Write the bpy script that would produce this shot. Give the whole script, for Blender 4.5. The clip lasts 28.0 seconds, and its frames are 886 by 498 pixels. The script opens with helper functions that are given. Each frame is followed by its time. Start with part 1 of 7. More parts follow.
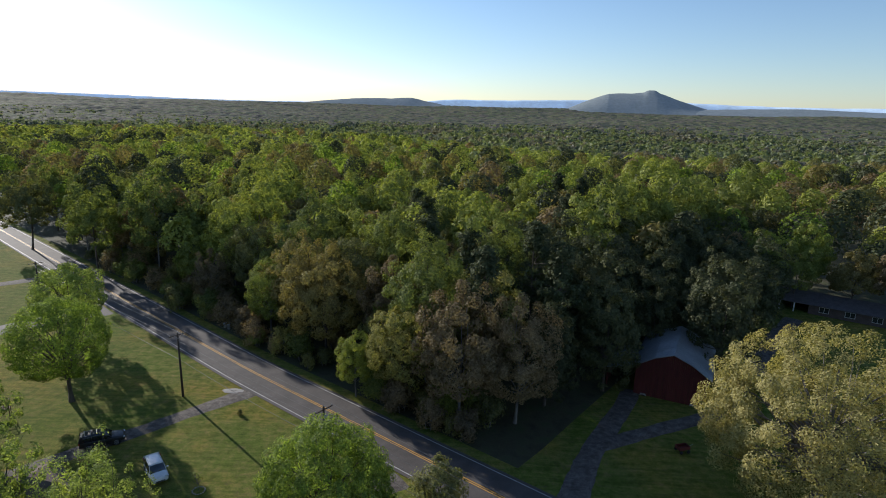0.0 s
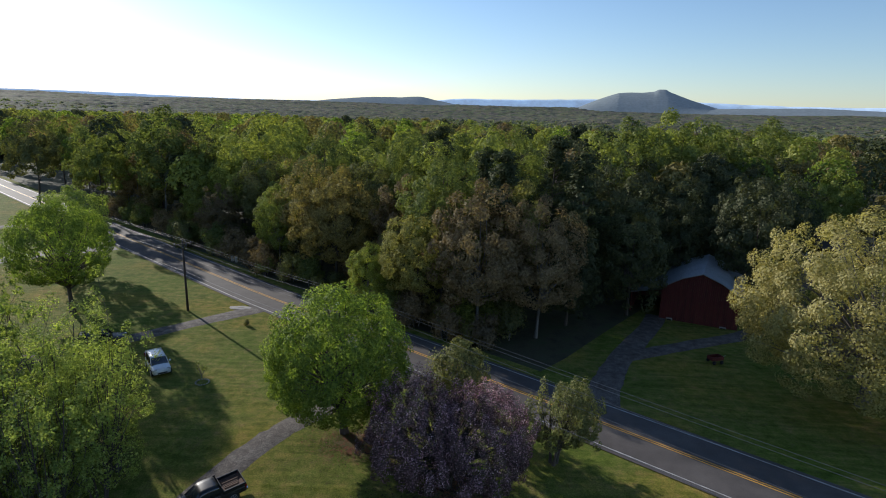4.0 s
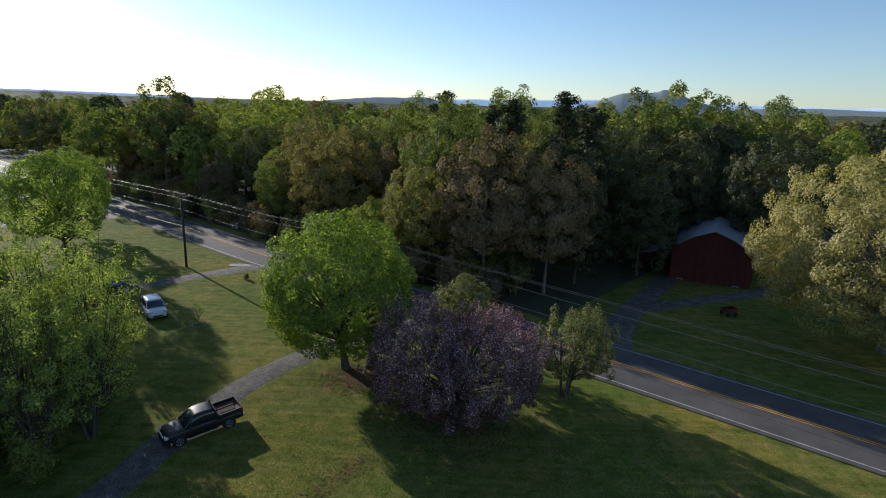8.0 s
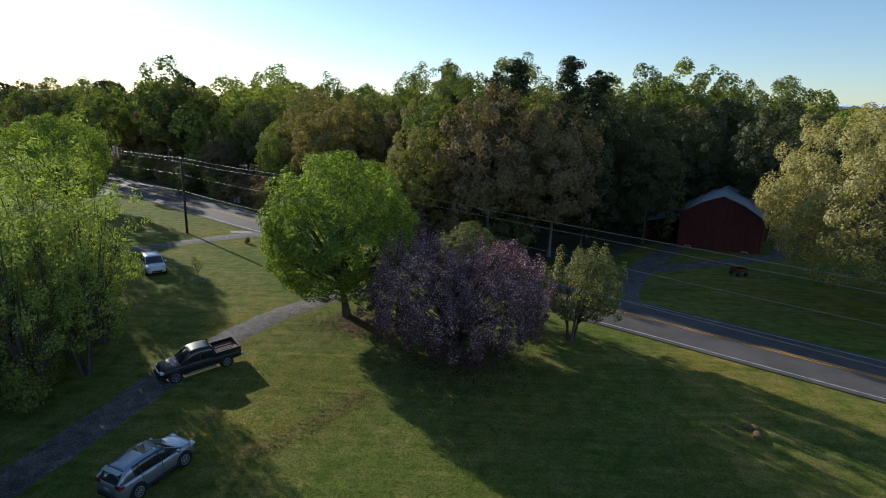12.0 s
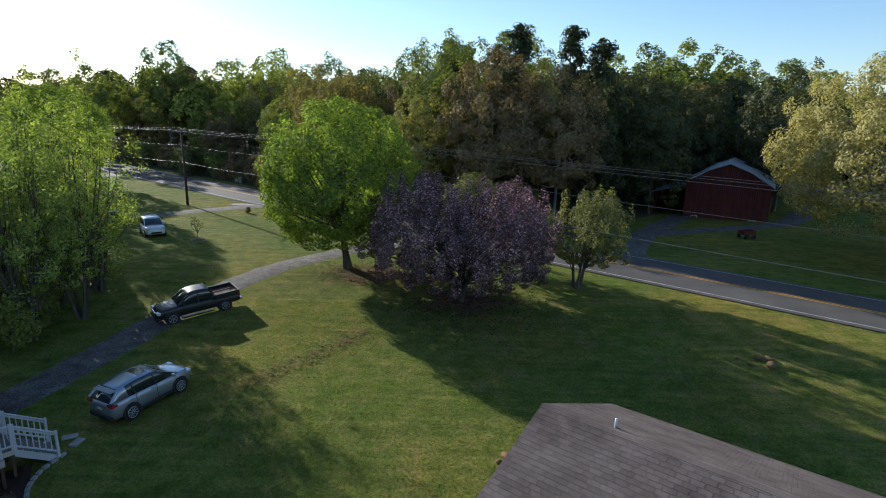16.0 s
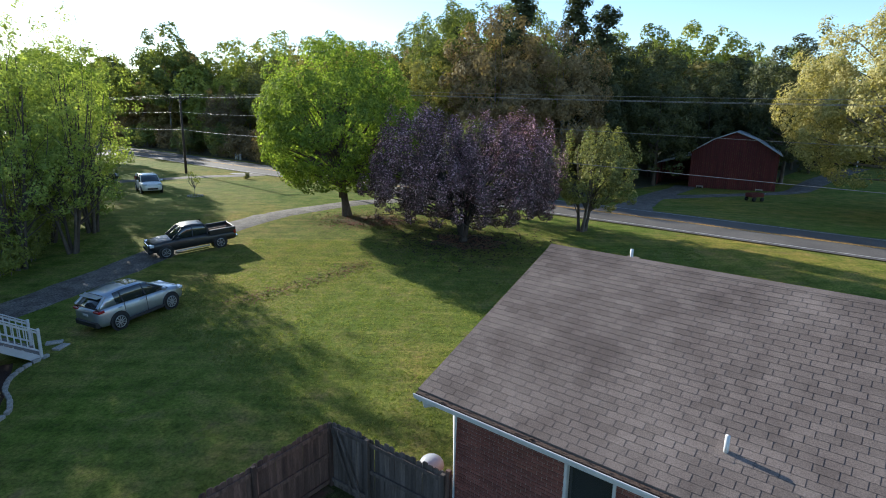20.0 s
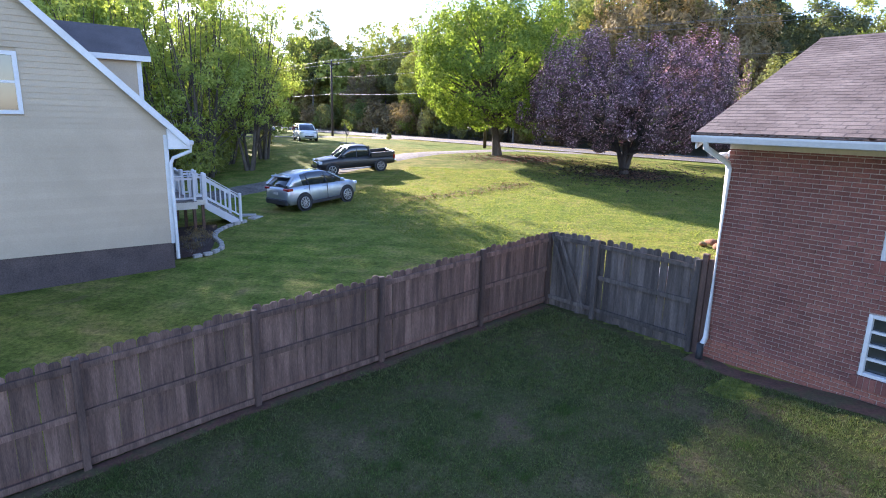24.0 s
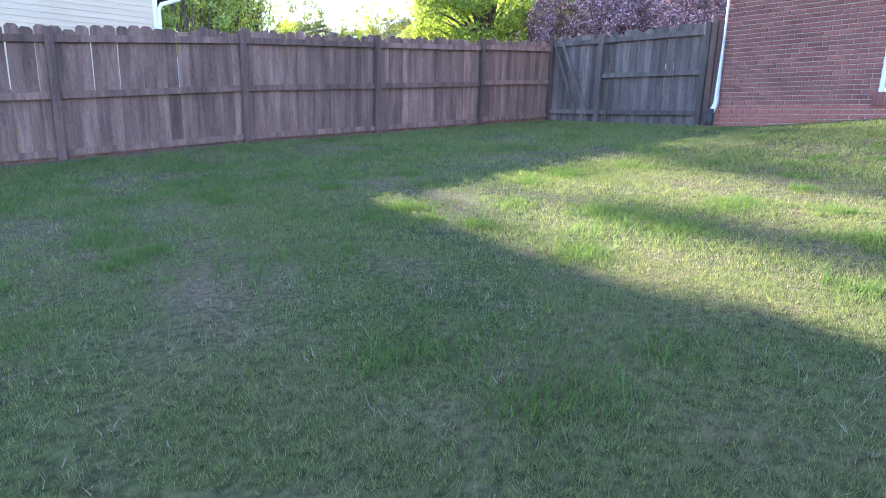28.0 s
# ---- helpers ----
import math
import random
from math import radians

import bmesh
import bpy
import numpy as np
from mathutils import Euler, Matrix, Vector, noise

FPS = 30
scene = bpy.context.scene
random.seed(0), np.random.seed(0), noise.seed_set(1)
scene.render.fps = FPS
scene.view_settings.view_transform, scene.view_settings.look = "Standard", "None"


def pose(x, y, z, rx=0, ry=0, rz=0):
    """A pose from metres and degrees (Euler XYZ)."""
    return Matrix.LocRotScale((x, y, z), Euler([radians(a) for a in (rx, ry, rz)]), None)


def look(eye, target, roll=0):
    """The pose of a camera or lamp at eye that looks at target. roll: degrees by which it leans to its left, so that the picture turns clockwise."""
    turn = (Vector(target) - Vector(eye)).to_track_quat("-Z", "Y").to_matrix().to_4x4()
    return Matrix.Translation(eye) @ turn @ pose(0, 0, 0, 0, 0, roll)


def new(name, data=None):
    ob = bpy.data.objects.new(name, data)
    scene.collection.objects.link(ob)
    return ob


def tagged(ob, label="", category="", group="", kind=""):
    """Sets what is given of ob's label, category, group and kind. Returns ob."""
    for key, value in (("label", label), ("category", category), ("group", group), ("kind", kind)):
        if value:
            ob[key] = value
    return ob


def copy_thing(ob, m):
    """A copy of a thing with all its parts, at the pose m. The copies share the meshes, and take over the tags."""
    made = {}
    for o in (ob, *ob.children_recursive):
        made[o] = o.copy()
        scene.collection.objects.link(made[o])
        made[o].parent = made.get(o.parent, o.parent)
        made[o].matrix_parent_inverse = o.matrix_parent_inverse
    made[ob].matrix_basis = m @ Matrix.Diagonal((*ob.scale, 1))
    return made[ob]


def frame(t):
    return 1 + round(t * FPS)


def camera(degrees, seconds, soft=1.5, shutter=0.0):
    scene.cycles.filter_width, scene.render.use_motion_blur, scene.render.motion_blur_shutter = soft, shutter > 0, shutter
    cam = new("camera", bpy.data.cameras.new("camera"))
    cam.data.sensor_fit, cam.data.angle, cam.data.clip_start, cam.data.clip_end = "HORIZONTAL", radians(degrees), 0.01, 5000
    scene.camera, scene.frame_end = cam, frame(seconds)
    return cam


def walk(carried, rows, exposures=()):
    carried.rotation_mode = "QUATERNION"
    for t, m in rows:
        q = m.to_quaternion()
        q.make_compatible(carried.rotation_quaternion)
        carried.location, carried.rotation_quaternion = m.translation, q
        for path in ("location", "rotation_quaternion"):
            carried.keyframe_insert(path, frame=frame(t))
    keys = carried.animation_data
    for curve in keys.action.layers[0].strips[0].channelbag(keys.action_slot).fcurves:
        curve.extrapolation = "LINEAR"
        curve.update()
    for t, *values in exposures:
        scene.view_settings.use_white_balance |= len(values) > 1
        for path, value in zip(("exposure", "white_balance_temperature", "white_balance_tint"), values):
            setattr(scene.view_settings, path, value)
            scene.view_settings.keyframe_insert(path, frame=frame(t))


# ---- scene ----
cam = camera(76.0, 28.0, 1.0)
PATH = [
    (0, (-0.004, -0.587, 41.063), (-0.049, 1.355, 40.587), 1.6),
    (0.5, (-0.009, -0.702, 39.619), (-0.056, 1.24, 39.143), 1.6),
    (1, (-0.116, -0.772, 37.834), (-0.164, 1.17, 37.358), 1.7),
    (1.5, (-0.292, -0.661, 35.913), (-0.346, 1.281, 35.437), 1.7),
    (2, (-0.352, -0.566, 34.093), (-0.406, 1.375, 33.616), 1.6),
    (2.5, (-0.453, -0.472, 32.22), (-0.511, 1.47, 31.743), 1.6),
    (3, (-0.743, -0.215, 30.791), (-0.807, 1.727, 30.314), 1.6),
    (3.5, (-0.765, 0.0, 29.619), (-0.838, 1.942, 29.143), 1.7),
    (5.5, (-0.741, 0.452, 26.073), (-0.817, 2.394, 25.6), 1.7),
    (6, (-0.733, 0.417, 25.404), (-0.81, 2.359, 24.932), 1.7),
    (6.5, (-0.817, 0.576, 24.561), (-0.897, 2.518, 24.089), 1.7),
    (7, (-0.813, 0.601, 23.805), (-0.895, 2.543, 23.334), 1.7),
    (7.5, (-0.776, 0.598, 23.125), (-0.861, 2.54, 22.654), 1.7),
    (8, (-0.801, 0.626, 22.395), (-0.887, 2.568, 21.924), 1.7),
    (8.5, (-0.678, 0.627, 21.857), (-0.769, 2.568, 21.382), 1.7),
    (9, (-0.69, 0.633, 21.15), (-0.781, 2.574, 20.677), 1.6),
    (9.5, (-0.662, 0.658, 20.49), (-0.756, 2.599, 20.018), 1.6),
    (10, (-0.59, 0.645, 19.925), (-0.688, 2.586, 19.455), 1.5),
    (10.5, (-0.632, 0.681, 19.421), (-0.729, 2.622, 18.948), 1.5),
    (11, (-0.577, 0.629, 18.907), (-0.677, 2.57, 18.436), 1.5),
    (11.5, (-0.585, 0.656, 18.376), (-0.684, 2.598, 17.905), 1.4),
    (12, (-0.551, 0.641, 17.938), (-0.653, 2.582, 17.465), 1.4),
    (12.5, (-0.55, 0.621, 17.457), (-0.652, 2.562, 16.985), 1.4),
    (14.5, (-0.588, 0.62, 15.329), (-0.695, 2.562, 14.862), 1.0),
    (15, (-0.559, 0.566, 14.863), (-0.667, 2.507, 14.394), 1.0),
    (15.5, (-0.462, 0.506, 14.358), (-0.575, 2.448, 13.89), 1.0),
    (16, (-0.39, 0.534, 13.806), (-0.505, 2.476, 13.342), 0.9),
    (16.5, (-0.391, 0.557, 13.275), (-0.504, 2.5, 12.812), 0.9),
    (17, (-0.335, 0.521, 12.719), (-0.452, 2.464, 12.258), 0.9),
    (17.5, (-0.322, 0.525, 12.204), (-0.439, 2.468, 11.743), 0.8),
    (18, (-0.284, 0.561, 11.652), (-0.401, 2.504, 11.194), 0.9),
    (18.5, (-0.259, 0.537, 11.106), (-0.378, 2.48, 10.65), 0.8),
    (19, (-0.303, 0.571, 10.562), (-0.422, 2.515, 10.107), 0.9),
    (19.5, (-0.303, 0.576, 9.99), (-0.423, 2.52, 9.536), 0.9),
    (20, (-0.306, 0.594, 9.437), (-0.428, 2.538, 8.984), 0.9),
    (20.5, (-0.357, 0.67, 8.885), (-0.618, 2.6, 8.433), 0.9),
    (21, (-0.433, 0.871, 8.292), (-1.033, 2.724, 7.837), 1.3),
    (21.5, (-0.417, 0.899, 7.714), (-1.071, 2.734, 7.26), 1.4),
    (23.5, (-2.404, -0.036, 5.331), (-2.91, 1.846, 4.883), 1.6),
    (24, (-2.888, -0.212, 4.585), (-3.389, 1.672, 4.141), 1.5),
    (24.5, (-2.948, -0.264, 3.976), (-3.447, 1.622, 3.534), 1.5),
    (25, (-2.889, -0.33, 3.43), (-3.39, 1.556, 2.991), 1.4),
    (25.5, (-2.802, -0.405, 2.912), (-3.303, 1.481, 2.475), 1.4),
    (26, (-2.754, -0.471, 2.388), (-3.249, 1.418, 1.954), 1.5),
    (26.5, (-2.753, -0.511, 1.85), (-3.242, 1.38, 1.418), 1.5),
    (27, (-2.772, -0.544, 1.31), (-3.257, 1.347, 0.876), 1.5),
    (27.5, (-2.77, -0.586, 0.78), (-3.252, 1.306, 0.346), 1.5),
    (28, (-2.738, -0.659, 0.238), (-3.222, 1.233, -0.194), 1.5),
]
walk(cam, [(t, look(eye, target, roll)) for t, eye, target, roll in PATH],
     [(0, 0.32, 5750, 13), (9, 0.28, 5700, 11), (12, 0.4, 5700, 10), (17, 0.8, 5650, 8), (20, 1.25, 5750, 7), (20.5, 1.38, 5750, 10), (21, 1.58, 5750, 17), (23.5, 2.3, 5750, 25), (25, 3.0, 5750, 26), (26, 3.2, 5800, 26), (28, 3.68, 5650, 27)])

# ---------------------------------------------------------------- light
SUN_AZ = (-0.734, 0.679)
SUN_EL = radians(19.4)
world = bpy.data.worlds.new("world")
scene.world = world
world.use_nodes = True
wn = world.node_tree
wn.nodes.clear()
sky = wn.nodes.new("ShaderNodeTexSky")
sky.sky_type = 'NISHITA'
sky.sun_disc = False
sky.sun_elevation = SUN_EL
sky.sun_rotation = math.atan2(SUN_AZ[0], SUN_AZ[1])
sky.altitude = 300
sky.air_density = 1.0
sky.dust_density = 0.35
sky.ozone_density = 2.0
bgn = wn.nodes.new("ShaderNodeBackground")
bgn.inputs["Strength"].default_value = 0.104
out = wn.nodes.new("ShaderNodeOutputWorld")
wn.links.new(sky.outputs[0], bgn.inputs[0])
wn.links.new(bgn.outputs[0], out.inputs[0])
sun_data = bpy.data.lights.new("sun", 'SUN')
sun_data.energy = 5.0
sun_data.angle = radians(0.6)
sun_data.color = (1.0, 0.89, 0.72)
sun = new("sun", sun_data)
ce = math.cos(SUN_EL)
sun.matrix_world = look((0, 0, 60), (-SUN_AZ[0] * ce, -SUN_AZ[1] * ce, 60 - math.sin(SUN_EL)))


# ---------------------------------------------------------------- materials
def lin(c):
    return (c[0], c[1], c[2], 1.0)


def nodes_of(name):
    m = bpy.data.materials.new(name)
    m.use_nodes = True
    t = m.node_tree
    return m, t, t.nodes["Principled BSDF"]


def ramp(t, fac, cols, stops=None):
    r = t.nodes.new("ShaderNodeValToRGB")
    n = len(cols)
    stops = stops or [i / (n - 1) for i in range(n)]
    while len(r.color_ramp.elements) < n:
        r.color_ramp.elements.new(0.5)
    for e, c, s in zip(r.color_ramp.elements, cols, stops):
        e.position, e.color = s, lin(c)
    t.links.new(fac, r.inputs[0])
    return r.outputs[0]


def noise_tex(t, scale, detail=4.0, rough=0.6, vec=None, dist=0.0):
    n = t.nodes.new("ShaderNodeTexNoise")
    n.inputs["Scale"].default_value = scale
    n.inputs["Detail"].default_value = detail
    n.inputs["Roughness"].default_value = rough
    n.inputs["Distortion"].default_value = dist
    if vec is not None:
        t.links.new(vec, n.inputs["Vector"])
    return n.outputs[0]


def mixc(t, fac, a, b, mode='MIX'):
    m = t.nodes.new("ShaderNodeMix")
    m.data_type, m.blend_type = 'RGBA', mode
    for v, s in ((fac, m.inputs[0]), (a, m.inputs[6]), (b, m.inputs[7])):
        if isinstance(v, (int, float)):
            s.default_value = v
        elif isinstance(v, tuple):
            s.default_value = lin(v)
        else:
            t.links.new(v, s)
    return m.outputs[2]


def math_n(t, op, a, b=0.0, clamp=False):
    m = t.nodes.new("ShaderNodeMath")
    m.operation, m.use_clamp = op, clamp
    for v, s in ((a, m.inputs[0]), (b, m.inputs[1])):
        if isinstance(v, (int, float)):
            s.default_value = v
        else:
            t.links.new(v, s)
    return m.outputs[0]


def coords(t, stretch=(1, 1, 1), world_space=False):
    if world_space:
        src = t.nodes.new("ShaderNodeNewGeometry").outputs["Position"]
    else:
        src = t.nodes.new("ShaderNodeTexCoord").outputs["Object"]
    mp = t.nodes.new("ShaderNodeMapping")
    mp.inputs["Scale"].default_value = stretch
    t.links.new(src, mp.inputs[0])
    return mp.outputs[0]


def surf(name, cols, scale=2.0, fine=40.0, rough=0.8, bump=0.25, metal=0.0, spec=0.4, stretch=(1, 1, 1),
         vary=0.0, island=0.0, world_space=False, coat=0.0, fine_amt=0.35, dist=0.02):
    """A weathered surface: colour ramp over coarse noise, fine grain on top, bump and uneven gloss."""
    m, t, p = nodes_of(name)
    v = coords(t, stretch, world_space)
    big = noise_tex(t, scale, 5.0, 0.6, v)
    small = noise_tex(t, fine, 3.0, 0.6, v)
    c = ramp(t, big, cols, [0.3 + 0.4 * i / (len(cols) - 1) for i in range(len(cols))])
    g = ramp(t, small, [(1 - fine_amt,) * 3, (1 + fine_amt * 0.6,) * 3], [0.3, 0.7])
    c = mixc(t, 1.0, c, g, 'MULTIPLY')
    if vary:
        oi = t.nodes.new("ShaderNodeObjectInfo").outputs["Random"]
        c = mixc(t, 1.0, c, ramp(t, oi, [(1 - vary,) * 3, (1 + vary,) * 3]), 'MULTIPLY')
    if island:
        ri = t.nodes.new("ShaderNodeNewGeometry").outputs["Random Per Island"]
        c = mixc(t, 1.0, c, ramp(t, ri, [(1 - island,) * 3, (1 + island,) * 3]), 'MULTIPLY')
    t.links.new(c, p.inputs["Base Color"])
    rr = ramp(t, big, [(max(rough - 0.1, 0.03),) * 3, (min(rough + 0.1, 1),) * 3])
    t.links.new(rr, p.inputs["Roughness"])
    p.inputs["Metallic"].default_value = metal
    p.inputs["Specular IOR Level"].default_value = spec
    p.inputs["Coat Weight"].default_value = coat
    p.inputs["Coat Roughness"].default_value = 0.06
    if bump:
        b = t.nodes.new("ShaderNodeBump")
        b.inputs["Strength"].default_value = bump
        b.inputs["Distance"].default_value = dist
        t.links.new(mixc(t, 0.5, big, small), b.inputs["Height"])
        t.links.new(b.outputs[0], p.inputs["Normal"])
    return m


def leafy(name, cols, trans=0.45, tree_vary=0.18, gloss=0.025, glow=(1.2, 1.22, 0.68)):
    """Leaves: colour differs leaf by leaf and tree by tree; light passes through."""
    m, t, p = nodes_of(name)
    t.nodes.remove(p)
    o = t.nodes["Material Output"]
    ri = t.nodes.new("ShaderNodeNewGeometry").outputs["Random Per Island"]
    c = ramp(t, ri, cols)
    oi = t.nodes.new("ShaderNodeObjectInfo").outputs["Random"]
    c = mixc(t, 1.0, c, ramp(t, oi, [(1 - tree_vary, 1 - tree_vary, 1 - tree_vary), (1 + tree_vary, 1 + tree_vary * 0.6, 1 - tree_vary * 0.2)]), 'MULTIPLY')
    d = t.nodes.new("ShaderNodeBsdfDiffuse")
    tr = t.nodes.new("ShaderNodeBsdfTranslucent")
    gl = t.nodes.new("ShaderNodeBsdfGlossy")
    gl.inputs["Roughness"].default_value = 0.6
    gl.inputs["Color"].default_value = (0.8, 0.85, 0.7, 1)
    t.links.new(c, d.inputs[0])
    warm = mixc(t, 1.0, c, glow, 'MULTIPLY')
    t.links.new(warm, tr.inputs[0])
    s1 = t.nodes.new("ShaderNodeMixShader")
    s1.inputs[0].default_value = trans
    t.links.new(d.outputs[0], s1.inputs[1])
    t.links.new(tr.outputs[0], s1.inputs[2])
    s2 = t.nodes.new("ShaderNodeMixShader")
    s2.inputs[0].default_value = gloss
    t.links.new(s1.outputs[0], s2.inputs[1])
    t.links.new(gl.outputs[0], s2.inputs[2])
    t.links.new(s2.outputs[0], o.inputs[0])
    return m


def glass_dark(name, tint=(0.02, 0.025, 0.03), rough=0.05):
    m, t, p = nodes_of(name)
    p.inputs["Base Color"].default_value = lin(tint)
    p.inputs["Roughness"].default_value = rough
    p.inputs["Specular IOR Level"].default_value = 0.8
    p.inputs["Coat Weight"].default_value = 0.5
    return m


def paint(name, col, metal=0.0, rough=0.35, coat=0.8, dirt=0.22):
    m, t, p = nodes_of(name)
    v = coords(t)
    dust = noise_tex(t, 3.0, 5.0, 0.65, v)
    t.links.new(mixc(t, ramp(t, dust, [(0, 0, 0), (dirt, dirt, dirt)], [0.4, 0.75]), col, (0.25, 0.22, 0.18)), p.inputs["Base Color"])
    t.links.new(ramp(t, dust, [(rough,) * 3, (rough + 0.2,) * 3], [0.4, 0.7]), p.inputs["Roughness"])
    p.inputs["Metallic"].default_value = metal
    p.inputs["Coat Weight"].default_value = coat
    p.inputs["Coat Roughness"].default_value = 0.08
    return m


def lawn_material():
    m, t, p = nodes_of("lawn")
    v = coords(t, world_space=True)
    broad = noise_tex(t, 0.09, 4.0, 0.55, v)
    mid = noise_tex(t, 0.9, 6.0, 0.7, v)
    fine = noise_tex(t, 9.0, 5.0, 0.75, v)
    blade = noise_tex(t, 60.0, 2.0, 0.6, v)
    c = ramp(t, mid, [(0.094, 0.12, 0.026), (0.15, 0.174, 0.042), (0.205, 0.198, 0.06), (0.265, 0.205, 0.098)], [0.32, 0.47, 0.58, 0.72])
    c2 = ramp(t, broad, [(0.8, 0.95, 0.75), (1.0, 1.0, 1.0), (1.35, 1.1, 1.0)], [0.36, 0.5, 0.64])
    c = mixc(t, 1.0, c, c2, 'MULTIPLY')
    c = mixc(t, 1.0, c, ramp(t, fine, [(0.5, 0.54, 0.5), (1.3, 1.28, 1.2)], [0.34, 0.66]), 'MULTIPLY')
    c = mixc(t, 0.6, c, ramp(t, blade, [(0.55, 0.6, 0.5), (1.35, 1.3, 1.2)], [0.3, 0.7]), 'MULTIPLY')
    rows = t.nodes.new("ShaderNodeMapping")
    rows.inputs["Rotation"].default_value = (0, 0, -0.78)
    rows.inputs["Scale"].default_value = (0.16, 2.3, 1)
    t.links.new(v, rows.inputs[0])
    c = mixc(t, 0.8, c, ramp(t, noise_tex(t, 1.0, 2.0, 0.5, rows.outputs[0]), [(0.78, 0.82, 0.8), (1.18, 1.14, 1.12)], [0.36, 0.64]), 'MULTIPLY')
    soil = ramp(t, noise_tex(t, 0.55, 7.0, 0.78, v, 0.6), [(0, 0, 0), (1, 1, 1)], [0.57, 0.68])
    spots = ramp(t, noise_tex(t, 2.6, 6.0, 0.75, v, 0.4), [(0, 0, 0), (1, 1, 1)], [0.54, 0.66])
    c = mixc(t, math_n(t, 'MULTIPLY', spots, 0.35), c, (0.085, 0.07, 0.035))
    c = mixc(t, math_n(t, 'MULTIPLY', soil, 0.5), c, (0.15, 0.105, 0.062))
    t.links.new(c, p.inputs["Base Color"])
    p.inputs["Roughness"].default_value = 0.9
    p.inputs["Specular IOR Level"].default_value = 0.03
    b = t.nodes.new("ShaderNodeBump")
    b.inputs["Strength"].default_value = 0.9
    b.inputs["Distance"].default_value = 0.06
    t.links.new(mixc(t, 0.5, fine, blade), b.inputs["Height"])
    t.links.new(b.outputs[0], p.inputs["Normal"])
    return m


M = {}
M["lawn"] = lawn_material()
M["asphalt"] = surf("asphalt", [(0.066, 0.059, 0.055), (0.092, 0.082, 0.076), (0.12, 0.107, 0.098)], 0.35, 45, 0.82, 0.35, world_space=True, spec=0.3)
M["line_white"] = surf("line_white", [(0.22, 0.21, 0.2), (0.42, 0.41, 0.39), (0.55, 0.54, 0.52)], 1.5, 30, 0.6, 0.1, world_space=True)
M["line_yellow"] = surf("line_yellow", [(0.5, 0.26, 0.03), (0.68, 0.38, 0.06)], 1.5, 30, 0.6, 0.1, world_space=True)
M["gravel"] = surf("gravel", [(0.07, 0.058, 0.048), (0.13, 0.11, 0.094), (0.2, 0.178, 0.155)], 1.3, 11, 0.95, 0.8, world_space=True, fine_amt=0.75, dist=0.04)
M["bark"] = surf("bark", [(0.05, 0.038, 0.03), (0.1, 0.08, 0.062), (0.15, 0.125, 0.1)], 1.6, 14, 0.95, 0.9, stretch=(1, 1, 0.25), dist=0.05)
# darker copy of the bark, with the shade below the cherry's crown in its tone
M["bark_shaded"] = surf("bark_shaded", [(0.026, 0.02, 0.017), (0.05, 0.04, 0.034), (0.08, 0.066, 0.056)], 1.6, 14, 0.95, 0.9, stretch=(1, 1, 0.25), dist=0.05)
M["bark_grey"] = surf("bark_grey", [(0.1, 0.09, 0.078), (0.19, 0.17, 0.15), (0.27, 0.25, 0.22)], 1.6, 14, 0.95, 0.8, stretch=(1, 1, 0.25), dist=0.05)
M["leaf_green"] = leafy("leaf_green", [(0.135, 0.178, 0.048), (0.195, 0.242, 0.066), (0.275, 0.318, 0.090)], 0.42, 0.42)
M["leaf_fresh"] = leafy("leaf_fresh", [(0.180, 0.228, 0.050), (0.255, 0.305, 0.070), (0.345, 0.392, 0.100)], 0.46, 0.3)
M["leaf_bright"] = leafy("leaf_bright", [(0.110, 0.165, 0.026), (0.175, 0.245, 0.038), (0.285, 0.355, 0.066)], 0.64, 0.06)
M["leaf_yellow"] = leafy("leaf_yellow", [(0.165, 0.145, 0.056), (0.235, 0.205, 0.076), (0.315, 0.265, 0.105)], 0.38, 0.28)
# darker leaf set: the wood's shade is put into its colour
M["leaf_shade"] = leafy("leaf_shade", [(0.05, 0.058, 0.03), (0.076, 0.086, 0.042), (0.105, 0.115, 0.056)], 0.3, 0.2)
M["leaf_pear"] = leafy("leaf_pear", [(0.115, 0.125, 0.045), (0.185, 0.195, 0.07), (0.28, 0.275, 0.11)], 0.4, 0.12)
M["leaf_tan"] = leafy("leaf_tan", [(0.160, 0.120, 0.072), (0.228, 0.174, 0.104), (0.310, 0.238, 0.140)], 0.35, 0.3)
M["leaf_olive"] = leafy("leaf_olive", [(0.140, 0.148, 0.056), (0.200, 0.208, 0.076), (0.275, 0.272, 0.102)], 0.36, 0.4)
M["leaf_oak"] = leafy("leaf_oak", [(0.26, 0.232, 0.082), (0.365, 0.322, 0.115), (0.5, 0.43, 0.175)], 0.44, 0.05)
M["leaf_pine"] = leafy("leaf_pine", [(0.04, 0.052, 0.027), (0.062, 0.077, 0.037), (0.09, 0.104, 0.048)], 0.28, 0.15)
M["leaf_red"] = leafy("leaf_red", [(0.078, 0.046, 0.052), (0.130, 0.080, 0.084), (0.200, 0.132, 0.125)], 0.35, 0.12, glow=(1.1, 1.0, 0.95))
M["blossom"] = leafy("blossom", [(0.19, 0.105, 0.14), (0.33, 0.175, 0.225), (0.55, 0.33, 0.38), (0.8, 0.58, 0.6)], 0.42, 0.05, glow=(1.1, 1.0, 1.0))
M["leaf_airy"] = leafy("leaf_airy", [(0.171, 0.226, 0.046), (0.251, 0.315, 0.069), (0.365, 0.416, 0.115)], 0.48, 0.12)
# far foliage is greyed and lightened so its colour carries the distance haze
M["far_olive"] = leafy("far_olive", [(0.125, 0.14, 0.08), (0.175, 0.19, 0.105), (0.22, 0.235, 0.135)], 0.4, 0.0)
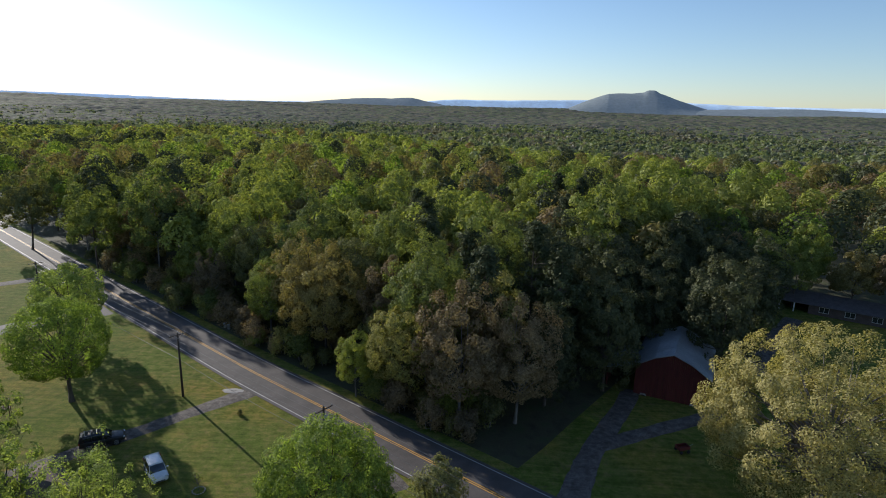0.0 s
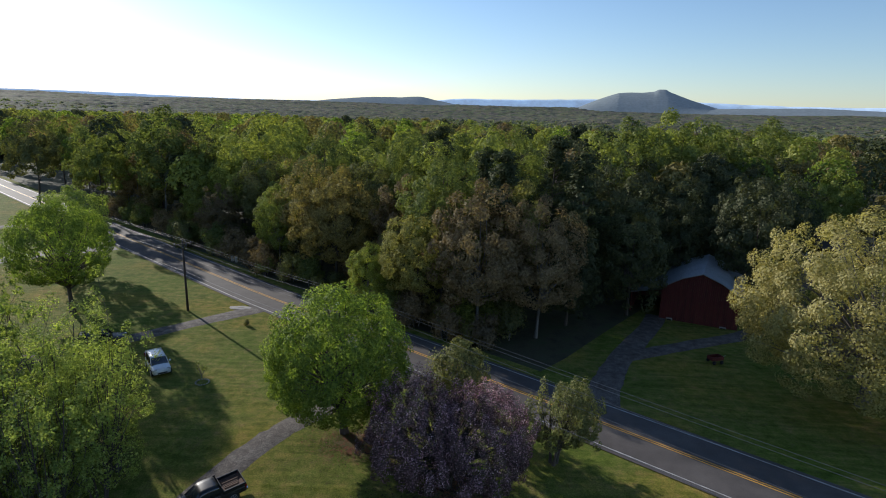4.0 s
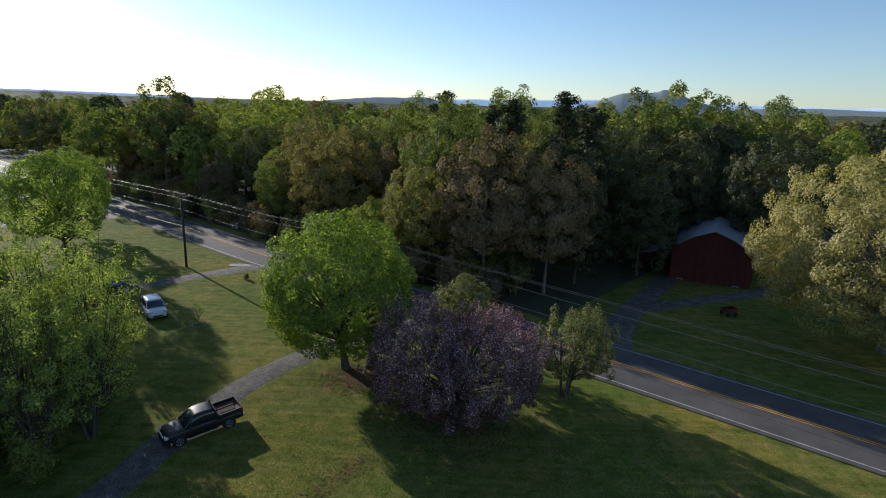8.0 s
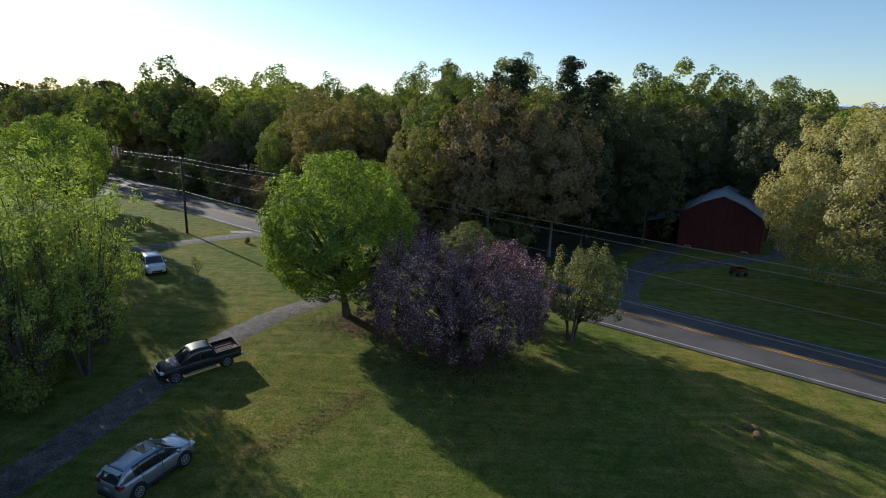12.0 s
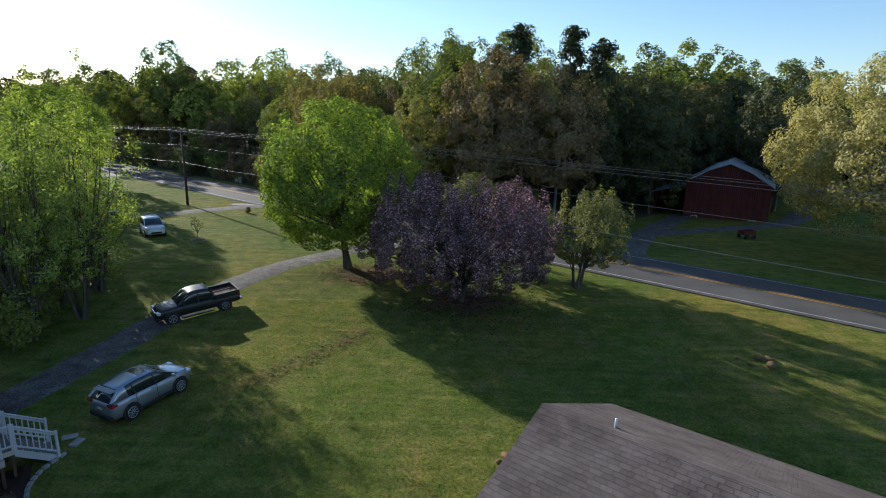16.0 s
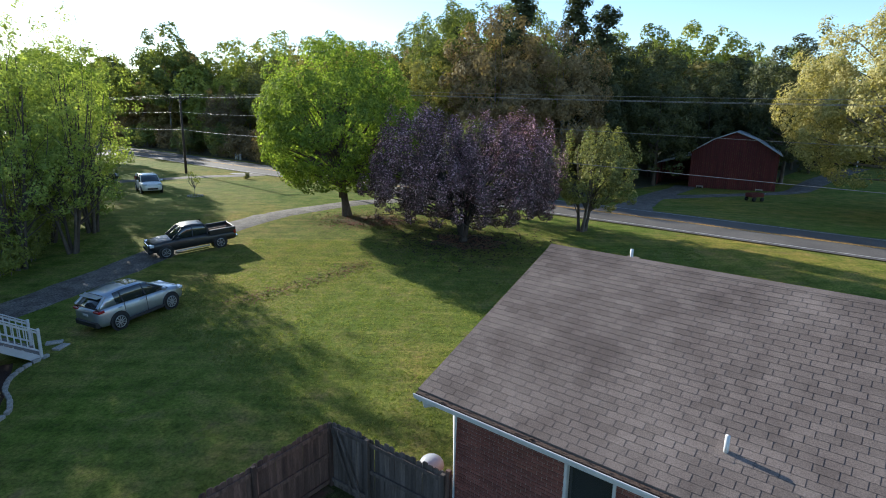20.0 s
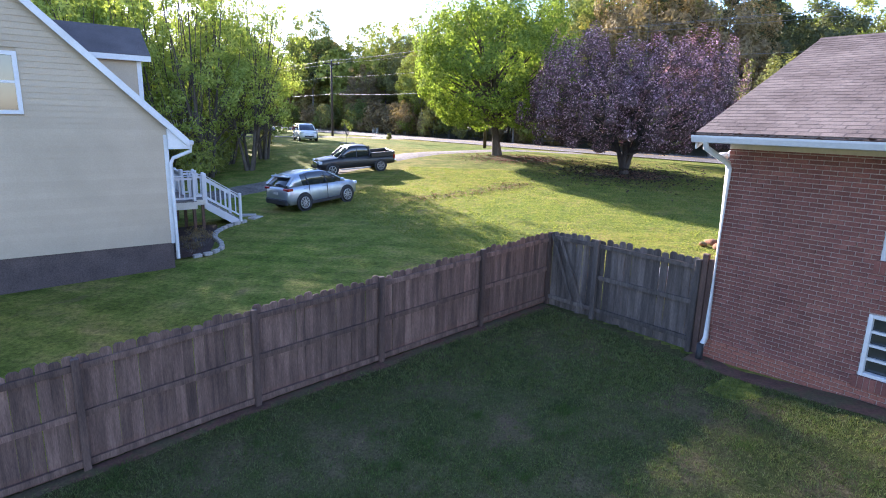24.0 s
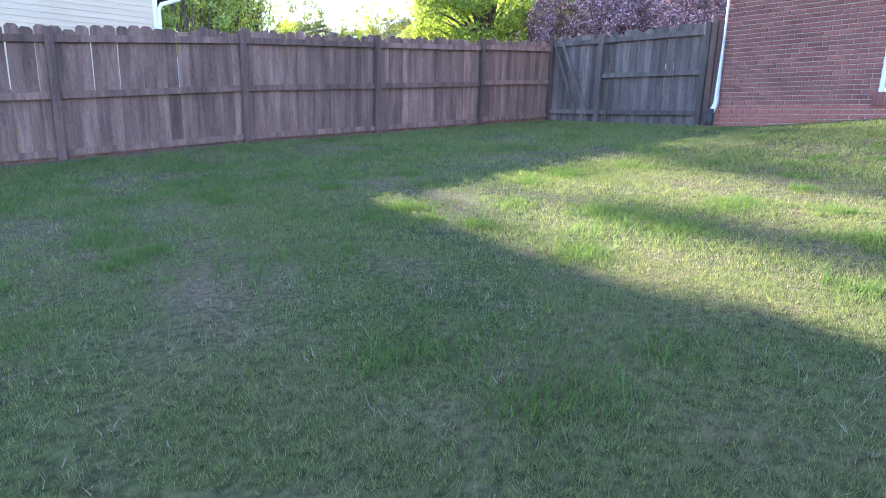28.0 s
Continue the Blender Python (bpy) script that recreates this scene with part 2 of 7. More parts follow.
M["far_grey"] = leafy("far_grey", [(0.14, 0.13, 0.105), (0.19, 0.175, 0.14), (0.24, 0.22, 0.18)], 0.4, 0.0)
M["far_pine"] = leafy("far_pine", [(0.06, 0.078, 0.062), (0.09, 0.11, 0.085)], 0.3, 0.0)
M["far_lime"] = leafy("far_lime", [(0.165, 0.195, 0.085), (0.22, 0.25, 0.115)], 0.4, 0.0)
for far_name, far_cols in (("canopy_lime", [(0.14, 0.165, 0.07), (0.2, 0.22, 0.1)]), ("canopy_green", [(0.11, 0.13, 0.07), (0.16, 0.18, 0.095)]), ("canopy_olive", [(0.1, 0.105, 0.065), (0.145, 0.15, 0.09)]), ("canopy_grey", [(0.115, 0.105, 0.085), (0.165, 0.15, 0.12)]), ("canopy_pine", [(0.06, 0.072, 0.055), (0.09, 0.1, 0.075)]), ("canopy_yellow", [(0.14, 0.135, 0.08), (0.19, 0.18, 0.105)])):
    M[far_name] = surf(far_name, far_cols, 0.12, 0.5, 0.95, 0.8, world_space=True, spec=0.03, dist=1.5, fine_amt=0.5)
# distance haze is put into the bluish, pale colours of the hills
M["hill_haze_blue"] = surf("hill_haze_blue", [(0.17, 0.2, 0.205), (0.21, 0.235, 0.24)], 0.012, 0.05, 1.0, 0.1, world_space=True, spec=0.0, dist=6.0, fine_amt=0.16)
M["hill_haze_far"] = surf("hill_haze_far", [(0.55, 0.68, 0.8), (0.6, 0.72, 0.83)], 0.002, 0.01, 1.0, 0.0, world_space=True, spec=0.0)
# a weak emission on the hills stands in for air light
for far_name, air in (("hill_haze_blue", 0.05), ("hill_haze_far", 0.26)):
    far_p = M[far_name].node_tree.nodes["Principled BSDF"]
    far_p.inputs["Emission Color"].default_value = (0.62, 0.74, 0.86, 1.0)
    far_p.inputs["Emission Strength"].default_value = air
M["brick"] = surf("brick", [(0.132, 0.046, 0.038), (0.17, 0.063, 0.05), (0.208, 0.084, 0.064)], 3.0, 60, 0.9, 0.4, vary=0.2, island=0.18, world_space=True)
M["mortar"] = surf("mortar", [(0.33, 0.265, 0.235), (0.42, 0.345, 0.305)], 2.0, 40, 0.95, 0.3, world_space=True)
M["base_red"] = surf("base_red", [(0.23, 0.075, 0.052), (0.29, 0.108, 0.073)], 2.0, 30, 0.85, 0.3, world_space=True)
M["shingle"] = surf("shingle", [(0.101, 0.079, 0.071), (0.146, 0.117, 0.104), (0.184, 0.149, 0.132)], 0.9, 55, 0.95, 0.5, vary=0.14, island=0.14, world_space=True, spec=0.08)
M["shingle_dark"] = surf("shingle_dark", [(0.068, 0.059, 0.06), (0.108, 0.095, 0.096)], 1.2, 45, 0.9, 0.5, vary=0.15, island=0.2, world_space=True)
M["trim_white"] = surf("trim_white", [(0.5, 0.505, 0.515), (0.62, 0.62, 0.62)], 1.5, 20, 0.5, 0.05, fine_amt=0.06)
M["trim_beige"] = surf("trim_beige", [(0.5, 0.46, 0.38), (0.6, 0.55, 0.46)], 1.5, 20, 0.6, 0.05, fine_amt=0.08)
M["siding"] = surf("siding", [(0.365, 0.295, 0.207), (0.43, 0.35, 0.252)], 0.7, 30, 0.6, 0.06, fine_amt=0.08, world_space=True, vary=0.04)
M["foundation"] = surf("foundation", [(0.075, 0.055, 0.05), (0.12, 0.09, 0.08)], 1.5, 30, 0.9, 0.4, world_space=True)
M["fence_wood"] = surf("fence_wood", [(0.066, 0.04, 0.034), (0.125, 0.076, 0.06), (0.2, 0.126, 0.1)], 1.4, 22, 0.9, 0.5, stretch=(6, 6, 0.6), vary=0.34, world_space=True)
M["fence_post"] = surf("fence_post", [(0.04, 0.026, 0.022), (0.078, 0.048, 0.039), (0.125, 0.08, 0.064)], 1.4, 22, 0.9, 0.5, stretch=(6, 6, 0.6), vary=0.2, world_space=True)
M["fence_grey"] = surf("fence_grey", [(0.055, 0.044, 0.039), (0.096, 0.078, 0.069), (0.152, 0.125, 0.11)], 1.4, 22, 0.9, 0.5, stretch=(6, 6, 0.6), vary=0.3, world_space=True)
M["barn_red"] = surf("barn_red", [(0.075, 0.015, 0.013), (0.11, 0.022, 0.019), (0.14, 0.032, 0.027)], 0.8, 20, 0.75, 0.2, stretch=(3, 3, 0.5), vary=0.12)
M["barn_roof"] = surf("barn_roof", [(0.32, 0.34, 0.37), (0.45, 0.47, 0.5)], 0.5, 10, 0.4, 0.1, metal=0.6)
M["pole_wood"] = surf("pole_wood", [(0.05, 0.035, 0.025), (0.09, 0.065, 0.05)], 2, 20, 0.9, 0.4, stretch=(4, 4, 0.3))
M["cable"] = surf("cable", [(0.11, 0.11, 0.115), (0.15, 0.15, 0.15)], 1, 10, 0.45, 0, spec=0.5)
M["metal_grey"] = surf("metal_grey", [(0.35, 0.36, 0.37), (0.5, 0.5, 0.5)], 2, 20, 0.4, 0.05, metal=0.7)
M["concrete"] = surf("concrete", [(0.3, 0.28, 0.25), (0.42, 0.39, 0.35)], 2, 30, 0.9, 0.4)
# turf tone is kept dark so gaps between blades carry their shade
M["turf"] = surf("turf", [(0.034, 0.045, 0.014), (0.055, 0.062, 0.021), (0.076, 0.069, 0.031), (0.112, 0.082, 0.048)], 1.1, 30, 1.0, 0.7, world_space=True, spec=0.05, dist=0.02, fine_amt=0.6)
M["mulch"] = surf("mulch", [(0.035, 0.02, 0.014), (0.07, 0.04, 0.03)], 2, 25, 1.0, 1.0, world_space=True, dist=0.06)
M["litter"] = surf("litter", [(0.045, 0.04, 0.022), (0.07, 0.068, 0.034), (0.055, 0.072, 0.026)], 0.5, 9, 1.0, 0.8, world_space=True, dist=0.08)
M["earth_red"] = surf("earth_red", [(0.06, 0.032, 0.022), (0.11, 0.052, 0.036), (0.075, 0.062, 0.028), (0.1, 0.058, 0.04)], 2.2, 22, 1.0, 0.6, world_space=True, dist=0.04)
M["clay"] = surf("clay", [(0.12, 0.055, 0.028), (0.235, 0.095, 0.045), (0.13, 0.12, 0.04), (0.21, 0.105, 0.055)], 2.2, 22, 1.0, 0.6, world_space=True, dist=0.04)
M["window_glass"] = glass_dark("window_glass", (0.03, 0.033, 0.036), 0.08)
M["car_glass"] = glass_dark("car_glass")
M["silver"] = paint("silver", (0.36, 0.40, 0.46), 0.75, 0.3)
M["black_paint"] = paint("black_paint", (0.008, 0.008, 0.01), 0.0, 0.38, 0.25, 0.02)
M["white_paint"] = paint("white_paint", (0.75, 0.76, 0.77), 0.0, 0.3)
M["tyre"] = surf("tyre", [(0.012, 0.012, 0.012), (0.025, 0.025, 0.025)], 4, 40, 0.85, 0.2)
M["alloy"] = paint("alloy", (0.5, 0.5, 0.52), 0.9, 0.3, 0.3)
M["alloy_dark"] = paint("alloy_dark", (0.09, 0.09, 0.1), 0.8, 0.3, 0.3)
M["plastic_black"] = surf("plastic_black", [(0.018, 0.018, 0.02), (0.03, 0.03, 0.032)], 4, 40, 0.6, 0.1)
M["lamp_clear"] = glass_dark("lamp_clear", (0.55, 0.57, 0.6), 0.1)
M["lamp_red"] = glass_dark("lamp_red", (0.25, 0.01, 0.012), 0.15)
M["chrome"] = paint("chrome", (0.7, 0.7, 0.72), 1.0, 0.12, 0.2)
M["wood_brown"] = surf("wood_brown", [(0.09, 0.05, 0.035), (0.15, 0.09, 0.06)], 2, 20, 0.85, 0.3)
M["deck_grey"] = surf("deck_grey", [(0.13, 0.11, 0.1), (0.2, 0.175, 0.155), (0.26, 0.23, 0.2)], 2.0, 24, 0.85, 0.3, stretch=(1, 6, 1))
# near-black tone that stands for the shade inside vents and carport
M["inside_shade"] = surf("inside_shade", [(0.02, 0.018, 0.016), (0.035, 0.03, 0.028)], 1, 10, 0.9, 0)


# ---------------------------------------------------------------- mesh helpers
def place(ob, parent):
    if parent is not None:
        ob.parent = parent
    return ob


def mesh_ob(name, verts, faces, material, parent=None, label="", smooth=False):
    me = bpy.data.meshes.new(name)
    me.from_pydata([tuple(v) for v in verts], [], [tuple(f) for f in faces])
    me.materials.append(material)
    if smooth:
        me.polygons.foreach_set("use_smooth", [True] * len(me.polygons))
    me.update()
    ob = place(new(name, me), parent)
    if label:
        tagged(ob, label)
    return ob


def quads_ob(name, verts, nq, material, parent=None, label="", smooth=False, k=4):
    """Many separate small faces of k corners: verts is (nq * k, 3)."""
    me = bpy.data.meshes.new(name)
    me.vertices.add(nq * k)
    me.vertices.foreach_set("co", np.ascontiguousarray(verts, dtype=np.float32).ravel())
    me.loops.add(nq * k)
    me.loops.foreach_set("vertex_index", np.arange(nq * k, dtype=np.int32))
    me.polygons.add(nq)
    me.polygons.foreach_set("loop_start", np.arange(0, nq * k, k, dtype=np.int32))
    me.polygons.foreach_set("loop_total", np.full(nq, k, dtype=np.int32))
    me.materials.append(material)
    me.update(calc_edges=True)
    me.validate()
    ob = place(new(name, me), parent)
    if label:
        tagged(ob, label)
    return ob


def part(name, bm, material, parent=None, label="", smooth=False):
    me = bpy.data.meshes.new(name)
    bm.to_mesh(me)
    bm.free()
    me.materials.append(material)
    if smooth:
        me.polygons.foreach_set("use_smooth", [True] * len(me.polygons))
    ob = place(new(name, me), parent)
    if label:
        tagged(ob, label)
    return ob


def box_bm(bm, lo, hi, bevel=0.0):
    c = [(a + b) / 2 for a, b in zip(lo, hi)]
    s = [b - a for a, b in zip(lo, hi)]
    r = bmesh.ops.create_cube(bm, size=1.0, matrix=Matrix.Translation(c) @ Matrix.Diagonal((*s, 1)))
    if bevel:
        es = {e for v in r["verts"] for e in v.link_edges}
        bmesh.ops.bevel(bm, geom=list(es), offset=bevel, segments=1, affect='EDGES')
    return bm


def box(name, lo, hi, material, parent=None, label="", bevel=0.0):
    return part(name, box_bm(bmesh.new(), lo, hi, bevel), material, parent, label)


def cyl_bm(bm, a, b, r1, r2=None, n=12, cap=True):
    a, b = Vector(a), Vector(b)
    d = b - a
    m = Matrix.Translation((a + b) / 2) @ d.to_track_quat('Z', 'Y').to_matrix().to_4x4()
    bmesh.ops.create_cone(bm, cap_ends=cap, segments=n, radius1=r1, radius2=r1 if r2 is None else r2, depth=d.length, matrix=m)
    return bm


def cyl(name, a, b, r1, material, parent=None, label="", r2=None, n=12, smooth=True):
    return part(name, cyl_bm(bmesh.new(), a, b, r1, r2, n), material, parent, label, smooth)


def thing(name, m, label, category, group="", kind=""):
    e = new(name)
    e.empty_display_size = 0.2
    e.matrix_world = m
    return tagged(e, label, category, group, kind)


def tube_np(pts, radii, n=6):
    """Verts and faces of a tube through points."""
    pts = [Vector(p) for p in pts]
    vs, fs = [], []
    for i, (p, r) in enumerate(zip(pts, radii)):
        d = (pts[min(i + 1, len(pts) - 1)] - pts[max(i - 1, 0)]).normalized()
        q = d.to_track_quat('Z', 'Y')
        for k in range(n):
            a = 2 * math.pi * k / n
            vs.append(p + q @ Vector((math.cos(a) * r, math.sin(a) * r, 0)))
    for i in range(len(pts) - 1):
        for k in range(n):
            a, b = i * n + k, i * n + (k + 1) % n
            fs.append((a, b, b + n, a + n))
    return vs, fs


def tubes_ob(name, tubes, material, parent=None, label="", n=6):
    vs, fs = [], []
    for pts, radii in tubes:
        v, f = tube_np(pts, radii, n)
        o = len(vs)
        vs += v
        fs += [tuple(i + o for i in q) for q in f]
    return mesh_ob(name, vs, fs, material, parent, label, True)


# ---------------------------------------------------------------- the plan
RD, RN = Vector((0.8065, -0.591)), Vector((0.591, 0.8065))
RP = Vector((-3.9, 53.6))
ROAD_W = 6.8
SOUTH = ([-60, -20, 0, 3, 5.2, 7, 9, 11, 13, 18, 23, 30, 35, 42, 50, 70], [-3.2, -1.5, -0.6, -0.43, -0.25, -0.07, 0.06, 0.2, 0.33, 0.5, 0.72, 1.05, 1.45, 2.05, 2.2, 2.2])


def bend(u):
    return 0.044 * (math.sqrt((min(u + 32, 0.0)) ** 2 + 36) - 6)


def uv_of(x, y):
    p = Vector((x, y)) - RP
    u, v = p.dot(RD), p.dot(RN)
    return u, v - bend(u)


def xy_of(u, v):
    p = RP + RD * u + RN * (v + bend(u))
    return p.x, p.y


def smooth(a, b, x):
    k = min(max((x - a) / (b - a), 0.0), 1.0)
    return k * k * (3 - 2 * k)


def road_z(u):
    return float(np.interp(u, [-400, -60, 0, 20, 40, 90, 300], [2.4, 2.15, 2.0, 1.95, 1.8, 1.2, -2]))


def height(x, y):
    u, v = uv_of(x, y)
    lawn = float(np.interp(y, SOUTH[0], SOUTH[1])) + 0.032 * max(min(x + 4, 9), -8) * (1 - smooth(12, 26, y))
    lawn -= 0.25 * smooth(-8, -22, x) * smooth(8, 16, y) * (1 - smooth(30, 42, y))
    hx, hy = x + 0.65, y - 10.88
    along, off = hx * 0.8096 - hy * 0.587, max(-(hx * 0.587 + hy * 0.8096), 0.0)
    if -1 < along < 16 and off < 7 and hx * 0.587 + hy * 0.8096 < 9:
        lawn += 0.24 * smooth(0.3, 3.5, along) * math.exp(-(off / 2.3) ** 2) * (1 - smooth(11, 16, along)) * (1 - smooth(1.0, 6.0, hx * 0.587 + hy * 0.8096))
    south = lawn + (road_z(u) - 0.06 - lawn) * smooth(-9, -1.2, v)
    beyond = 1.45 - 0.0025 * max(v - 20, 0) + 0.5 * smooth(-20, -60, u)
    beyond -= 0.47 * math.exp(-(((x - 31) / 13) ** 2 + ((y - 80) / 13) ** 2))
    north = road_z(u) - 0.06 + (beyond - road_z(u) + 0.06) * smooth(ROAD_W + 1.0, ROAD_W + 9, v)
    h = south if v < ROAD_W / 2 else north
    r = math.hypot(x, y)
    if r > 260:
        brink = 300 + 330 * smooth(0.25, -0.45, x / r)
        far = -32 * smooth(brink, brink + 450, r) + max(r - 800, 0) * 0.0215 * (1.0 if y > 0 else 0.2)
        h = h * (1 - smooth(260, 420, r)) + far
    return h


# ---------------------------------------------------------------- ground, road, drives
def axis(fine_lo, fine_hi, step, reach, extra=()):
    a = list(np.arange(fine_lo, fine_hi + 1e-6, step))
    for sgn, start in ((1, fine_hi), (-1, fine_lo)):
        x, s = start, step
        while abs(x) < reach:
            s *= 1.22
            x += sgn * s
            a.append(x)
    return np.array(sorted(set(a + list(extra))))


us, vs_ = axis(-60, 70, 2.0, 5200), axis(-60, 36, 1.0, 5200, (-1.2, 0.0, ROAD_W))
gv = []
for v in vs_:
    for u in us:
        p = RP + RD * float(u) + RN * (float(v) + bend(max(float(u), -300)))
        gv.append((p.x, p.y, height(p.x, p.y)))
nu = len(us)
def wood_floor(u, v):
    return v > 8.6 and not (u > 7 and v < 47) and not (u > 17 and v < 98 and u < 75)


gf = [(j * nu + i, j * nu + i + 1, (j + 1) * nu + i + 1, (j + 1) * nu + i) for j in range(len(vs_) - 1) for i in range(nu - 1)]
ground = mesh_ob("ground", gv, gf, M["lawn"], None, "", True)
ground.data.materials.append(M["litter"])
ground.data.polygons.foreach_set("material_index", [int(wood_floor(float(us[i]) + 1, float(vs_[j]) + 0.5)) for j in range(len(vs_) - 1) for i in range(nu - 1)])
tagged(ground, "patchy spring lawn with bare earth, rolling land to the horizon", "ground", "", "structure")


def strip(name, pts, widths, material, lift, label, category, kind="structure", edge=0.0, cross=4, step=1.2):
    """A draped ribbon along a line of (x, y)."""
    fine = []
    for (x0, y0), (x1, y1), w0, w1 in zip(pts, pts[1:], widths, widths[1:]):
        n = max(int(math.hypot(x1 - x0, y1 - y0) / step), 1)
        for k in range(n):
            f = k / n
            fine.append((x0 + (x1 - x0) * f, y0 + (y1 - y0) * f, w0 + (w1 - w0) * f))
    fine.append((*pts[-1], widths[-1]))
    for _ in range(6):
        fine = [fine[0]] + [tuple((a[k] + 2 * b[k] + c[k]) / 4 for k in range(3)) for a, b, c in zip(fine, fine[1:], fine[2:])] + [fine[-1]]
    rng = random.Random(len(fine))
    v, f = [], []
    for i, (x, y, w) in enumerate(fine):
        a, b = fine[max(i - 1, 0)], fine[min(i + 1, len(fine) - 1)]
        d = Vector((b[0] - a[0], b[1] - a[1])).normalized()
        for k in range(cross + 1):
            s = (k / cross - 0.5) * w
            if k in (0, cross):
                s += rng.uniform(-edge, edge)
            px, py = x - d.y * s, y + d.x * s
            v.append((px, py, height(px, py) + lift - (0.06 if k in (0, cross) else 0.0)))
    for i in range(len(fine) - 1):
        for k in range(cross):
            a = i * (cross + 1) + k
            f.append((a, a + 1, a + cross + 2, a + cross + 1))
    return tagged(mesh_ob(name, v, f, material, None, "", True), label, category, "", kind)


def road_ribbon(name, v0, v1, lift, material, u0=-260.0, u1=160.0, step=2.0, parent=None):
    v, f = [], []
    n = int((u1 - u0) / step)
    for i in range(n + 1):
        u = u0 + (u1 - u0) * i / n
        crown = [0.0, 0.0]
        for k, vv in enumerate((v0, (v0 + v1) / 2, v1)):
            x, y = xy_of(u, vv)
            c = 0.05 * (1 - ((vv - ROAD_W / 2) / (ROAD_W / 2 + 0.6)) ** 2)
            v.append((x, y, road_z(u) + c + lift))
    for i in range(n):
        for k in range(2):
            a = i * 3 + k
            f.append((a, a + 1, a + 4, a + 3))
    return mesh_ob(name, v, f, material, parent, "", True)


road = road_ribbon("road", -0.45, ROAD_W / 2, 0.0, M["asphalt"])
tagged(road, "grey asphalt two-lane country road, near lane", "road", "", "structure")
road2 = road_ribbon("road", ROAD_W / 2, ROAD_W + 0.45, 0.0, M["asphalt"])
tagged(road2, "grey asphalt two-lane country road, far lane", "road", "", "structure")
for v0, v1, mk, nm in ((0.0, 0.12, "line_white", "edge_line"), (ROAD_W - 0.12, ROAD_W, "line_white", "edge_line"),
                       (ROAD_W / 2 - 0.2, ROAD_W / 2 - 0.08, "line_yellow", "centre_line"), (ROAD_W / 2 + 0.08, ROAD_W / 2 + 0.2, "line_yellow", "centre_line")):
    road_ribbon(nm, v0, v1, 0.012, M[mk], parent=road if v0 < ROAD_W / 2 - 0.05 else road2)

strip("driveway", [(-5, 53.2), (-9, 50.2), (-12.6, 46.4), (-16.2, 41.2), (-18.6, 36.5), (-20.4, 31), (-21, 26), (-22.5, 21), (-25, 15)], [3.4, 2.7, 2.5, 2.5, 2.7, 2.7, 2.7, 2.7, 2.7], M["gravel"], 0.05, "loose grey gravel driveway curving across the lawn", "driveway", edge=0.1)
strip("driveway", [(-27.6, 71.6), (-31.5, 67), (-35.8, 62), (-39, 58.6), (-43, 54.4), (-50, 47)], [3.6, 2.8, 2.6, 2.6, 2.6, 2.6], M["gravel"], 0.05, "worn gravel driveway of the neighbouring house", "driveway", edge=0.1)
strip("driveway", [(-67, 101), (-74, 93), (-80, 86), (-100, 70)], [9, 6, 5.5, 5.5], M["asphalt"], 0.05, "asphalt side road joining the country road", "road", edge=0.2)
strip("driveway", [(-92, 118), (-100, 110), (-118, 98)], [4, 3, 3], M["gravel"], 0.05, "pale gravel drive across a far lawn", "driveway", edge=0.2)
strip("driveway", [(12.0, 47.8), (13.6, 52.5), (16.8, 60), (21, 67), (25, 73.5), (27, 78)], [4.5, 3.4, 3.0, 3.0, 3.0, 3.0], M["gravel"], 0.05, "gravel track from the road to the barn", "driveway", edge=0.1)
strip("driveway", [(17.5, 61.5), (26, 66), (38, 72), (44.5, 80.7), (51.5, 89.5), (62.5, 103), (70, 111.4)], [2.4, 2.4, 2.6, 3.2, 3.2, 3.2, 3.4], M["gravel"], 0.06, "pale drive past the barn to the ranch house", "driveway", edge=0.1)

# ---------------------------------------------------------------- trees
def cards(rng, p, nrm, size, k=4):
    """Small pointed leaves of k corners at points p facing nrm."""
    n = len(p)
    nrm = nrm / (np.linalg.norm(nrm, axis=1)[:, None] + 1e-6)
    t = np.cross(nrm, rng.normal(size=(n, 3)))
    t /= np.linalg.norm(t, axis=1)[:, None] + 1e-6
    b = np.cross(nrm, t)
    s = size * (0.6 + 0.8 * rng.random((n, 1)))
    w = s * (0.42 + 0.25 * rng.random((n, 1)))
    if k == 3:
        q = np.stack([p - t * s * 0.45 - b * w * 0.6, p - t * s * 0.35 + b * w * 0.7, p + t * s * 0.65], axis=1)
    else:
        q = np.stack([p - t * s * 0.5, p + b * w * 0.5 - t * s * 0.05, p + t * s * 0.55, p - b * w * 0.5 - t * s * 0.05], axis=1)
    return q.reshape(-1, 3), n


def leaf_quads(rng, centres, radii, per, size, outward=None, flat=0.55, k=4):
    """Leaves round clump centres."""
    c = np.repeat(centres, per, axis=0)
    r = np.repeat(radii, per)[:, None]
    n = len(c)
    off = rng.normal(size=(n, 3))
    off /= np.linalg.norm(off, axis=1)[:, None] + 1e-6
    off *= rng.random((n, 1)) ** 0.45
    off[:, 2] *= flat + 0.25
    p = c + off * r
    nrm = off * 0.6 + rng.normal(size=(n, 3)) * 0.42 + np.array((0, 0, 0.3))
    if outward is not None:
        way = p - outward
        nrm += 0.9 * way / (np.linalg.norm(way, axis=1)[:, None] + 1e-6)
    return cards(rng, p, nrm, size, k)


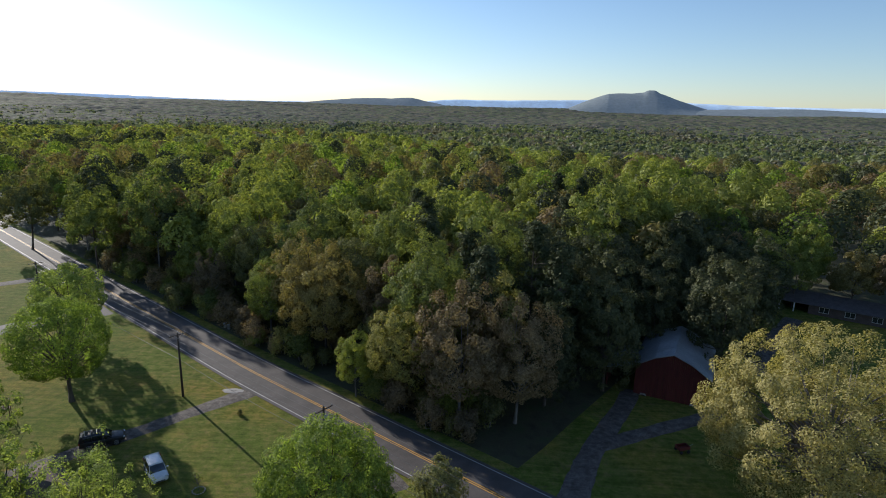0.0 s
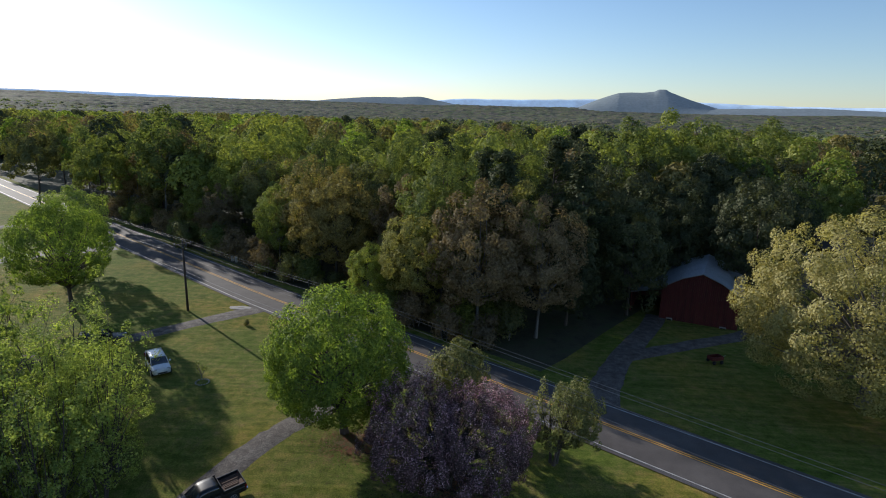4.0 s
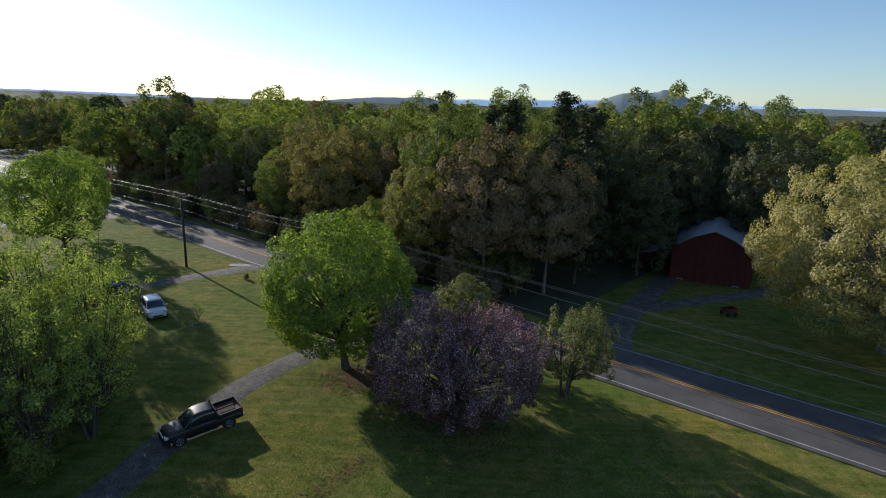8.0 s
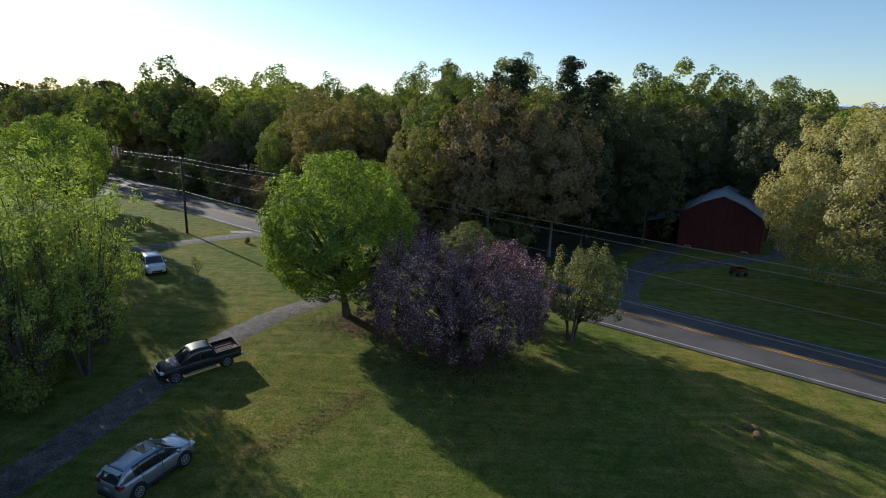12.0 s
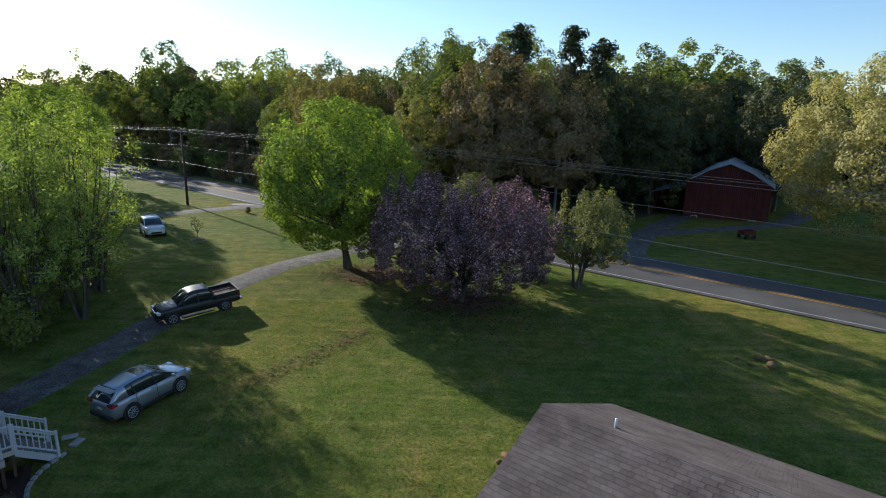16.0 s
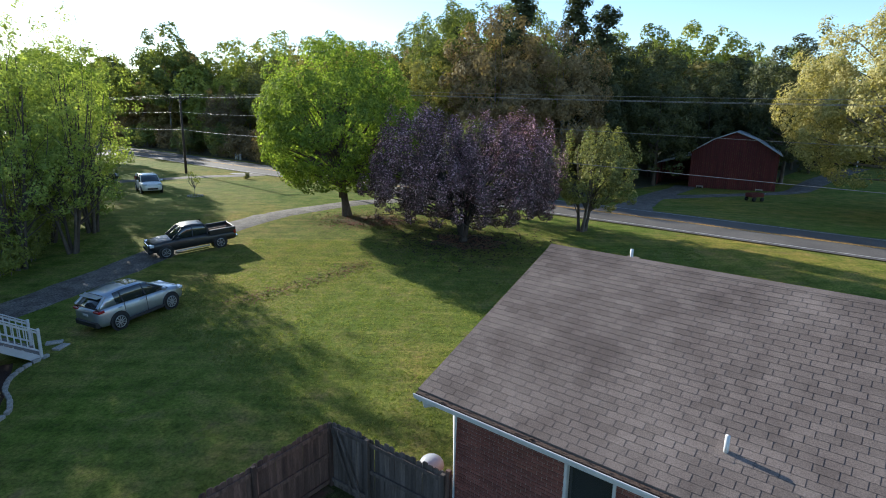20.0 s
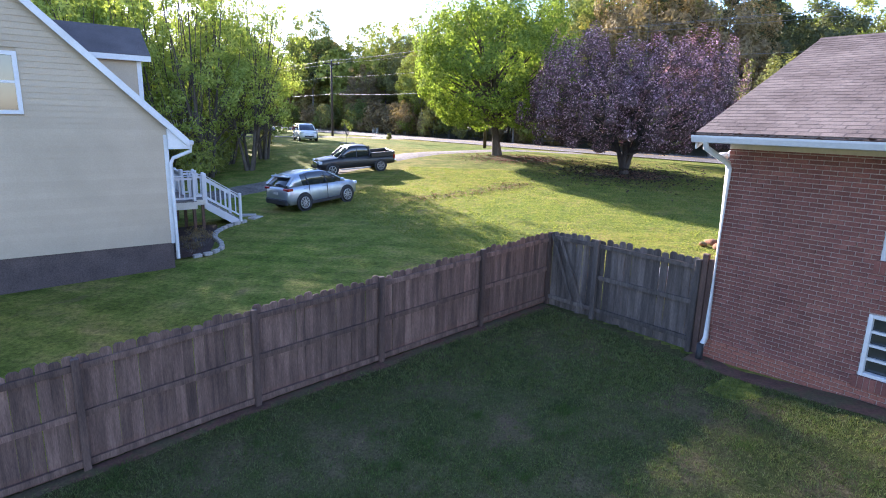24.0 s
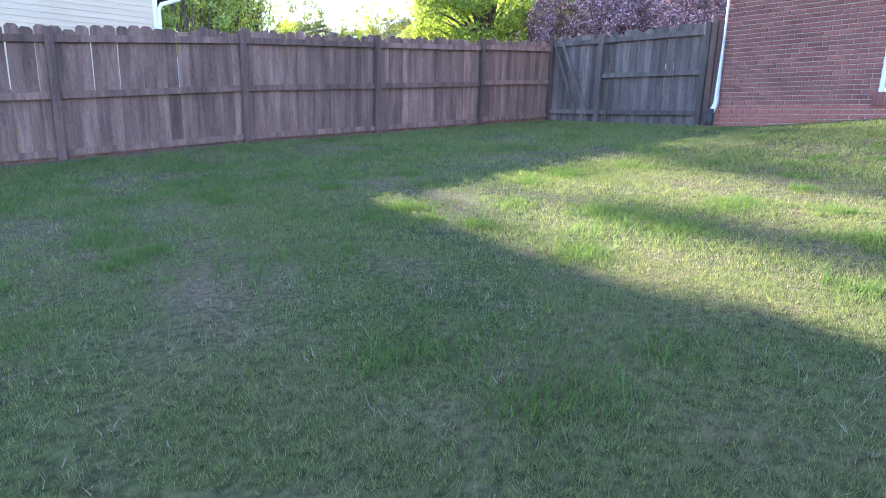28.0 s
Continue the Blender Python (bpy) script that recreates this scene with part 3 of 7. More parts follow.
def crown_clumps(rng, n, rx, ry, rz, cz, shell=0.55, low=-0.75, lumps=5):
    """Clump centres in a lumpy ellipsoid."""
    pts = []
    dirs = rng.normal(size=(lumps, 3))
    dirs /= np.linalg.norm(dirs, axis=1)[:, None]
    amp = rng.uniform(0.1, 0.3, lumps)
    while len(pts) < n:
        d = rng.normal(size=3)
        d /= np.linalg.norm(d)
        if d[2] < low:
            continue
        k = 0.945 - 0.025 * lumps + (amp * np.clip(dirs @ d, 0, 1) ** 3).sum()
        r = k * (shell + (1 - shell) * rng.random() ** 0.6)
        pts.append((d[0] * rx * r, d[1] * ry * r, cz + d[2] * rz * r))
    return np.array(pts)


def limb(a, b, r0, r1, sag, rng, k=5):
    a, b = np.array(a, float), np.array(b, float)
    pts, rr = [], []
    side = rng.normal(size=3) * np.linalg.norm(b - a) * (0.06 if k < 7 else 0.018)
    for i in range(k):
        f = i / (k - 1)
        p = a + (b - a) * f + side * math.sin(f * math.pi) + np.array((0, 0, sag * math.sin(f * math.pi)))
        pts.append(tuple(p))
        rr.append(r0 + (r1 - r0) * f)
    return pts, rr


def make_tree(name, seed, label, category, H, fork, rx, ry, rz, clumps, per, size, clump_r, mat_leaf, mat_bark, trunk_r, limbs=14,
              stems=1, low=-0.75, shell=0.5, group="", m=None, flat=0.6, spikes=0, k=4):
    """A broadleaved tree: tapered stems, limbs that reach into the crown, and a crown of many small leaves."""
    rng = np.random.default_rng(seed)
    tree = thing(name, m or Matrix.Identity(4), label, category, group)
    cz = H - rz
    cl = crown_clumps(rng, clumps, rx, ry, rz, cz, shell, low)
    tubes = []
    for s in range(stems):
        a = 2 * math.pi * s / stems + rng.random()
        sp = 0.0 if stems == 1 else 0.25 + 0.2 * rng.random()
        base = (math.cos(a) * sp, math.sin(a) * sp, -0.15)
        tip = (math.cos(a) * (sp * 1.0 + (rx * 0.48 if stems > 1 else 0)), math.sin(a) * (sp + (ry * 0.48 if stems > 1 else 0)), H * (0.86 if stems == 1 else 0.78))
        pts, rr = limb(base, tip, trunk_r, trunk_r * 0.14, 0.0, rng, 9)
        rr[0] *= 1.45
        tubes.append((pts, rr))
        order = rng.permutation(len(cl))[:limbs]
        for j in order:
            c = cl[j]
            zf = min(max(fork + (c[2] - fork) * rng.uniform(0.05, 0.45), fork), H * 0.75)
            f = zf / (H * (0.86 if stems == 1 else 0.78))
            i = f * 8
            i0 = min(int(i), 7)
            st = np.array(pts[i0]) + (np.array(pts[i0 + 1]) - np.array(pts[i0])) * (i - i0)
            rad = trunk_r * (1 - 0.8 * f) * 0.55
            tubes.append(limb(st, c * np.array((0.92, 0.92, 1)), max(rad, 0.03), 0.012, -0.02 * H * rng.random(), rng))
    tubes_ob("trunk", tubes, mat_bark, tree, "", 6 if trunk_r > 0.26 else 4)
    radii = clump_r * (0.7 + 0.6 * rng.random(len(cl)))
    if spikes:
        sel = cl[np.argsort(-cl[:, 2])[:spikes * 3]]
        extra = sel[rng.permutation(len(sel))[:spikes]] + np.array((0, 0, 1)) * rng.uniform(0.3, 0.9, (spikes, 1)) * clump_r
        cl = np.vstack([cl, extra])
        radii = np.concatenate([radii, np.full(len(extra), clump_r * 0.5)])
    q, n = leaf_quads(rng, cl, radii, per, size, np.array((0, 0, cz)), flat=flat, k=k)
    quads_ob("crown", q, n, mat_leaf, tree, k=k)
    return tree


def lobe_leaves(rng, crowns, lobes, lr, n, size, low=-0.8, k=4, fill=0.1, rise=1.0, rag=0.12):
    """Leaves on the outside of many rounded lobes that make up one or more ellipsoid crowns (x, y, z, rx, ry, rz)."""
    cen, rad, out = [], [], []
    for cx, cy, cz, rx, ry, rz in crowns:
        m = lobes // len(crowns)
        turn = rng.random() * 6.283
        for i in range(m):
            z = 1 - 2 * (i + 0.5) / m
            z = max(min(z + rng.normal() * 0.6 / math.sqrt(m), 1.0), -1.0)
            if z < low:
                continue
            a = turn + i * 2.39996 + rng.normal() * 0.8 / math.sqrt(m)
            h = math.sqrt(1 - z * z)
            d = np.array((h * math.cos(a), h * math.sin(a), z))
            r = lr * rng.uniform(0.7, 1.3)
            q = 1 + rng.normal() * rag
            cen.append((cx + d[0] * max(rx * q - r * 0.8, 0.1), cy + d[1] * max(ry * q - r * 0.8, 0.1), cz + d[2] * max(rz * q - r * 0.8, 0.1)))
            rad.append(r)
            out.append(d)
    cen, rad, out = np.array(cen), np.array(rad), np.array(out)
    pick = rng.choice(len(cen), n, p=rad ** 2 / (rad ** 2).sum())
    d = rng.normal(size=(n, 3)) + out[pick] * 0.75
    d /= np.linalg.norm(d, axis=1)[:, None]
    r = rad[pick] * (0.62 + 0.42 * rng.random(n) ** 0.7)
    inner = rng.random(n) < fill
    r[inner] *= rng.random(inner.sum()) * 0.8
    off = d * r[:, None]
    off[:, 2] *= np.where(d[:, 2] > 0, rise, 0.8)
    nrm = d * 0.8 + out[pick] * 0.6 + rng.normal(size=(n, 3)) * 0.45 + np.array((0, 0, 0.15))
    q, nq = cards(rng, cen[pick] + off, nrm, size, k)
    return q, nq, cen, d[:, 2]


def make_broadleaf(name, seed, label, category, H, crowns, lobes, lr, n, size, mat_leaf, mat_bark, trunk_r, fork=2.0, limbs=30, stems=1, spread=0.4, m=None, group="",
                   k=4, low=-0.8, fill=0.1, rise=1.0, rag=0.12, mat2=None, share2=0.5, taper=0.14, sides=6, bole=0.0):
    """A tree of one trunk or several stems, limbs that end in the lobes, and a crown of lobes thick with small leaves."""
    rng = np.random.default_rng(seed)
    tree = thing(name, m or Matrix.Identity(4), label, category, group)
    q, nq, cen, up = lobe_leaves(rng, crowns, lobes, lr, n, size, low, k, fill, rise, rag)
    mid = np.mean([c[:3] for c in crowns], axis=0)
    tubes, tips = [], []
    for s_ in range(stems):
        a = 2 * math.pi * s_ / stems + rng.random() * 0.8
        b = 0.0 if stems == 1 else 0.12 + 0.3 * rng.random() * spread
        reach = 0.0 if stems == 1 else spread * crowns[0][3] * rng.uniform(0.5, 1.1)
        tip = (mid[0] * 0.6 + math.cos(a) * reach, mid[1] * 0.6 + math.sin(a) * reach, H * rng.uniform(0.74, 0.86))
        b = b * 0.3 if bole else b
        pts, rr = limb((math.cos(a) * b, math.sin(a) * b, bole - 0.15), tip, trunk_r, trunk_r * taper, 0.0, rng, 9)
        rr[0] *= 1.4
        tubes.append((pts, rr))
        tips.append(pts)
    if bole:
        tubes.append(limb((0, 0, -0.2), (0.03, 0, bole + 0.05), trunk_r * 2.1, trunk_r * 1.5, 0.0, rng))
    for j in rng.permutation(len(cen))[:limbs]:
        c = cen[j]
        pts = min(tips, key=lambda p: (p[6][0] - c[0]) ** 2 + (p[6][1] - c[1]) ** 2)
        top = pts[-1][2]
        z = min(max(fork + (c[2] - fork) * rng.uniform(0.05, 0.5), fork), top * 0.92)
        i = min(max(z / top, 0.0), 0.99) * 8
        i0 = int(i)
        st = np.array(pts[i0]) + (np.array(pts[i0 + 1]) - np.array(pts[i0])) * (i - i0)
        tubes.append(limb(st, c, max(trunk_r * (1 - 0.8 * z / top) * 0.5, 0.025), 0.01, 0.02 * H * rng.random(), rng))
    tubes_ob("trunk", tubes, mat_bark, tree, "", sides)
    if mat2 is None:
        quads_ob("crown", q, nq, mat_leaf, tree, k=k)
    else:
        sel = rng.random(nq) < share2 * (0.65 + 0.5 * np.clip(up, -0.5, 1))
        qq = q.reshape(nq, k, 3)
        crown = quads_ob("crown", qq[~sel].reshape(-1, 3), int((~sel).sum()), mat_leaf, tree, k=k)
        quads_ob("blossom_sprays", qq[sel].reshape(-1, 3), int(sel.sum()), mat2, crown, k=k)
    return tree


def make_pine(name, seed, label, H, R, per, size, m=None, group="", bare=0.5, few=0):
    rng = np.random.default_rng(seed)
    tree = thing(name, m or Matrix.Identity(4), label, "pine tree", group)
    tubes = [limb((0, 0, -0.2), (rng.normal() * 0.3, rng.normal() * 0.3, H), 0.24, 0.04, 0, rng, 7)]
    cen, rad = [], []
    z = H * bare
    while z < H - 0.4:
        f = (z - H * bare) / (H * (1 - bare))
        reach = R * (0.35 + 0.65 * math.sin(min(f * 1.15 + 0.25, 1.0) * math.pi) ** 0.8) * rng.uniform(0.7, 1.15)
        for k in range(rng.integers(3, 6) - few):
            a = rng.random() * 6.283
            r = reach * rng.uniform(0.3, 1.05)
            p = (math.cos(a) * r, math.sin(a) * r, z + rng.uniform(-0.2, 0.9))
            tubes.append(limb((0, 0, z - 0.5), p, 0.06, 0.015, 0.1, rng, 4))
            cen.append(p)
            rad.append(0.8 + 0.6 * rng.random())
        z += rng.uniform(0.55, 0.95)
    cen.append((0, 0, H))
    rad.append(0.6)
    tubes_ob("trunk", tubes, M["bark"], tree, "", 5)
    q, n = leaf_quads(rng, np.array(cen), np.array(rad), per, size, np.array((0, 0, H * (bare + 1) / 2)), flat=0.35, k=3)
    quads_ob("crown", q, n, M["leaf_pine"], tree, k=3)
    return tree


def stand(x, y, turn=0.0, sink=0.0, s=1.0):
    return Matrix.Translation((x, y, height(x, y) - sink)) @ Matrix.Rotation(turn, 4, 'Z') @ Matrix.Scale(s, 4)


# the trees of the yard
make_broadleaf("maple_tree", 3, "full round maple with bright yellow-green spring leaves on the lawn", "tree", 12.6, [(-0.45, 0, 6.9, 5.55, 5.4, 5.75), (-0.45, 0, 6.0, 5.7, 5.5, 4.4)], 300, 0.8, 66000, 0.19, M["leaf_bright"], M["bark"], 0.33, 2.1, 80, m=stand(-10.2, 42.4), low=-0.86, rise=1.2, rag=0.05)
make_broadleaf("cherry_tree", 5, "wide flowering cherry with dusky pink blossom and purple leaves", "tree", 7.9, [(-2.6, 0.2, 4.55, 3.4, 4.5, 3.15), (2.6, -0.2, 4.4, 3.4, 4.5, 3.0), (0, 0, 3.2, 6.0, 5.4, 2.3)], 420, 0.42, 112000, 0.115, M["leaf_red"], M["bark_shaded"], 0.16, 0.9, 90, stems=6, spread=0.75, m=stand(-1.3, 36.7), low=-0.84, rise=3.0, rag=0.1, mat2=M["blossom"], share2=0.42, bole=0.55)
make_broadleaf("ornamental_tree", 8, "small upright tree with pale yellow-green leaves by the road", "tree", 6.8, [(0.1, 0, 3.7, 2.5, 2.4, 2.5), (1.6, 0, 3.9, 1.7, 1.9, 2.3)], 110, 0.4, 15000, 0.16, M["leaf_pear"], M["bark"], 0.13, 1.0, 44, stems=3, spread=0.5, m=stand(6.9, 39.8), low=-0.88, rise=2.8, rag=0.14)
make_broadleaf("oak_tree", 11, "huge spreading oak in tan and yellow-green catkins", "tree", 19.3, [(0, 0, 10.6, 12.0, 11.2, 8.4), (-2.2, -1, 8.2, 10.2, 10.2, 6.6)], 380, 1.15, 108000, 0.23, M["leaf_oak"], M["bark_grey"], 0.55, 3.5, 110, m=stand(39.0, 52.6), low=-0.8, rise=1.1, rag=0.06, fill=0.2)
make_broadleaf("shade_tree", 14, "round shade tree with yellow-green leaves on the neighbour's lawn", "tree", 14.2, [(-0.6, 0, 8.6, 5.9, 5.7, 5.5)], 190, 0.85, 36000, 0.22, M["leaf_bright"], M["bark"], 0.3, 3.0, 70, m=stand(-50.2, 66.2), low=-0.85, rise=1.1, rag=0.03)
make_broadleaf("shade_tree", 15, "pale green tree beside the side road", "tree", 13.0, [(0, 0, 7.8, 5.4, 5.2, 5.2)], 90, 0.95, 13000, 0.32, M["leaf_airy"], M["bark"], 0.28, 3.0, 30, m=stand(-62.5, 85.0), low=-0.85, rag=0.08)
# the last six trees are added to throw shade on the lawn by the drive
cluster = [(-27.6, 34.3, 14.4, 3.7), (-24.8, 32.6, 11.4, 3.1), (-25.8, 29.6, 12.3, 3.0), (-28.8, 31.0, 13.6, 3.5), (-30.0, 36.4, 13.2, 3.3), (-26.4, 36.6, 11.8, 2.8), (-31.8, 27.0, 12.6, 3.1), (-33.8, 32.5, 13.4, 3.3), (-36.8, 28.0, 14.0, 3.4), (-40.0, 33.0, 14.6, 3.4), (-44.0, 29.5, 15.5, 3.6), (-37.8, 38.8, 13.4, 3.5), (-43.5, 38.5, 14.5, 3.8), (-48.5, 34.0, 18.0, 3.8), (-48.5, 26.0, 17.5, 3.6), (-52.0, 40.0, 19.0, 4.0), (-46.0, 45.0, 13.5, 4.2), (-50.5, 46.5, 17.5, 4.4), (-45.5, 41.0, 12.5, 3.8), (-52.5, 52.0, 14.5, 4.4), (-54.5, 49.0, 17.0, 4.6), (-32.4, 41.5, 7.4, 2.8)]
for i, (x, y, h, r) in enumerate(cluster):
    # larger leaves on the trees farther back thicken their shade
    make_broadleaf("birch_tree", 20 + i, "slender many-stemmed tree with sparse fresh green leaves", "tree", h, [(0, 0, h * 0.66, r, r, h * 0.33), (0, 0, h * 0.41, r * 0.92, r * 0.92, h * 0.24)], 84, 0.55, 9000 if i < 6 else 10500, 0.16 if i < 6 else 0.24, M["leaf_airy"], M["bark"], 0.1, 1.4, 44, stems=5, spread=0.6, group="slender trees by the drive", m=stand(x, y), low=-0.9, rise=1.5, rag=0.28, fill=0.25, taper=0.22, sides=5)
make_tree("sapling", 41, "thin young tree with a few leaves on the lawn", "sapling", 2.3, 0.6, 0.5, 0.5, 0.75, 14, 9, 0.16, 0.25, M["leaf_green"], M["bark_grey"], 0.025, 7, m=stand(-25.7, 49.6))

# the wood across the road: a few kinds, each built once and repeated
KINDS, KINDS_FAR = [], []
for i, (h, r, lf, lbl) in enumerate([(20.0, 5.4, "leaf_green", "tall broadleaved woodland tree in fresh green leaf"), (18.5, 5.0, "leaf_fresh", "woodland tree in bright new leaf"),
                                    (17.5, 5.4, "leaf_olive", "woodland tree in olive-green young leaf"), (17.0, 5.2, "leaf_tan", "half-bare woodland tree in tan buds"),
                                    (15.5, 5.6, "leaf_yellow", "broad woodland tree in yellow-green flower"), (21.5, 5.2, "leaf_green", "high narrow tulip tree in light green leaf")]):
    crown = [(0, 0, h * 0.63, r, r, h * 0.36), (0, 0, h * 0.5, r * 0.96, r * 0.96, h * 0.3)]
    bark = M["bark_grey"] if i % 2 else M["bark"]
    KINDS.append((make_broadleaf("woodland_tree", 60 + i, lbl, "tree", h, crown, 130, 0.95, 23000, 0.25, M[lf], bark, 0.24, h * 0.25, 14, group="wood across the road", m=stand(0, 300), k=3, low=-0.85, rise=1.2, sides=5), h, r))
    KINDS_FAR.append((make_broadleaf("woodland_tree", 70 + i, lbl, "tree", h, crown, 80, 1.15, 9500, 0.4, M[lf], bark, 0.24, h * 0.25, 5, group="wood across the road", m=stand(0, 300), k=3, low=-0.6, rise=1.15, rag=0.09, sides=4), h, r))
# the shade behind the barn is painted into this kind's leaves
DARK = [(make_broadleaf("woodland_tree", 78, "woodland tree with deep shade put into its dull dark green leaves", "tree", 18.0, [(0, 0, 11.0, 5.2, 5.2, 6.6), (0, 0, 7.6, 5.2, 5.2, 5.6)], 130, 0.95, 14000, 0.32, M["leaf_shade"], M["bark"], 0.24, 4.0, 10, group="wood across the road", m=stand(0, 300), k=3, low=-0.9, rise=1.2, sides=5), 18.0, 5.2)]
PINES = [(make_pine("pine_tree", 80 + i, "dark tall pine with a bare lower trunk", 22.0 + 2 * i, 4.2, 96, 0.36, stand(0, 300), "wood across the road", 0.46 + 0.08 * i), 22.0 + 2 * i, 3.4) for i in range(2)]
SHRUBS = [make_tree("undergrowth_shrub", 90 + i, "low woodland-edge shrub in " + w, "shrub", 5.0, 0.5, 2.3, 2.3, 2.4, 46, 60, 0.27, 0.85, M[lf], M["bark_grey"], 0.06, 8, stems=3, low=-0.9, shell=0.3, k=3, group="shrubs at the wood's edge", m=stand(0, 300)) for i, (w, lf) in enumerate((("fresh green leaf", "leaf_green"), ("dull olive leaf", "leaf_olive"), ("bare tan twigs", "leaf_tan")))]

for i, (x, y, h) in enumerate(((-40.5, 32.3, 19.0), (-45.5, 33.5, 18.5))):
    make_pine("pine_tree", 84 + i, "tall thin pine with sparse grey-green branches behind the house", h, 3.4, 22, 0.3, stand(x, y), "pines by the drive", 0.5, 2)

rnd = random.Random(7)
spots = []


def clear_of(x, y, d):
    for px, py, pd in spots:
        if (px - x) ** 2 + (py - y) ** 2 < (0.5 * (d + pd)) ** 2:
            return False
    return True


def in_wood(u, v):
    """Where trees grow beyond the road: all but the barn's clearing and the ranch's garden."""
    if v < 13.5 + 2.5 * math.sin(u * 0.21):
        return False
    if u > 7.5 + 0.10 * v and v < 49:
        return False
    if u > 8 and v < 49:
        return False
    if 16 < u and v < 110 and u > 16 + (v - 49) * 0.12 and u < 60 and v < 98:
        return u < 20
    return True


used_src = set()


def plant(src, x, y, s, turn):
    t = src
    if src.name in used_src:
        t = copy_thing(src, stand(x, y, turn, 0.1, s))
    else:
        used_src.add(src.name)
    t.matrix_world = stand(x, y, turn, 0.1, s)
    return t


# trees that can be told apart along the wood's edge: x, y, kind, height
# kind 8 carries painted shade; some are added to cover brighter lower crowns
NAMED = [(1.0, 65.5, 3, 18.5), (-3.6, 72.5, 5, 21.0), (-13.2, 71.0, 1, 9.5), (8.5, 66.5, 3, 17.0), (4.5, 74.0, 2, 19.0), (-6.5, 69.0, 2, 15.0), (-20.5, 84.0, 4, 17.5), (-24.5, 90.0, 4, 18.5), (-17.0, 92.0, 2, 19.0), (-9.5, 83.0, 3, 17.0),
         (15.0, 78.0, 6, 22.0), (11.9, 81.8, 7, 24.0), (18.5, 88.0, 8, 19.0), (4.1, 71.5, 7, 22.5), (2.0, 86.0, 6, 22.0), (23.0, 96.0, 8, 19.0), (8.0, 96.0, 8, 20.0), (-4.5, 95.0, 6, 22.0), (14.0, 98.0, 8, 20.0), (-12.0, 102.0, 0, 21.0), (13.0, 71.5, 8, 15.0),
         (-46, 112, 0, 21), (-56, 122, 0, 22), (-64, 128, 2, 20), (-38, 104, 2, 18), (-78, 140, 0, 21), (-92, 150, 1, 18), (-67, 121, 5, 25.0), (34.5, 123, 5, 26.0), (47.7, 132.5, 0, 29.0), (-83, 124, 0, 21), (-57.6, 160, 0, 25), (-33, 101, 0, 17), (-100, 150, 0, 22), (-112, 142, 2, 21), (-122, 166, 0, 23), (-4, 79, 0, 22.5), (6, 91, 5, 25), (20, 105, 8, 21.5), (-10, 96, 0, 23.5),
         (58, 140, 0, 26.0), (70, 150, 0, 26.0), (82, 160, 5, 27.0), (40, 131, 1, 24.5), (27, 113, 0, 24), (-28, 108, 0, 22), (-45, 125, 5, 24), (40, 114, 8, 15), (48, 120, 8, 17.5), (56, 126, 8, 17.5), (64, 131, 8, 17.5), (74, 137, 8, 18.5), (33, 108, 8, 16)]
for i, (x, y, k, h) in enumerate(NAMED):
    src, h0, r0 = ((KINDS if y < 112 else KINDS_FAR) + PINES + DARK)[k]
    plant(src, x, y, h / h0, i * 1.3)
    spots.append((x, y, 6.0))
tries, count = 0, 0
while count < 140 and tries < 9000:
    tries += 1
    u, v = rnd.uniform(-150, 120), 12 + 95 * rnd.random() ** 0.9
    x, y = xy_of(u, v)
    if abs(x) > 0.9 * y + 6 or y > 160 or not in_wood(u, v):
        continue
    d = rnd.uniform(5.6, 8.6)
    if not clear_of(x, y, d):
        continue
    spots.append((x, y, d))
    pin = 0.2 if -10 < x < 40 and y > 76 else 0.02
    # the dim wood round the barn takes the kind with shade in its colour
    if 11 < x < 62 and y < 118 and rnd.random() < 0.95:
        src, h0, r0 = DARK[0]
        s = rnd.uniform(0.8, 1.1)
    elif rnd.random() < pin:
        src, h0, r0 = rnd.choice(PINES)
        s = rnd.uniform(0.8, 1.02)
    else:
        w = [4, 1, 4, 3, 3, 2] if x < 10 else [5, 3, 2, 1, 1, 3]
        src, h0, r0 = rnd.choices(KINDS if y < 104 else KINDS_FAR, w)[0]
        s = rnd.uniform(0.72, 1.05) * (0.82 if v < 24 else 1.0)
    plant(src, x, y, s, rnd.random() * 6.28)
    count += 1
for i in range(64):
    u, v = rnd.uniform(-170, -75), rnd.uniform(13, 60)
    x, y = xy_of(u, v)
    if not clear_of(x, y, 6.5):
        continue
    spots.append((x, y, 6.5))
    src, h0, r0 = rnd.choices(KINDS_FAR, [5, 2, 3, 1, 2, 2])[0]
    plant(src, x, y, rnd.uniform(0.8, 1.1), rnd.random() * 6.28)
for i in range(95):
    u = rnd.uniform(-120, 8)
    v = 9.6 + 1.2 * math.sin(u * 0.21) + 10 * rnd.random() ** 1.6
    x, y = xy_of(u, v)
    plant(rnd.choice(SHRUBS), x, y, rnd.uniform(0.5, 1.15), rnd.random() * 6.28)
for x, y, s in ((-25.6, 28.4, 0.5), (-26.6, 31.4, 0.55), (-28.2, 33.6, 0.6), (-29.6, 35.4, 0.55), (-30.6, 29.2, 0.6), (-27.0, 29.6, 0.5), (-31.6, 32.8, 0.6), (-27.5, 30.5, 0.45), (-30.5, 31.5, 0.5), (-27.8, 25.0, 0.42), (-29.5, 27.5, 0.5), (-28.0, 20.5, 0.5)):
    plant(SHRUBS[rnd.randrange(2)], x, y, s, rnd.random() * 6.28)
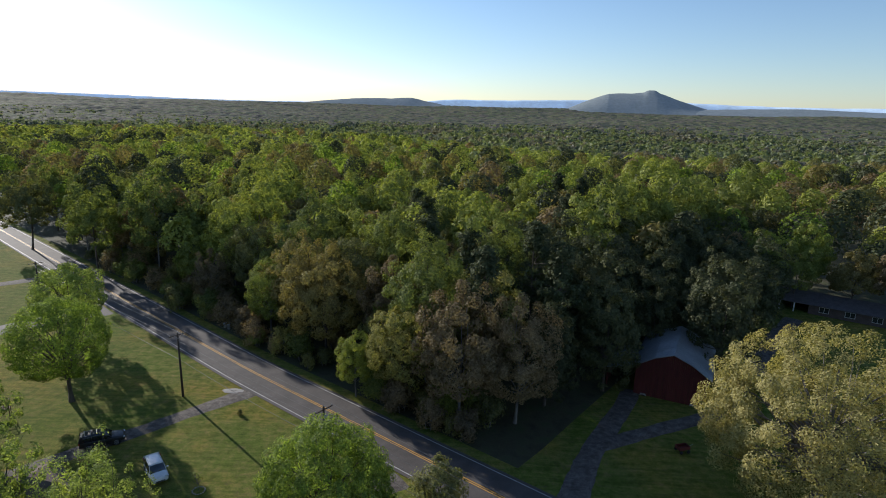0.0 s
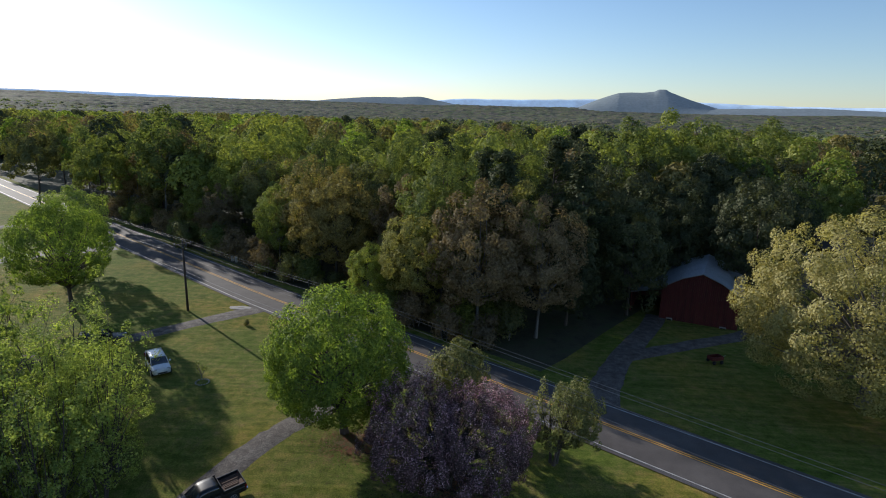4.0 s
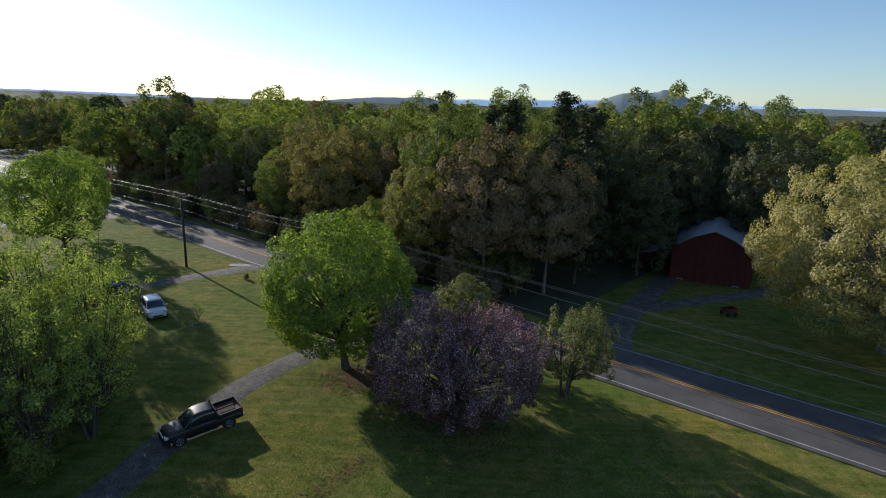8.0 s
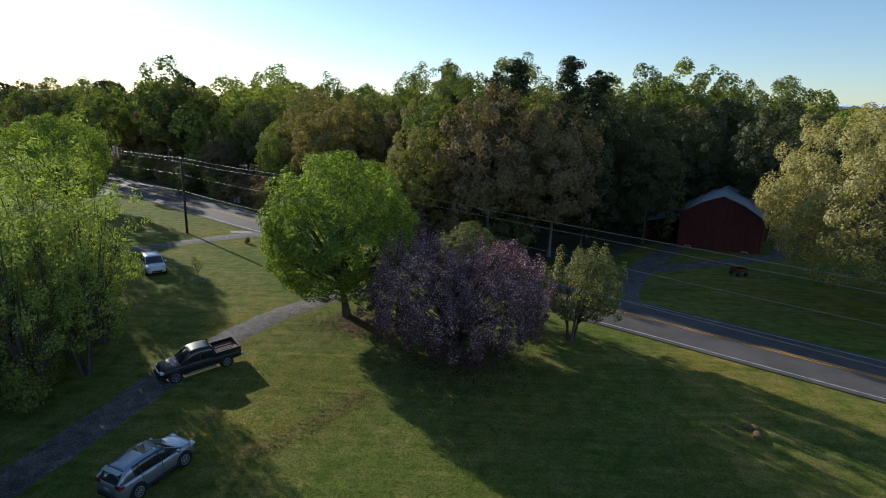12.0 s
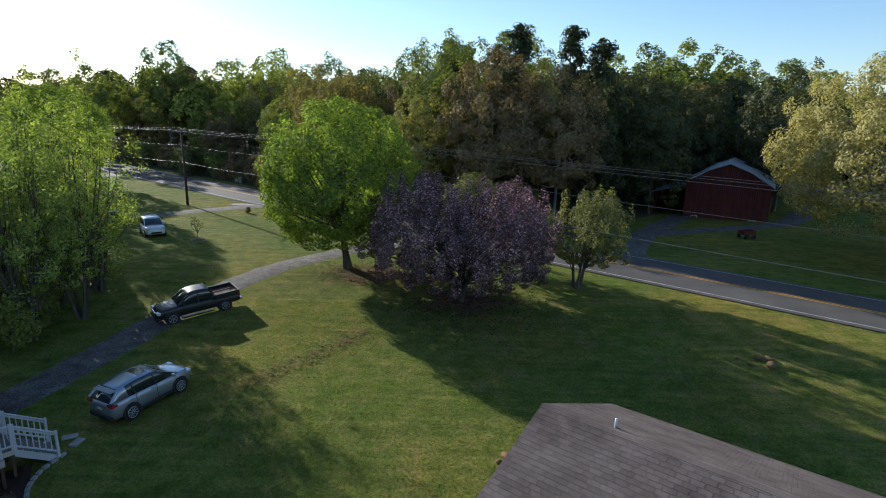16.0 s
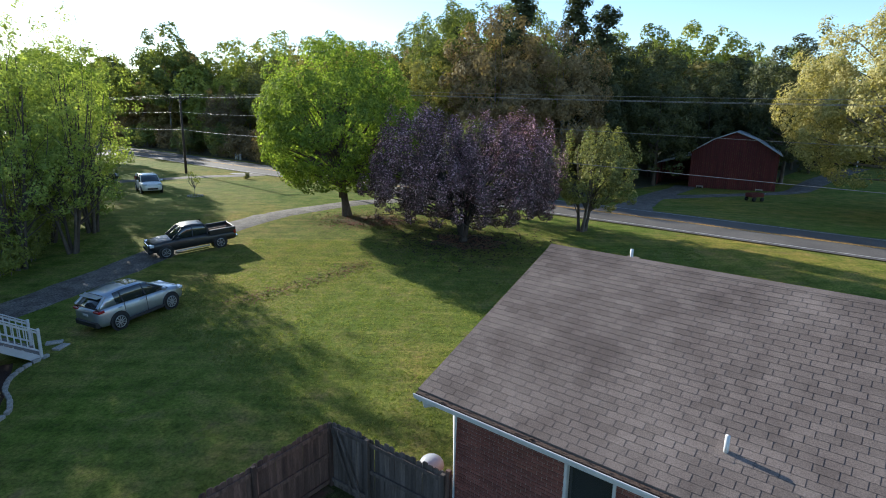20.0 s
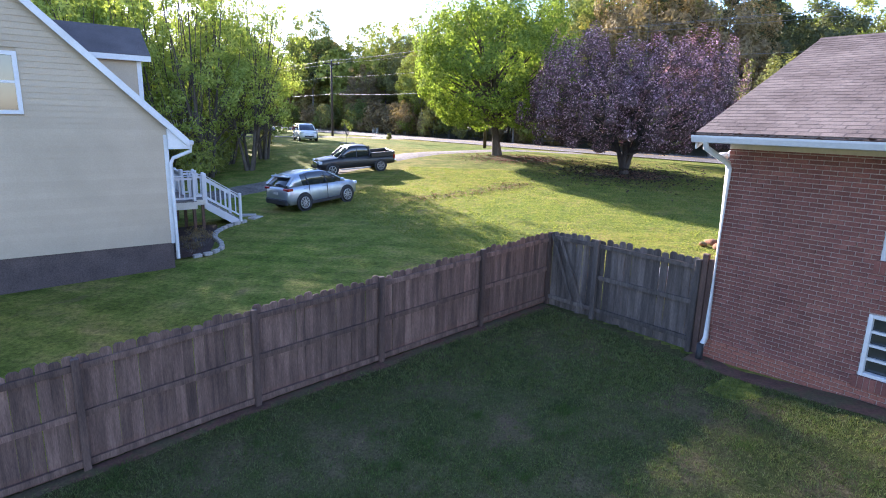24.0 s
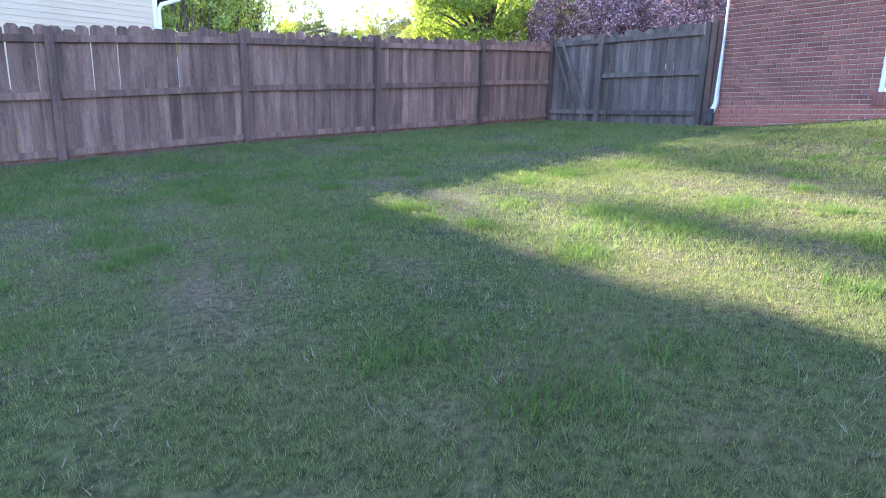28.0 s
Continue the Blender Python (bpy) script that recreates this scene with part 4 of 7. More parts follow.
for i in range(16):
    u, v = rnd.uniform(9, 20), rnd.uniform(49, 53)
    x, y = xy_of(u, v)
    plant(rnd.choice(SHRUBS), x, y, rnd.uniform(0.6, 1.2), rnd.random() * 6.28)


def far_roll(x, y):
    return noise.noise((x * 0.0012, y * 0.0017, 0.3)) * 24 * smooth(700, 2000, math.hypot(x, y))


# woods farther off: crowns that only read as a mass
def wood_mass(name, label, seed, n, r0, r1, per, size, crown, mats, low_h, high_h, half=0.95, patchy=0.0, apart=0.0):
    rng = np.random.default_rng(seed)
    groups = {k: [] for k in mats}
    dirs_of = {k: [] for k in mats}
    made, tries, cells = 0, 0, {}
    while made < n and tries < n * 12:
        tries += 1
        y = math.sqrt(rng.uniform(r0 * r0, r1 * r1))
        x = rng.uniform(-half, half) * y
        if math.hypot(x, y) < r0 * 1.0:
            continue
        u, v = uv_of(x, y)
        if v < 14 or (u > 16 and v < 112 and u < 75):
            continue
        r = crown * rng.uniform(0.68, 1.3)
        if apart:
            ci, cj = int(x // 14), int(y // 14)
            if any(math.hypot(x - a, y - b) < apart * (r + c) for di in (-1, 0, 1) for dj in (-1, 0, 1) for a, b, c in cells.get((ci + di, cj + dj), ())):
                continue
            cells.setdefault((ci, cj), []).append((x, y, r))
        made += 1
        h = rng.uniform(low_h, high_h)
        g = height(x, y) + far_roll(x, y)
        d = rng.normal(size=(per, 3))
        d /= np.linalg.norm(d, axis=1)[:, None]
        d[:, 2] = np.abs(d[:, 2]) * 1.15 - 0.3
        bumps = rng.normal(size=(9, 3))
        bumps /= np.linalg.norm(bumps, axis=1)[:, None]
        d *= (0.82 + 0.3 * np.clip((d @ bumps.T).max(axis=1), 0, 1) ** 6 * rng.uniform(0.6, 1.0))[:, None]
        f = rng.random() * (1 - patchy) + patchy * (0.5 + 1.1 * noise.noise((x * 0.009, y * 0.006, seed)))
        k = mats[min(max(int(f * len(mats)), 0), len(mats) - 1)]
        dirs_of[k].append(d * r)
        groups[k].append(np.column_stack([x + d[:, 0] * r, y + d[:, 1] * r, g + h - r * 1.2 + d[:, 2] * r * 1.35]))
    for k, lst in groups.items():
        if not lst:
            continue
        c = np.vstack(lst)
        ways = dirs_of[k]
        q, nq = leaf_quads(rng, c, np.full(len(c), 0.3 * crown * 0.5), 1, size, c - np.concatenate(ways), flat=0.7, k=3)
        tagged(quads_ob(name, q, nq, M[k], k=3), label, "woodland", "", "stuff")


wood_mass("far_woods", "mixed spring woodland seen from above", 31, 900, 112, 300, 580, 0.8, 5.4, ["leaf_pine", "leaf_olive", "leaf_green", "leaf_shade", "leaf_fresh", "leaf_bright", "leaf_green", "leaf_yellow", "leaf_tan", "leaf_shade"], 14.5, 24, 0.95, 0.12, 0.8)
wood_mass("far_woods", "distant spring woodland, crown behind crown", 32, 2400, 290, 640, 105, 1.95, 5.6, ["leaf_pine", "leaf_shade", "leaf_olive", "leaf_fresh", "leaf_green", "leaf_fresh", "far_lime", "leaf_tan", "far_grey"], 14, 21, 0.95, 0.4, 0.7)
wood_mass("far_woods", "far wooded valley in mixed green, tan and grey", 33, 8200, 620, 1640, 15, 6.4, 6.4, ["far_pine", "far_olive", "far_lime", "far_olive", "far_grey", "far_grey"], 14, 20, 0.86, 0.7)

# the far country: one canopy of crowns that rolls away to low hills and the knobbed mountain
def far_canopy():
    near = ["canopy_lime", "canopy_green", "canopy_green", "canopy_yellow", "canopy_olive", "canopy_lime", "canopy_pine", "canopy_green"]
    kinds = ["canopy_green", "canopy_olive", "canopy_olive", "canopy_grey", "canopy_green", "canopy_pine", "canopy_yellow", "canopy_grey"]
    us_ = np.linspace(4 * math.sqrt(322), 4 * math.sqrt(4650), 400)
    an = np.linspace(-0.86, 0.86, 400)
    v, f, pick = [], [], []
    for u in us_:
        r = (u / 4) ** 2
        cell = math.sqrt(r) / 2
        for a in an:
            x, y = math.sin(a) * r, math.cos(a) * r
            ds, ps = noise.voronoi((a * u * 0.5, u, 0.0))
            wood = noise.noise((x * 0.004, y * 0.004, 7.0))
            key = math.sin(ps[0][0] * 12.99 + ps[0][1] * 78.23) * 43758.5
            key -= math.floor(key)
            z = height(x, y) + 17 - 9 * (1 - smooth(1300, 1700, r)) + 3.0 * key - (min(ds[0], 0.9) ** 2) * cell * (0.95 - 0.6 * smooth(500, 1500, r)) + far_roll(x, y) + wood * 3
            v.append((x, y, z))
            pick.append((near if r < 640 + 220 * wood + 200 * smooth(0.3, -0.4, a) else kinds)[int((key * 0.6 + (wood + 0.5) * 0.55) * 7.99) % 8])
    n = len(an)
    names = sorted(set(kinds + near))
    idx = []
    for j in range(len(us_) - 1):
        for i in range(n - 1):
            a = j * n + i
            f.append((a, a + 1, a + n + 1, a + n))
            idx.append(names.index(pick[a]))
    ob = mesh_ob("backdrop", v, f, M[names[0]], None, "", True)
    for k in names[1:]:
        ob.data.materials.append(M[k])
    ob.data.polygons.foreach_set("material_index", idx)
    return tagged(ob, "wooded valley in mixed spring colours stretching to the horizon", "woodland", "", "structure")


far_canopy()


def ridge_mesh(name, a0, a1, dist, profile, base, material, label, depth=260, n=160, rough=4.0, seed=0, knob=None):
    """A long hill seen from afar; profile maps 0..1 along it to height."""
    v, f = [], []
    rows = 7
    for j in range(rows):
        q = j / (rows - 1)
        fall = math.sin(q * math.pi / 2)
        for i in range(n + 1):
            k = i / n
            a = a0 + (a1 - a0) * k
            r = dist - depth * (1 - q)
            x, y = math.sin(a) * r, math.cos(a) * r
            z = base + (profile(k) * fall) + (knob(k) * fall ** 8 if knob else 0.0) + noise.noise((x * 0.012 + seed, y * 0.012, seed)) * rough * fall
            v.append((x, y, z))
    for j in range(rows - 1):
        for i in range(n):
            a = j * (n + 1) + i
            f.append((a, a + 1, a + n + 2, a + n + 1))
    return tagged(mesh_ob(name, v, f, material, None, "", True), label, "hill", "", "structure")


def mountain_profile(k):
    pts = [0, .08, .14, .208, .28, .338, .498, .54, .58, .614, .686, .788, .88, 1]
    hs = [-30, 6, 42, 84, 126, 154, 163, 165, 164, 150, 108, 62, 26, -30]
    return float(np.interp(k, pts, hs))


A = math.atan2(4793, 15000) - 0.006
# the hills' blue and pale tones are haze in the material
ridge_mesh("backdrop", A - 0.165, A + 0.15, 4700, mountain_profile, 44, M["hill_haze_blue"], "wooded mountain with a rocky knob on top, blue-grey from painted haze", 420, 260, 4.0, 1, lambda k: 18 * math.exp(-((k - 0.546) / 0.03) ** 4))
ridge_mesh("backdrop", -0.27, -0.015, 4500, lambda k: 62 * math.sin(math.pi * k) ** 0.7 * (0.75 + 0.3 * k) + 16 * math.exp(-((k - 0.72) / 0.09) ** 2), 60, M["hill_haze_blue"], "long low wooded hill with blue haze painted in", 320, 120, 4.0, 2)
ridge_mesh("backdrop", -1.0, -0.2, 4550, lambda k: 10 + 6 * math.sin(k * 5 + 1), 46, M["hill_haze_blue"], "level wooded ridge along the horizon", 300, 160, 4.0, 3)
ridge_mesh("backdrop", -1.0, 1.0, 4900, lambda k: (92 + 14 * math.sin(k * 11 + 1) + 8 * math.sin(k * 29 + 2)) * (0.5 + 0.5 * smooth(0.44, 0.5, k)), 40, M["hill_haze_far"], "far mountains on the skyline, paled by painted haze", 120, 220, 3.0, 4)
ridge_mesh("backdrop", 0.38, 0.95, 4600, lambda k: 38 + 20 * math.exp(-((k - 0.28) / 0.14) ** 2) + 5 * math.sin(k * 14), 54, M["hill_haze_blue"], "low wooded rise along the horizon", 300, 120, 3.0, 5)

# ---------------------------------------------------------------- the brick house
def frame_of(ox, oy, oz, dx, dy):
    """Local axes: x along (dx, dy), y to its left, z up."""
    l = math.hypot(dx, dy)
    dx, dy = dx / l, dy / l
    return Matrix(((dx, -dy, 0, ox), (dy, dx, 0, oy), (0, 0, 1, oz), (0, 0, 0, 1)))


def wall_with_holes(name, x0, x1, z0, z1, y0, y1, holes, material, parent, label=""):
    """A wall along x, thick in y, with rectangular holes (xa, xb, za, zb)."""
    xs = sorted({x0, x1, *[h[0] for h in holes], *[h[1] for h in holes]})
    zs = sorted({z0, z1, *[h[2] for h in holes], *[h[3] for h in holes]})
    bm = bmesh.new()
    for xa, xb in zip(xs, xs[1:]):
        for za, zb in zip(zs, zs[1:]):
            cx, cz = (xa + xb) / 2, (za + zb) / 2
            if any(h[0] < cx < h[1] and h[2] < cz < h[3] for h in holes):
                continue
            box_bm(bm, (xa, y0, za), (xb, y1, zb))
    bmesh.ops.remove_doubles(bm, verts=bm.verts, dist=1e-4)
    return part(name, bm, material, parent, label)


HB = frame_of(-0.65, 10.88, 0.0, 0.8096, -0.587)      # x along the yard wall, y into the house
LEN, DEEP = 15.0, 7.82
EAVE_Z, RIDGE_Z, OVER = 4.49, 6.474, 0.877
house = thing("brick_house", HB, "single-storey red brick house with a brown shingle roof", "house")
HOLES = [(2.42, 3.32, 0.86, 1.86), (2.42, 3.36, 2.7, 4.0), (6.5, 7.4, 0.86, 1.86), (6.5, 7.9, 2.7, 4.0)]
wall_with_holes("wall", 0, LEN, -0.6, EAVE_Z - 0.1, 0.012, 0.24, HOLES, M["mortar"], house, "mortar bed of the yard wall")
box("wall", (0.012, 0.24, -0.4), (0.24, DEEP - 0.24, EAVE_Z - 0.1), M["mortar"], house)
box("wall", (LEN - 0.24, 0.24, -0.4), (LEN, DEEP - 0.24, EAVE_Z - 0.1), M["brick"], house)
box("wall", (0, DEEP - 0.24, -0.4), (LEN, DEEP, EAVE_Z - 0.1), M["brick"], house)
slope = (RIDGE_Z - EAVE_Z) / (DEEP / 2 + OVER)


def gable(name, x0, x1, half, z0, rise, y_mid, material, parent):
    v = [(x0, y_mid - half, z0), (x0, y_mid + half, z0), (x0, y_mid, z0 + rise), (x1, y_mid - half, z0), (x1, y_mid + half, z0), (x1, y_mid, z0 + rise)]
    return mesh_ob(name, v, [(0, 1, 2), (3, 5, 4), (0, 3, 4, 1), (1, 4, 5, 2), (2, 5, 3, 0)], material, parent)


gable("gable", 0.02, 0.2, DEEP / 2, EAVE_Z - 0.1, slope * DEEP / 2, DEEP / 2, M["trim_beige"], house)
gable("gable", LEN - 0.2, LEN - 0.02, DEEP / 2, EAVE_Z - 0.1, slope * DEEP / 2, DEEP / 2, M["trim_beige"], house)


def roof_slab(name, x0, x1, y_eave, z_eave, y_ridge, z_ridge, thick, material, parent, label=""):
    v = []
    for x in (x0, x1):
        v += [(x, y_eave, z_eave), (x, y_ridge, z_ridge), (x, y_ridge, z_ridge - thick), (x, y_eave, z_eave - thick)]
    f = [(0, 1, 2, 3), (7, 6, 5, 4), (0, 4, 5, 1), (1, 5, 6, 2), (2, 6, 7, 3), (3, 7, 4, 0)]
    return mesh_ob(name, v, f, material, parent, label)


RX0, RX1 = -0.21, LEN + 0.3
roof_f = roof_slab("roof", RX0, RX1, -OVER, EAVE_Z, DEEP / 2, RIDGE_Z, 0.12, M["shingle"], house, "brown asphalt shingle roof slope")
roof_b = roof_slab("roof", RX0, RX1, DEEP + OVER, EAVE_Z, DEEP / 2, RIDGE_Z, 0.12, M["shingle"], house, "brown asphalt shingle roof slope")
v = []
for x in (RX0, RX1):
    v += [(x, DEEP / 2 - 0.13, RIDGE_Z - 0.13 * slope), (x, DEEP / 2 - 0.13, RIDGE_Z - 0.13 * slope + 0.014), (x, DEEP / 2, RIDGE_Z + 0.015), (x, DEEP / 2 + 0.13, RIDGE_Z - 0.13 * slope + 0.014), (x, DEEP / 2 + 0.13, RIDGE_Z - 0.13 * slope)]
mesh_ob("ridge_cap", v, [(0, 1, 6, 5), (1, 2, 7, 6), (2, 3, 8, 7), (3, 4, 9, 8), (0, 4, 3, 2, 1), (5, 6, 7, 8, 9)], M["shingle"], house)
box("soffit", (RX0 + 0.05, -OVER + 0.04, EAVE_Z - 0.16), (RX1 - 0.05, 0.01, EAVE_Z - 0.125), M["trim_white"], house)
box("frieze_board", (0, -0.03, EAVE_Z - 0.27), (LEN, 0.004, EAVE_Z - 0.162), M["trim_beige"], house)
box("fascia", (RX0, -OVER - 0.02, EAVE_Z - 0.16), (RX1, -OVER + 0.03, EAVE_Z - 0.124), M["trim_white"], house)
bm = bmesh.new()
gprof = [(-0.13, 0.0), (-0.13, -0.03), (-0.10, -0.11), (-0.02, -0.12), (0.0, -0.12), (0.0, -0.105), (-0.09, -0.095), (-0.115, -0.03), (-0.115, 0.0)]
ring = []
for x in (RX0, RX1):
    ring.append([bm.verts.new((x, -OVER - 0.02 + a, EAVE_Z - 0.045 + b)) for a, b in gprof])
for i in range(len(gprof)):
    j = (i + 1) % len(gprof)
    bm.faces.new((ring[0][i], ring[0][j], ring[1][j], ring[1][i]))
gutter = part("gutter", bm, M["trim_white"], house, "white metal gutter with leaf litter")
# raised leaf mould whose dark tone also draws the shadow gap below the shingles
box("gutter_debris", (RX0 + 0.03, -OVER - 0.115, EAVE_Z - 0.1), (RX1 - 0.03, -OVER - 0.022, EAVE_Z - 0.03), M["mulch"], gutter, "dark leaf mould in the gutter, doubling as the shadow gap")
rl = random.Random(3)
v, f = [], []
for i in range(160):
    x = rl.uniform(RX0, 7) if i < 120 else rl.gauss(rl.choice((0.5, 2.2)), 0.1)
    y, z, s = -OVER - 0.07 + rl.uniform(-0.03, 0.03), EAVE_Z - 0.09 + rl.uniform(0, 0.08), rl.uniform(0.02, 0.05)
    o = len(v)
    v += [(x - s, y, z), (x, y - s * 0.5, z + rl.uniform(-.01, .03)), (x + s, y, z + 0.01), (x, y + s * 0.5, z)]
    f.append((o, o + 1, o + 2, o + 3))
tagged(mesh_ob("leaf_litter", v, f, M["mulch"], gutter), "dead leaves in the gutter", "", "", "stuff")
for sgn, y0 in ((1, -OVER), (-1, DEEP + OVER)):
    v = []
    for y, z in ((y0, EAVE_Z - 0.02), (DEEP / 2, RIDGE_Z - 0.02)):
        v += [(RX0 + 0.012, y, z - 0.105), (RX0 + 0.045, y, z - 0.105), (RX0 + 0.045, y, z - 0.25), (RX0 + 0.012, y, z - 0.25)]
    mesh_ob("rake_board", v, [(0, 1, 2, 3), (4, 7, 6, 5), (0, 4, 5, 1), (1, 5, 6, 2), (2, 6, 7, 3), (3, 7, 4, 0)], M["trim_white"], house)
tubes_ob("downspout", [([(0.02, -OVER - 0.08, EAVE_Z - 0.12), (0.02, -OVER - 0.06, EAVE_Z - 0.24), (0.03, -0.10, EAVE_Z - 0.52), (0.04, -0.06, EAVE_Z - 0.62), (0.04, -0.06, 0.72), (0.02, -0.16, 0.56)], [0.05] * 6)], M["trim_white"], house, "white downspout at the house corner", 8)
drain = cyl("drain_pipe", (0.02, -0.2, 0.2), (0.02, -0.2, 0.62), 0.06, M["plastic_black"], house)


def sash_window(parent, x0, x1, z0, z1, y, rows, sill_mat="brick", blinds=False):
    w = part("window", box_bm(bmesh.new(), (x0 + 0.05, y + 0.1, z0 + 0.05), (x1 - 0.05, y + 0.12, z1 - 0.05)), M["window_glass"], parent, "dark window pane in a white frame")
    fw = 0.06
    for nm, lo, hi in (("frame", (x0, y - 0.02, z0), (x0 + fw, y + 0.09, z1)), ("frame", (x1 - fw, y - 0.02, z0), (x1, y + 0.09, z1)),
                       ("frame", (x0 + fw, y - 0.02, z0), (x1 - fw, y + 0.09, z0 + fw)), ("frame", (x0 + fw, y - 0.02, z1 - fw), (x1 - fw, y + 0.09, z1))):
        box(nm, lo, hi, M["trim_white"], w, bevel=0.008)
    for k in range(1, rows):
        z = z0 + fw + (z1 - z0 - 2 * fw) * k / rows
        box("glazing_bar", (x0 + fw, y + 0.02, z - 0.02), (x1 - fw, y + 0.08, z + 0.02), M["trim_white"], w)
    return w


sash_window(house, 2.42, 3.32, 0.86, 1.86, 0.01, 4)
sash_window(house, 2.42, 3.36, 2.7, 4.0, 0.01, 1)
sash_window(house, 6.5, 7.4, 0.86, 1.86, 0.01, 4)
sash_window(house, 6.5, 7.9, 2.7, 4.0, 0.01, 1)
for x0, x1, z in ((2.36, 3.4, 2.7), (2.36, 3.4, 0.86), (6.44, 7.96, 2.7)):
    n = int((x1 - x0) / 0.075)
    sill = box("window_sill", (x0 + 0.002, -0.025, z - 0.196), (x1 - 0.004, 0.06, z - 0.012), M["mortar"], house, "brick rowlock sill in pale mortar")
    one = bpy.data.meshes.new("brick")
    sb = box_bm(bmesh.new(), (0.004, -0.035, z - 0.2), ((x1 - x0) / n - 0.006, 0.062, z - 0.005))
    sb.to_mesh(one)
    sb.free()
    one.materials.append(M["brick"])
    for k in range(n):
        o = new("brick", one)
        o.parent = sill
        o.location = (x0 + (x1 - x0) * k / n, 0, 0)
for x, y in ((1.65, DEEP / 2 + 0.35), (4.86, 0.02)):
    z = EAVE_Z + slope * (min(y, DEEP - y) + OVER)
    pv = cyl("vent_pipe", (x, y, z - 0.05), (x, y, z + 0.26), 0.035, M["trim_white"], house, "short white plumbing vent")
    mesh_ob("flashing", [(x - .14, y - .14, z - .14 * slope + .012), (x + .14, y - .14, z - .14 * slope + .012), (x + .14, y + .14, z + .14 * slope + .012), (x - .14, y + .14, z + .14 * slope + .012)], [(0, 1, 2, 3)], M["shingle"], pv)
flood = box("floodlight", (-0.06, 0.05, EAVE_Z - 0.42), (0.0, 0.17, EAVE_Z - 0.3), M["trim_white"], house, "white twin floodlight under the eave", 0.01)
for dy in (-0.05, 0.16):
    cyl("lamp_head", (-0.06, 0.1, EAVE_Z - 0.36), (-0.2, 0.1 + dy, EAVE_Z - 0.42), 0.03, M["trim_white"], flood, r2=0.065)


# ---------------------------------------------------------------- the clapboard house
HW = frame_of(-14.9, 13.75, 0.0, -0.61, -0.79)       # x along the gable wall, y = right of it seen from outside: away into the house is -y
# local: x along the gable end from its front corner, y positive outward to the brick house's yard
WD, WL = 9.0, 13.0
white = thing("clapboard_house", HW, "cream clapboard house with steep grey roof and white trim", "house")
E_Z, PITCH = 4.36, 0.97
APEX = E_Z + PITCH * WD / 2
SY = 1.0 if Vector((HW[0][1], HW[1][1])).dot(Vector((0.79, -0.61))) > 0 else -1.0   # sign of y that points outward


def wbox(name, x0, x1, y0, y1, z0, z1, mt, parent, label="", bevel=0.0):
    a, b = sorted((SY * y0, SY * y1))
    return box(name, (x0, a, z0), (x1, b, z1), mt, parent, label, bevel)


wbox("foundation", 0.05, WD - 0.05, -WL + 0.05, -0.05, -0.8, 0.82, M["foundation"], white, "dark painted block foundation")
WIN = (3.27, 4.27, 4.45, 5.96)
wbox("wall", 0.06, WD - 0.06, -WL + 0.06, -0.06, 0.8, E_Z - 0.45, M["siding"], white)
v = []
for y in (-0.06, -0.2):
    v += [(0.06, SY * y, E_Z - 0.45), (WD - 0.06, SY * y, E_Z - 0.45), (WD / 2, SY * y, APEX - 0.3)]
mesh_ob("gable", v, [(0, 1, 2), (5, 4, 3), (0, 3, 4, 1), (1, 4, 5, 2), (2, 5, 3, 0)], M["siding"], white)
k, z = 0, 0.8
while z < APEX - 0.35:
    top = z + 0.155
    inset = max(0.0, (z + 0.2 - E_Z) / PITCH)
    xa, xb = 0.0 + inset, WD - inset
    segs = [(xa, xb)]
    if top > WIN[2] and z < WIN[3]:
        segs = [(xa, WIN[0]), (WIN[1], xb)]
    for sa, sb in segs:
        if sb - sa > 0.2:
            v = [(sa, SY * -0.022, top), (sb, SY * -0.022, top), (sb, SY * -0.005, z), (sa, SY * -0.005, z), (sa, SY * -0.06, top), (sb, SY * -0.06, top), (sb, SY * -0.06, z), (sa, SY * -0.06, z)]
            mesh_ob("clapboard", v, [(0, 1, 2, 3), (7, 6, 5, 4), (0, 4, 5, 1), (3, 2, 6, 7), (0, 3, 7, 4), (1, 5, 6, 2)], M["siding"], white)
    z += 0.15
for x0, x1 in ((-0.012, 0.11), (WD - 0.11, WD + 0.012)):
    wbox("corner_board", x0, x1, -0.12, 0.012, 0.78, E_Z - 0.4, M["trim_white"], white, bevel=0.01)
ww = wbox("window", WIN[0] + 0.05, WIN[1] - 0.05, -0.05, -0.03, WIN[2] + 0.05, WIN[3] - 0.05, M["window_glass"], white, "upstairs window with white frame")
for x0, x1, z0, z1 in ((WIN[0], WIN[0] + 0.1, WIN[2], WIN[3]), (WIN[1] - 0.1, WIN[1], WIN[2], WIN[3]), (WIN[0] + 0.1, WIN[1] - 0.1, WIN[2], WIN[2] + 0.1), (WIN[0] + 0.1, WIN[1] - 0.1, WIN[3] - 0.1, WIN[3])):
    wbox("frame", x0, x1, -0.02, 0.025, z0, z1, M["trim_white"], ww)
wbox("glazing_bar", WIN[0] + 0.1, WIN[1] - 0.1, -0.03, 0.01, 5.2, 5.26, M["trim_white"], ww)
OV = 0.55
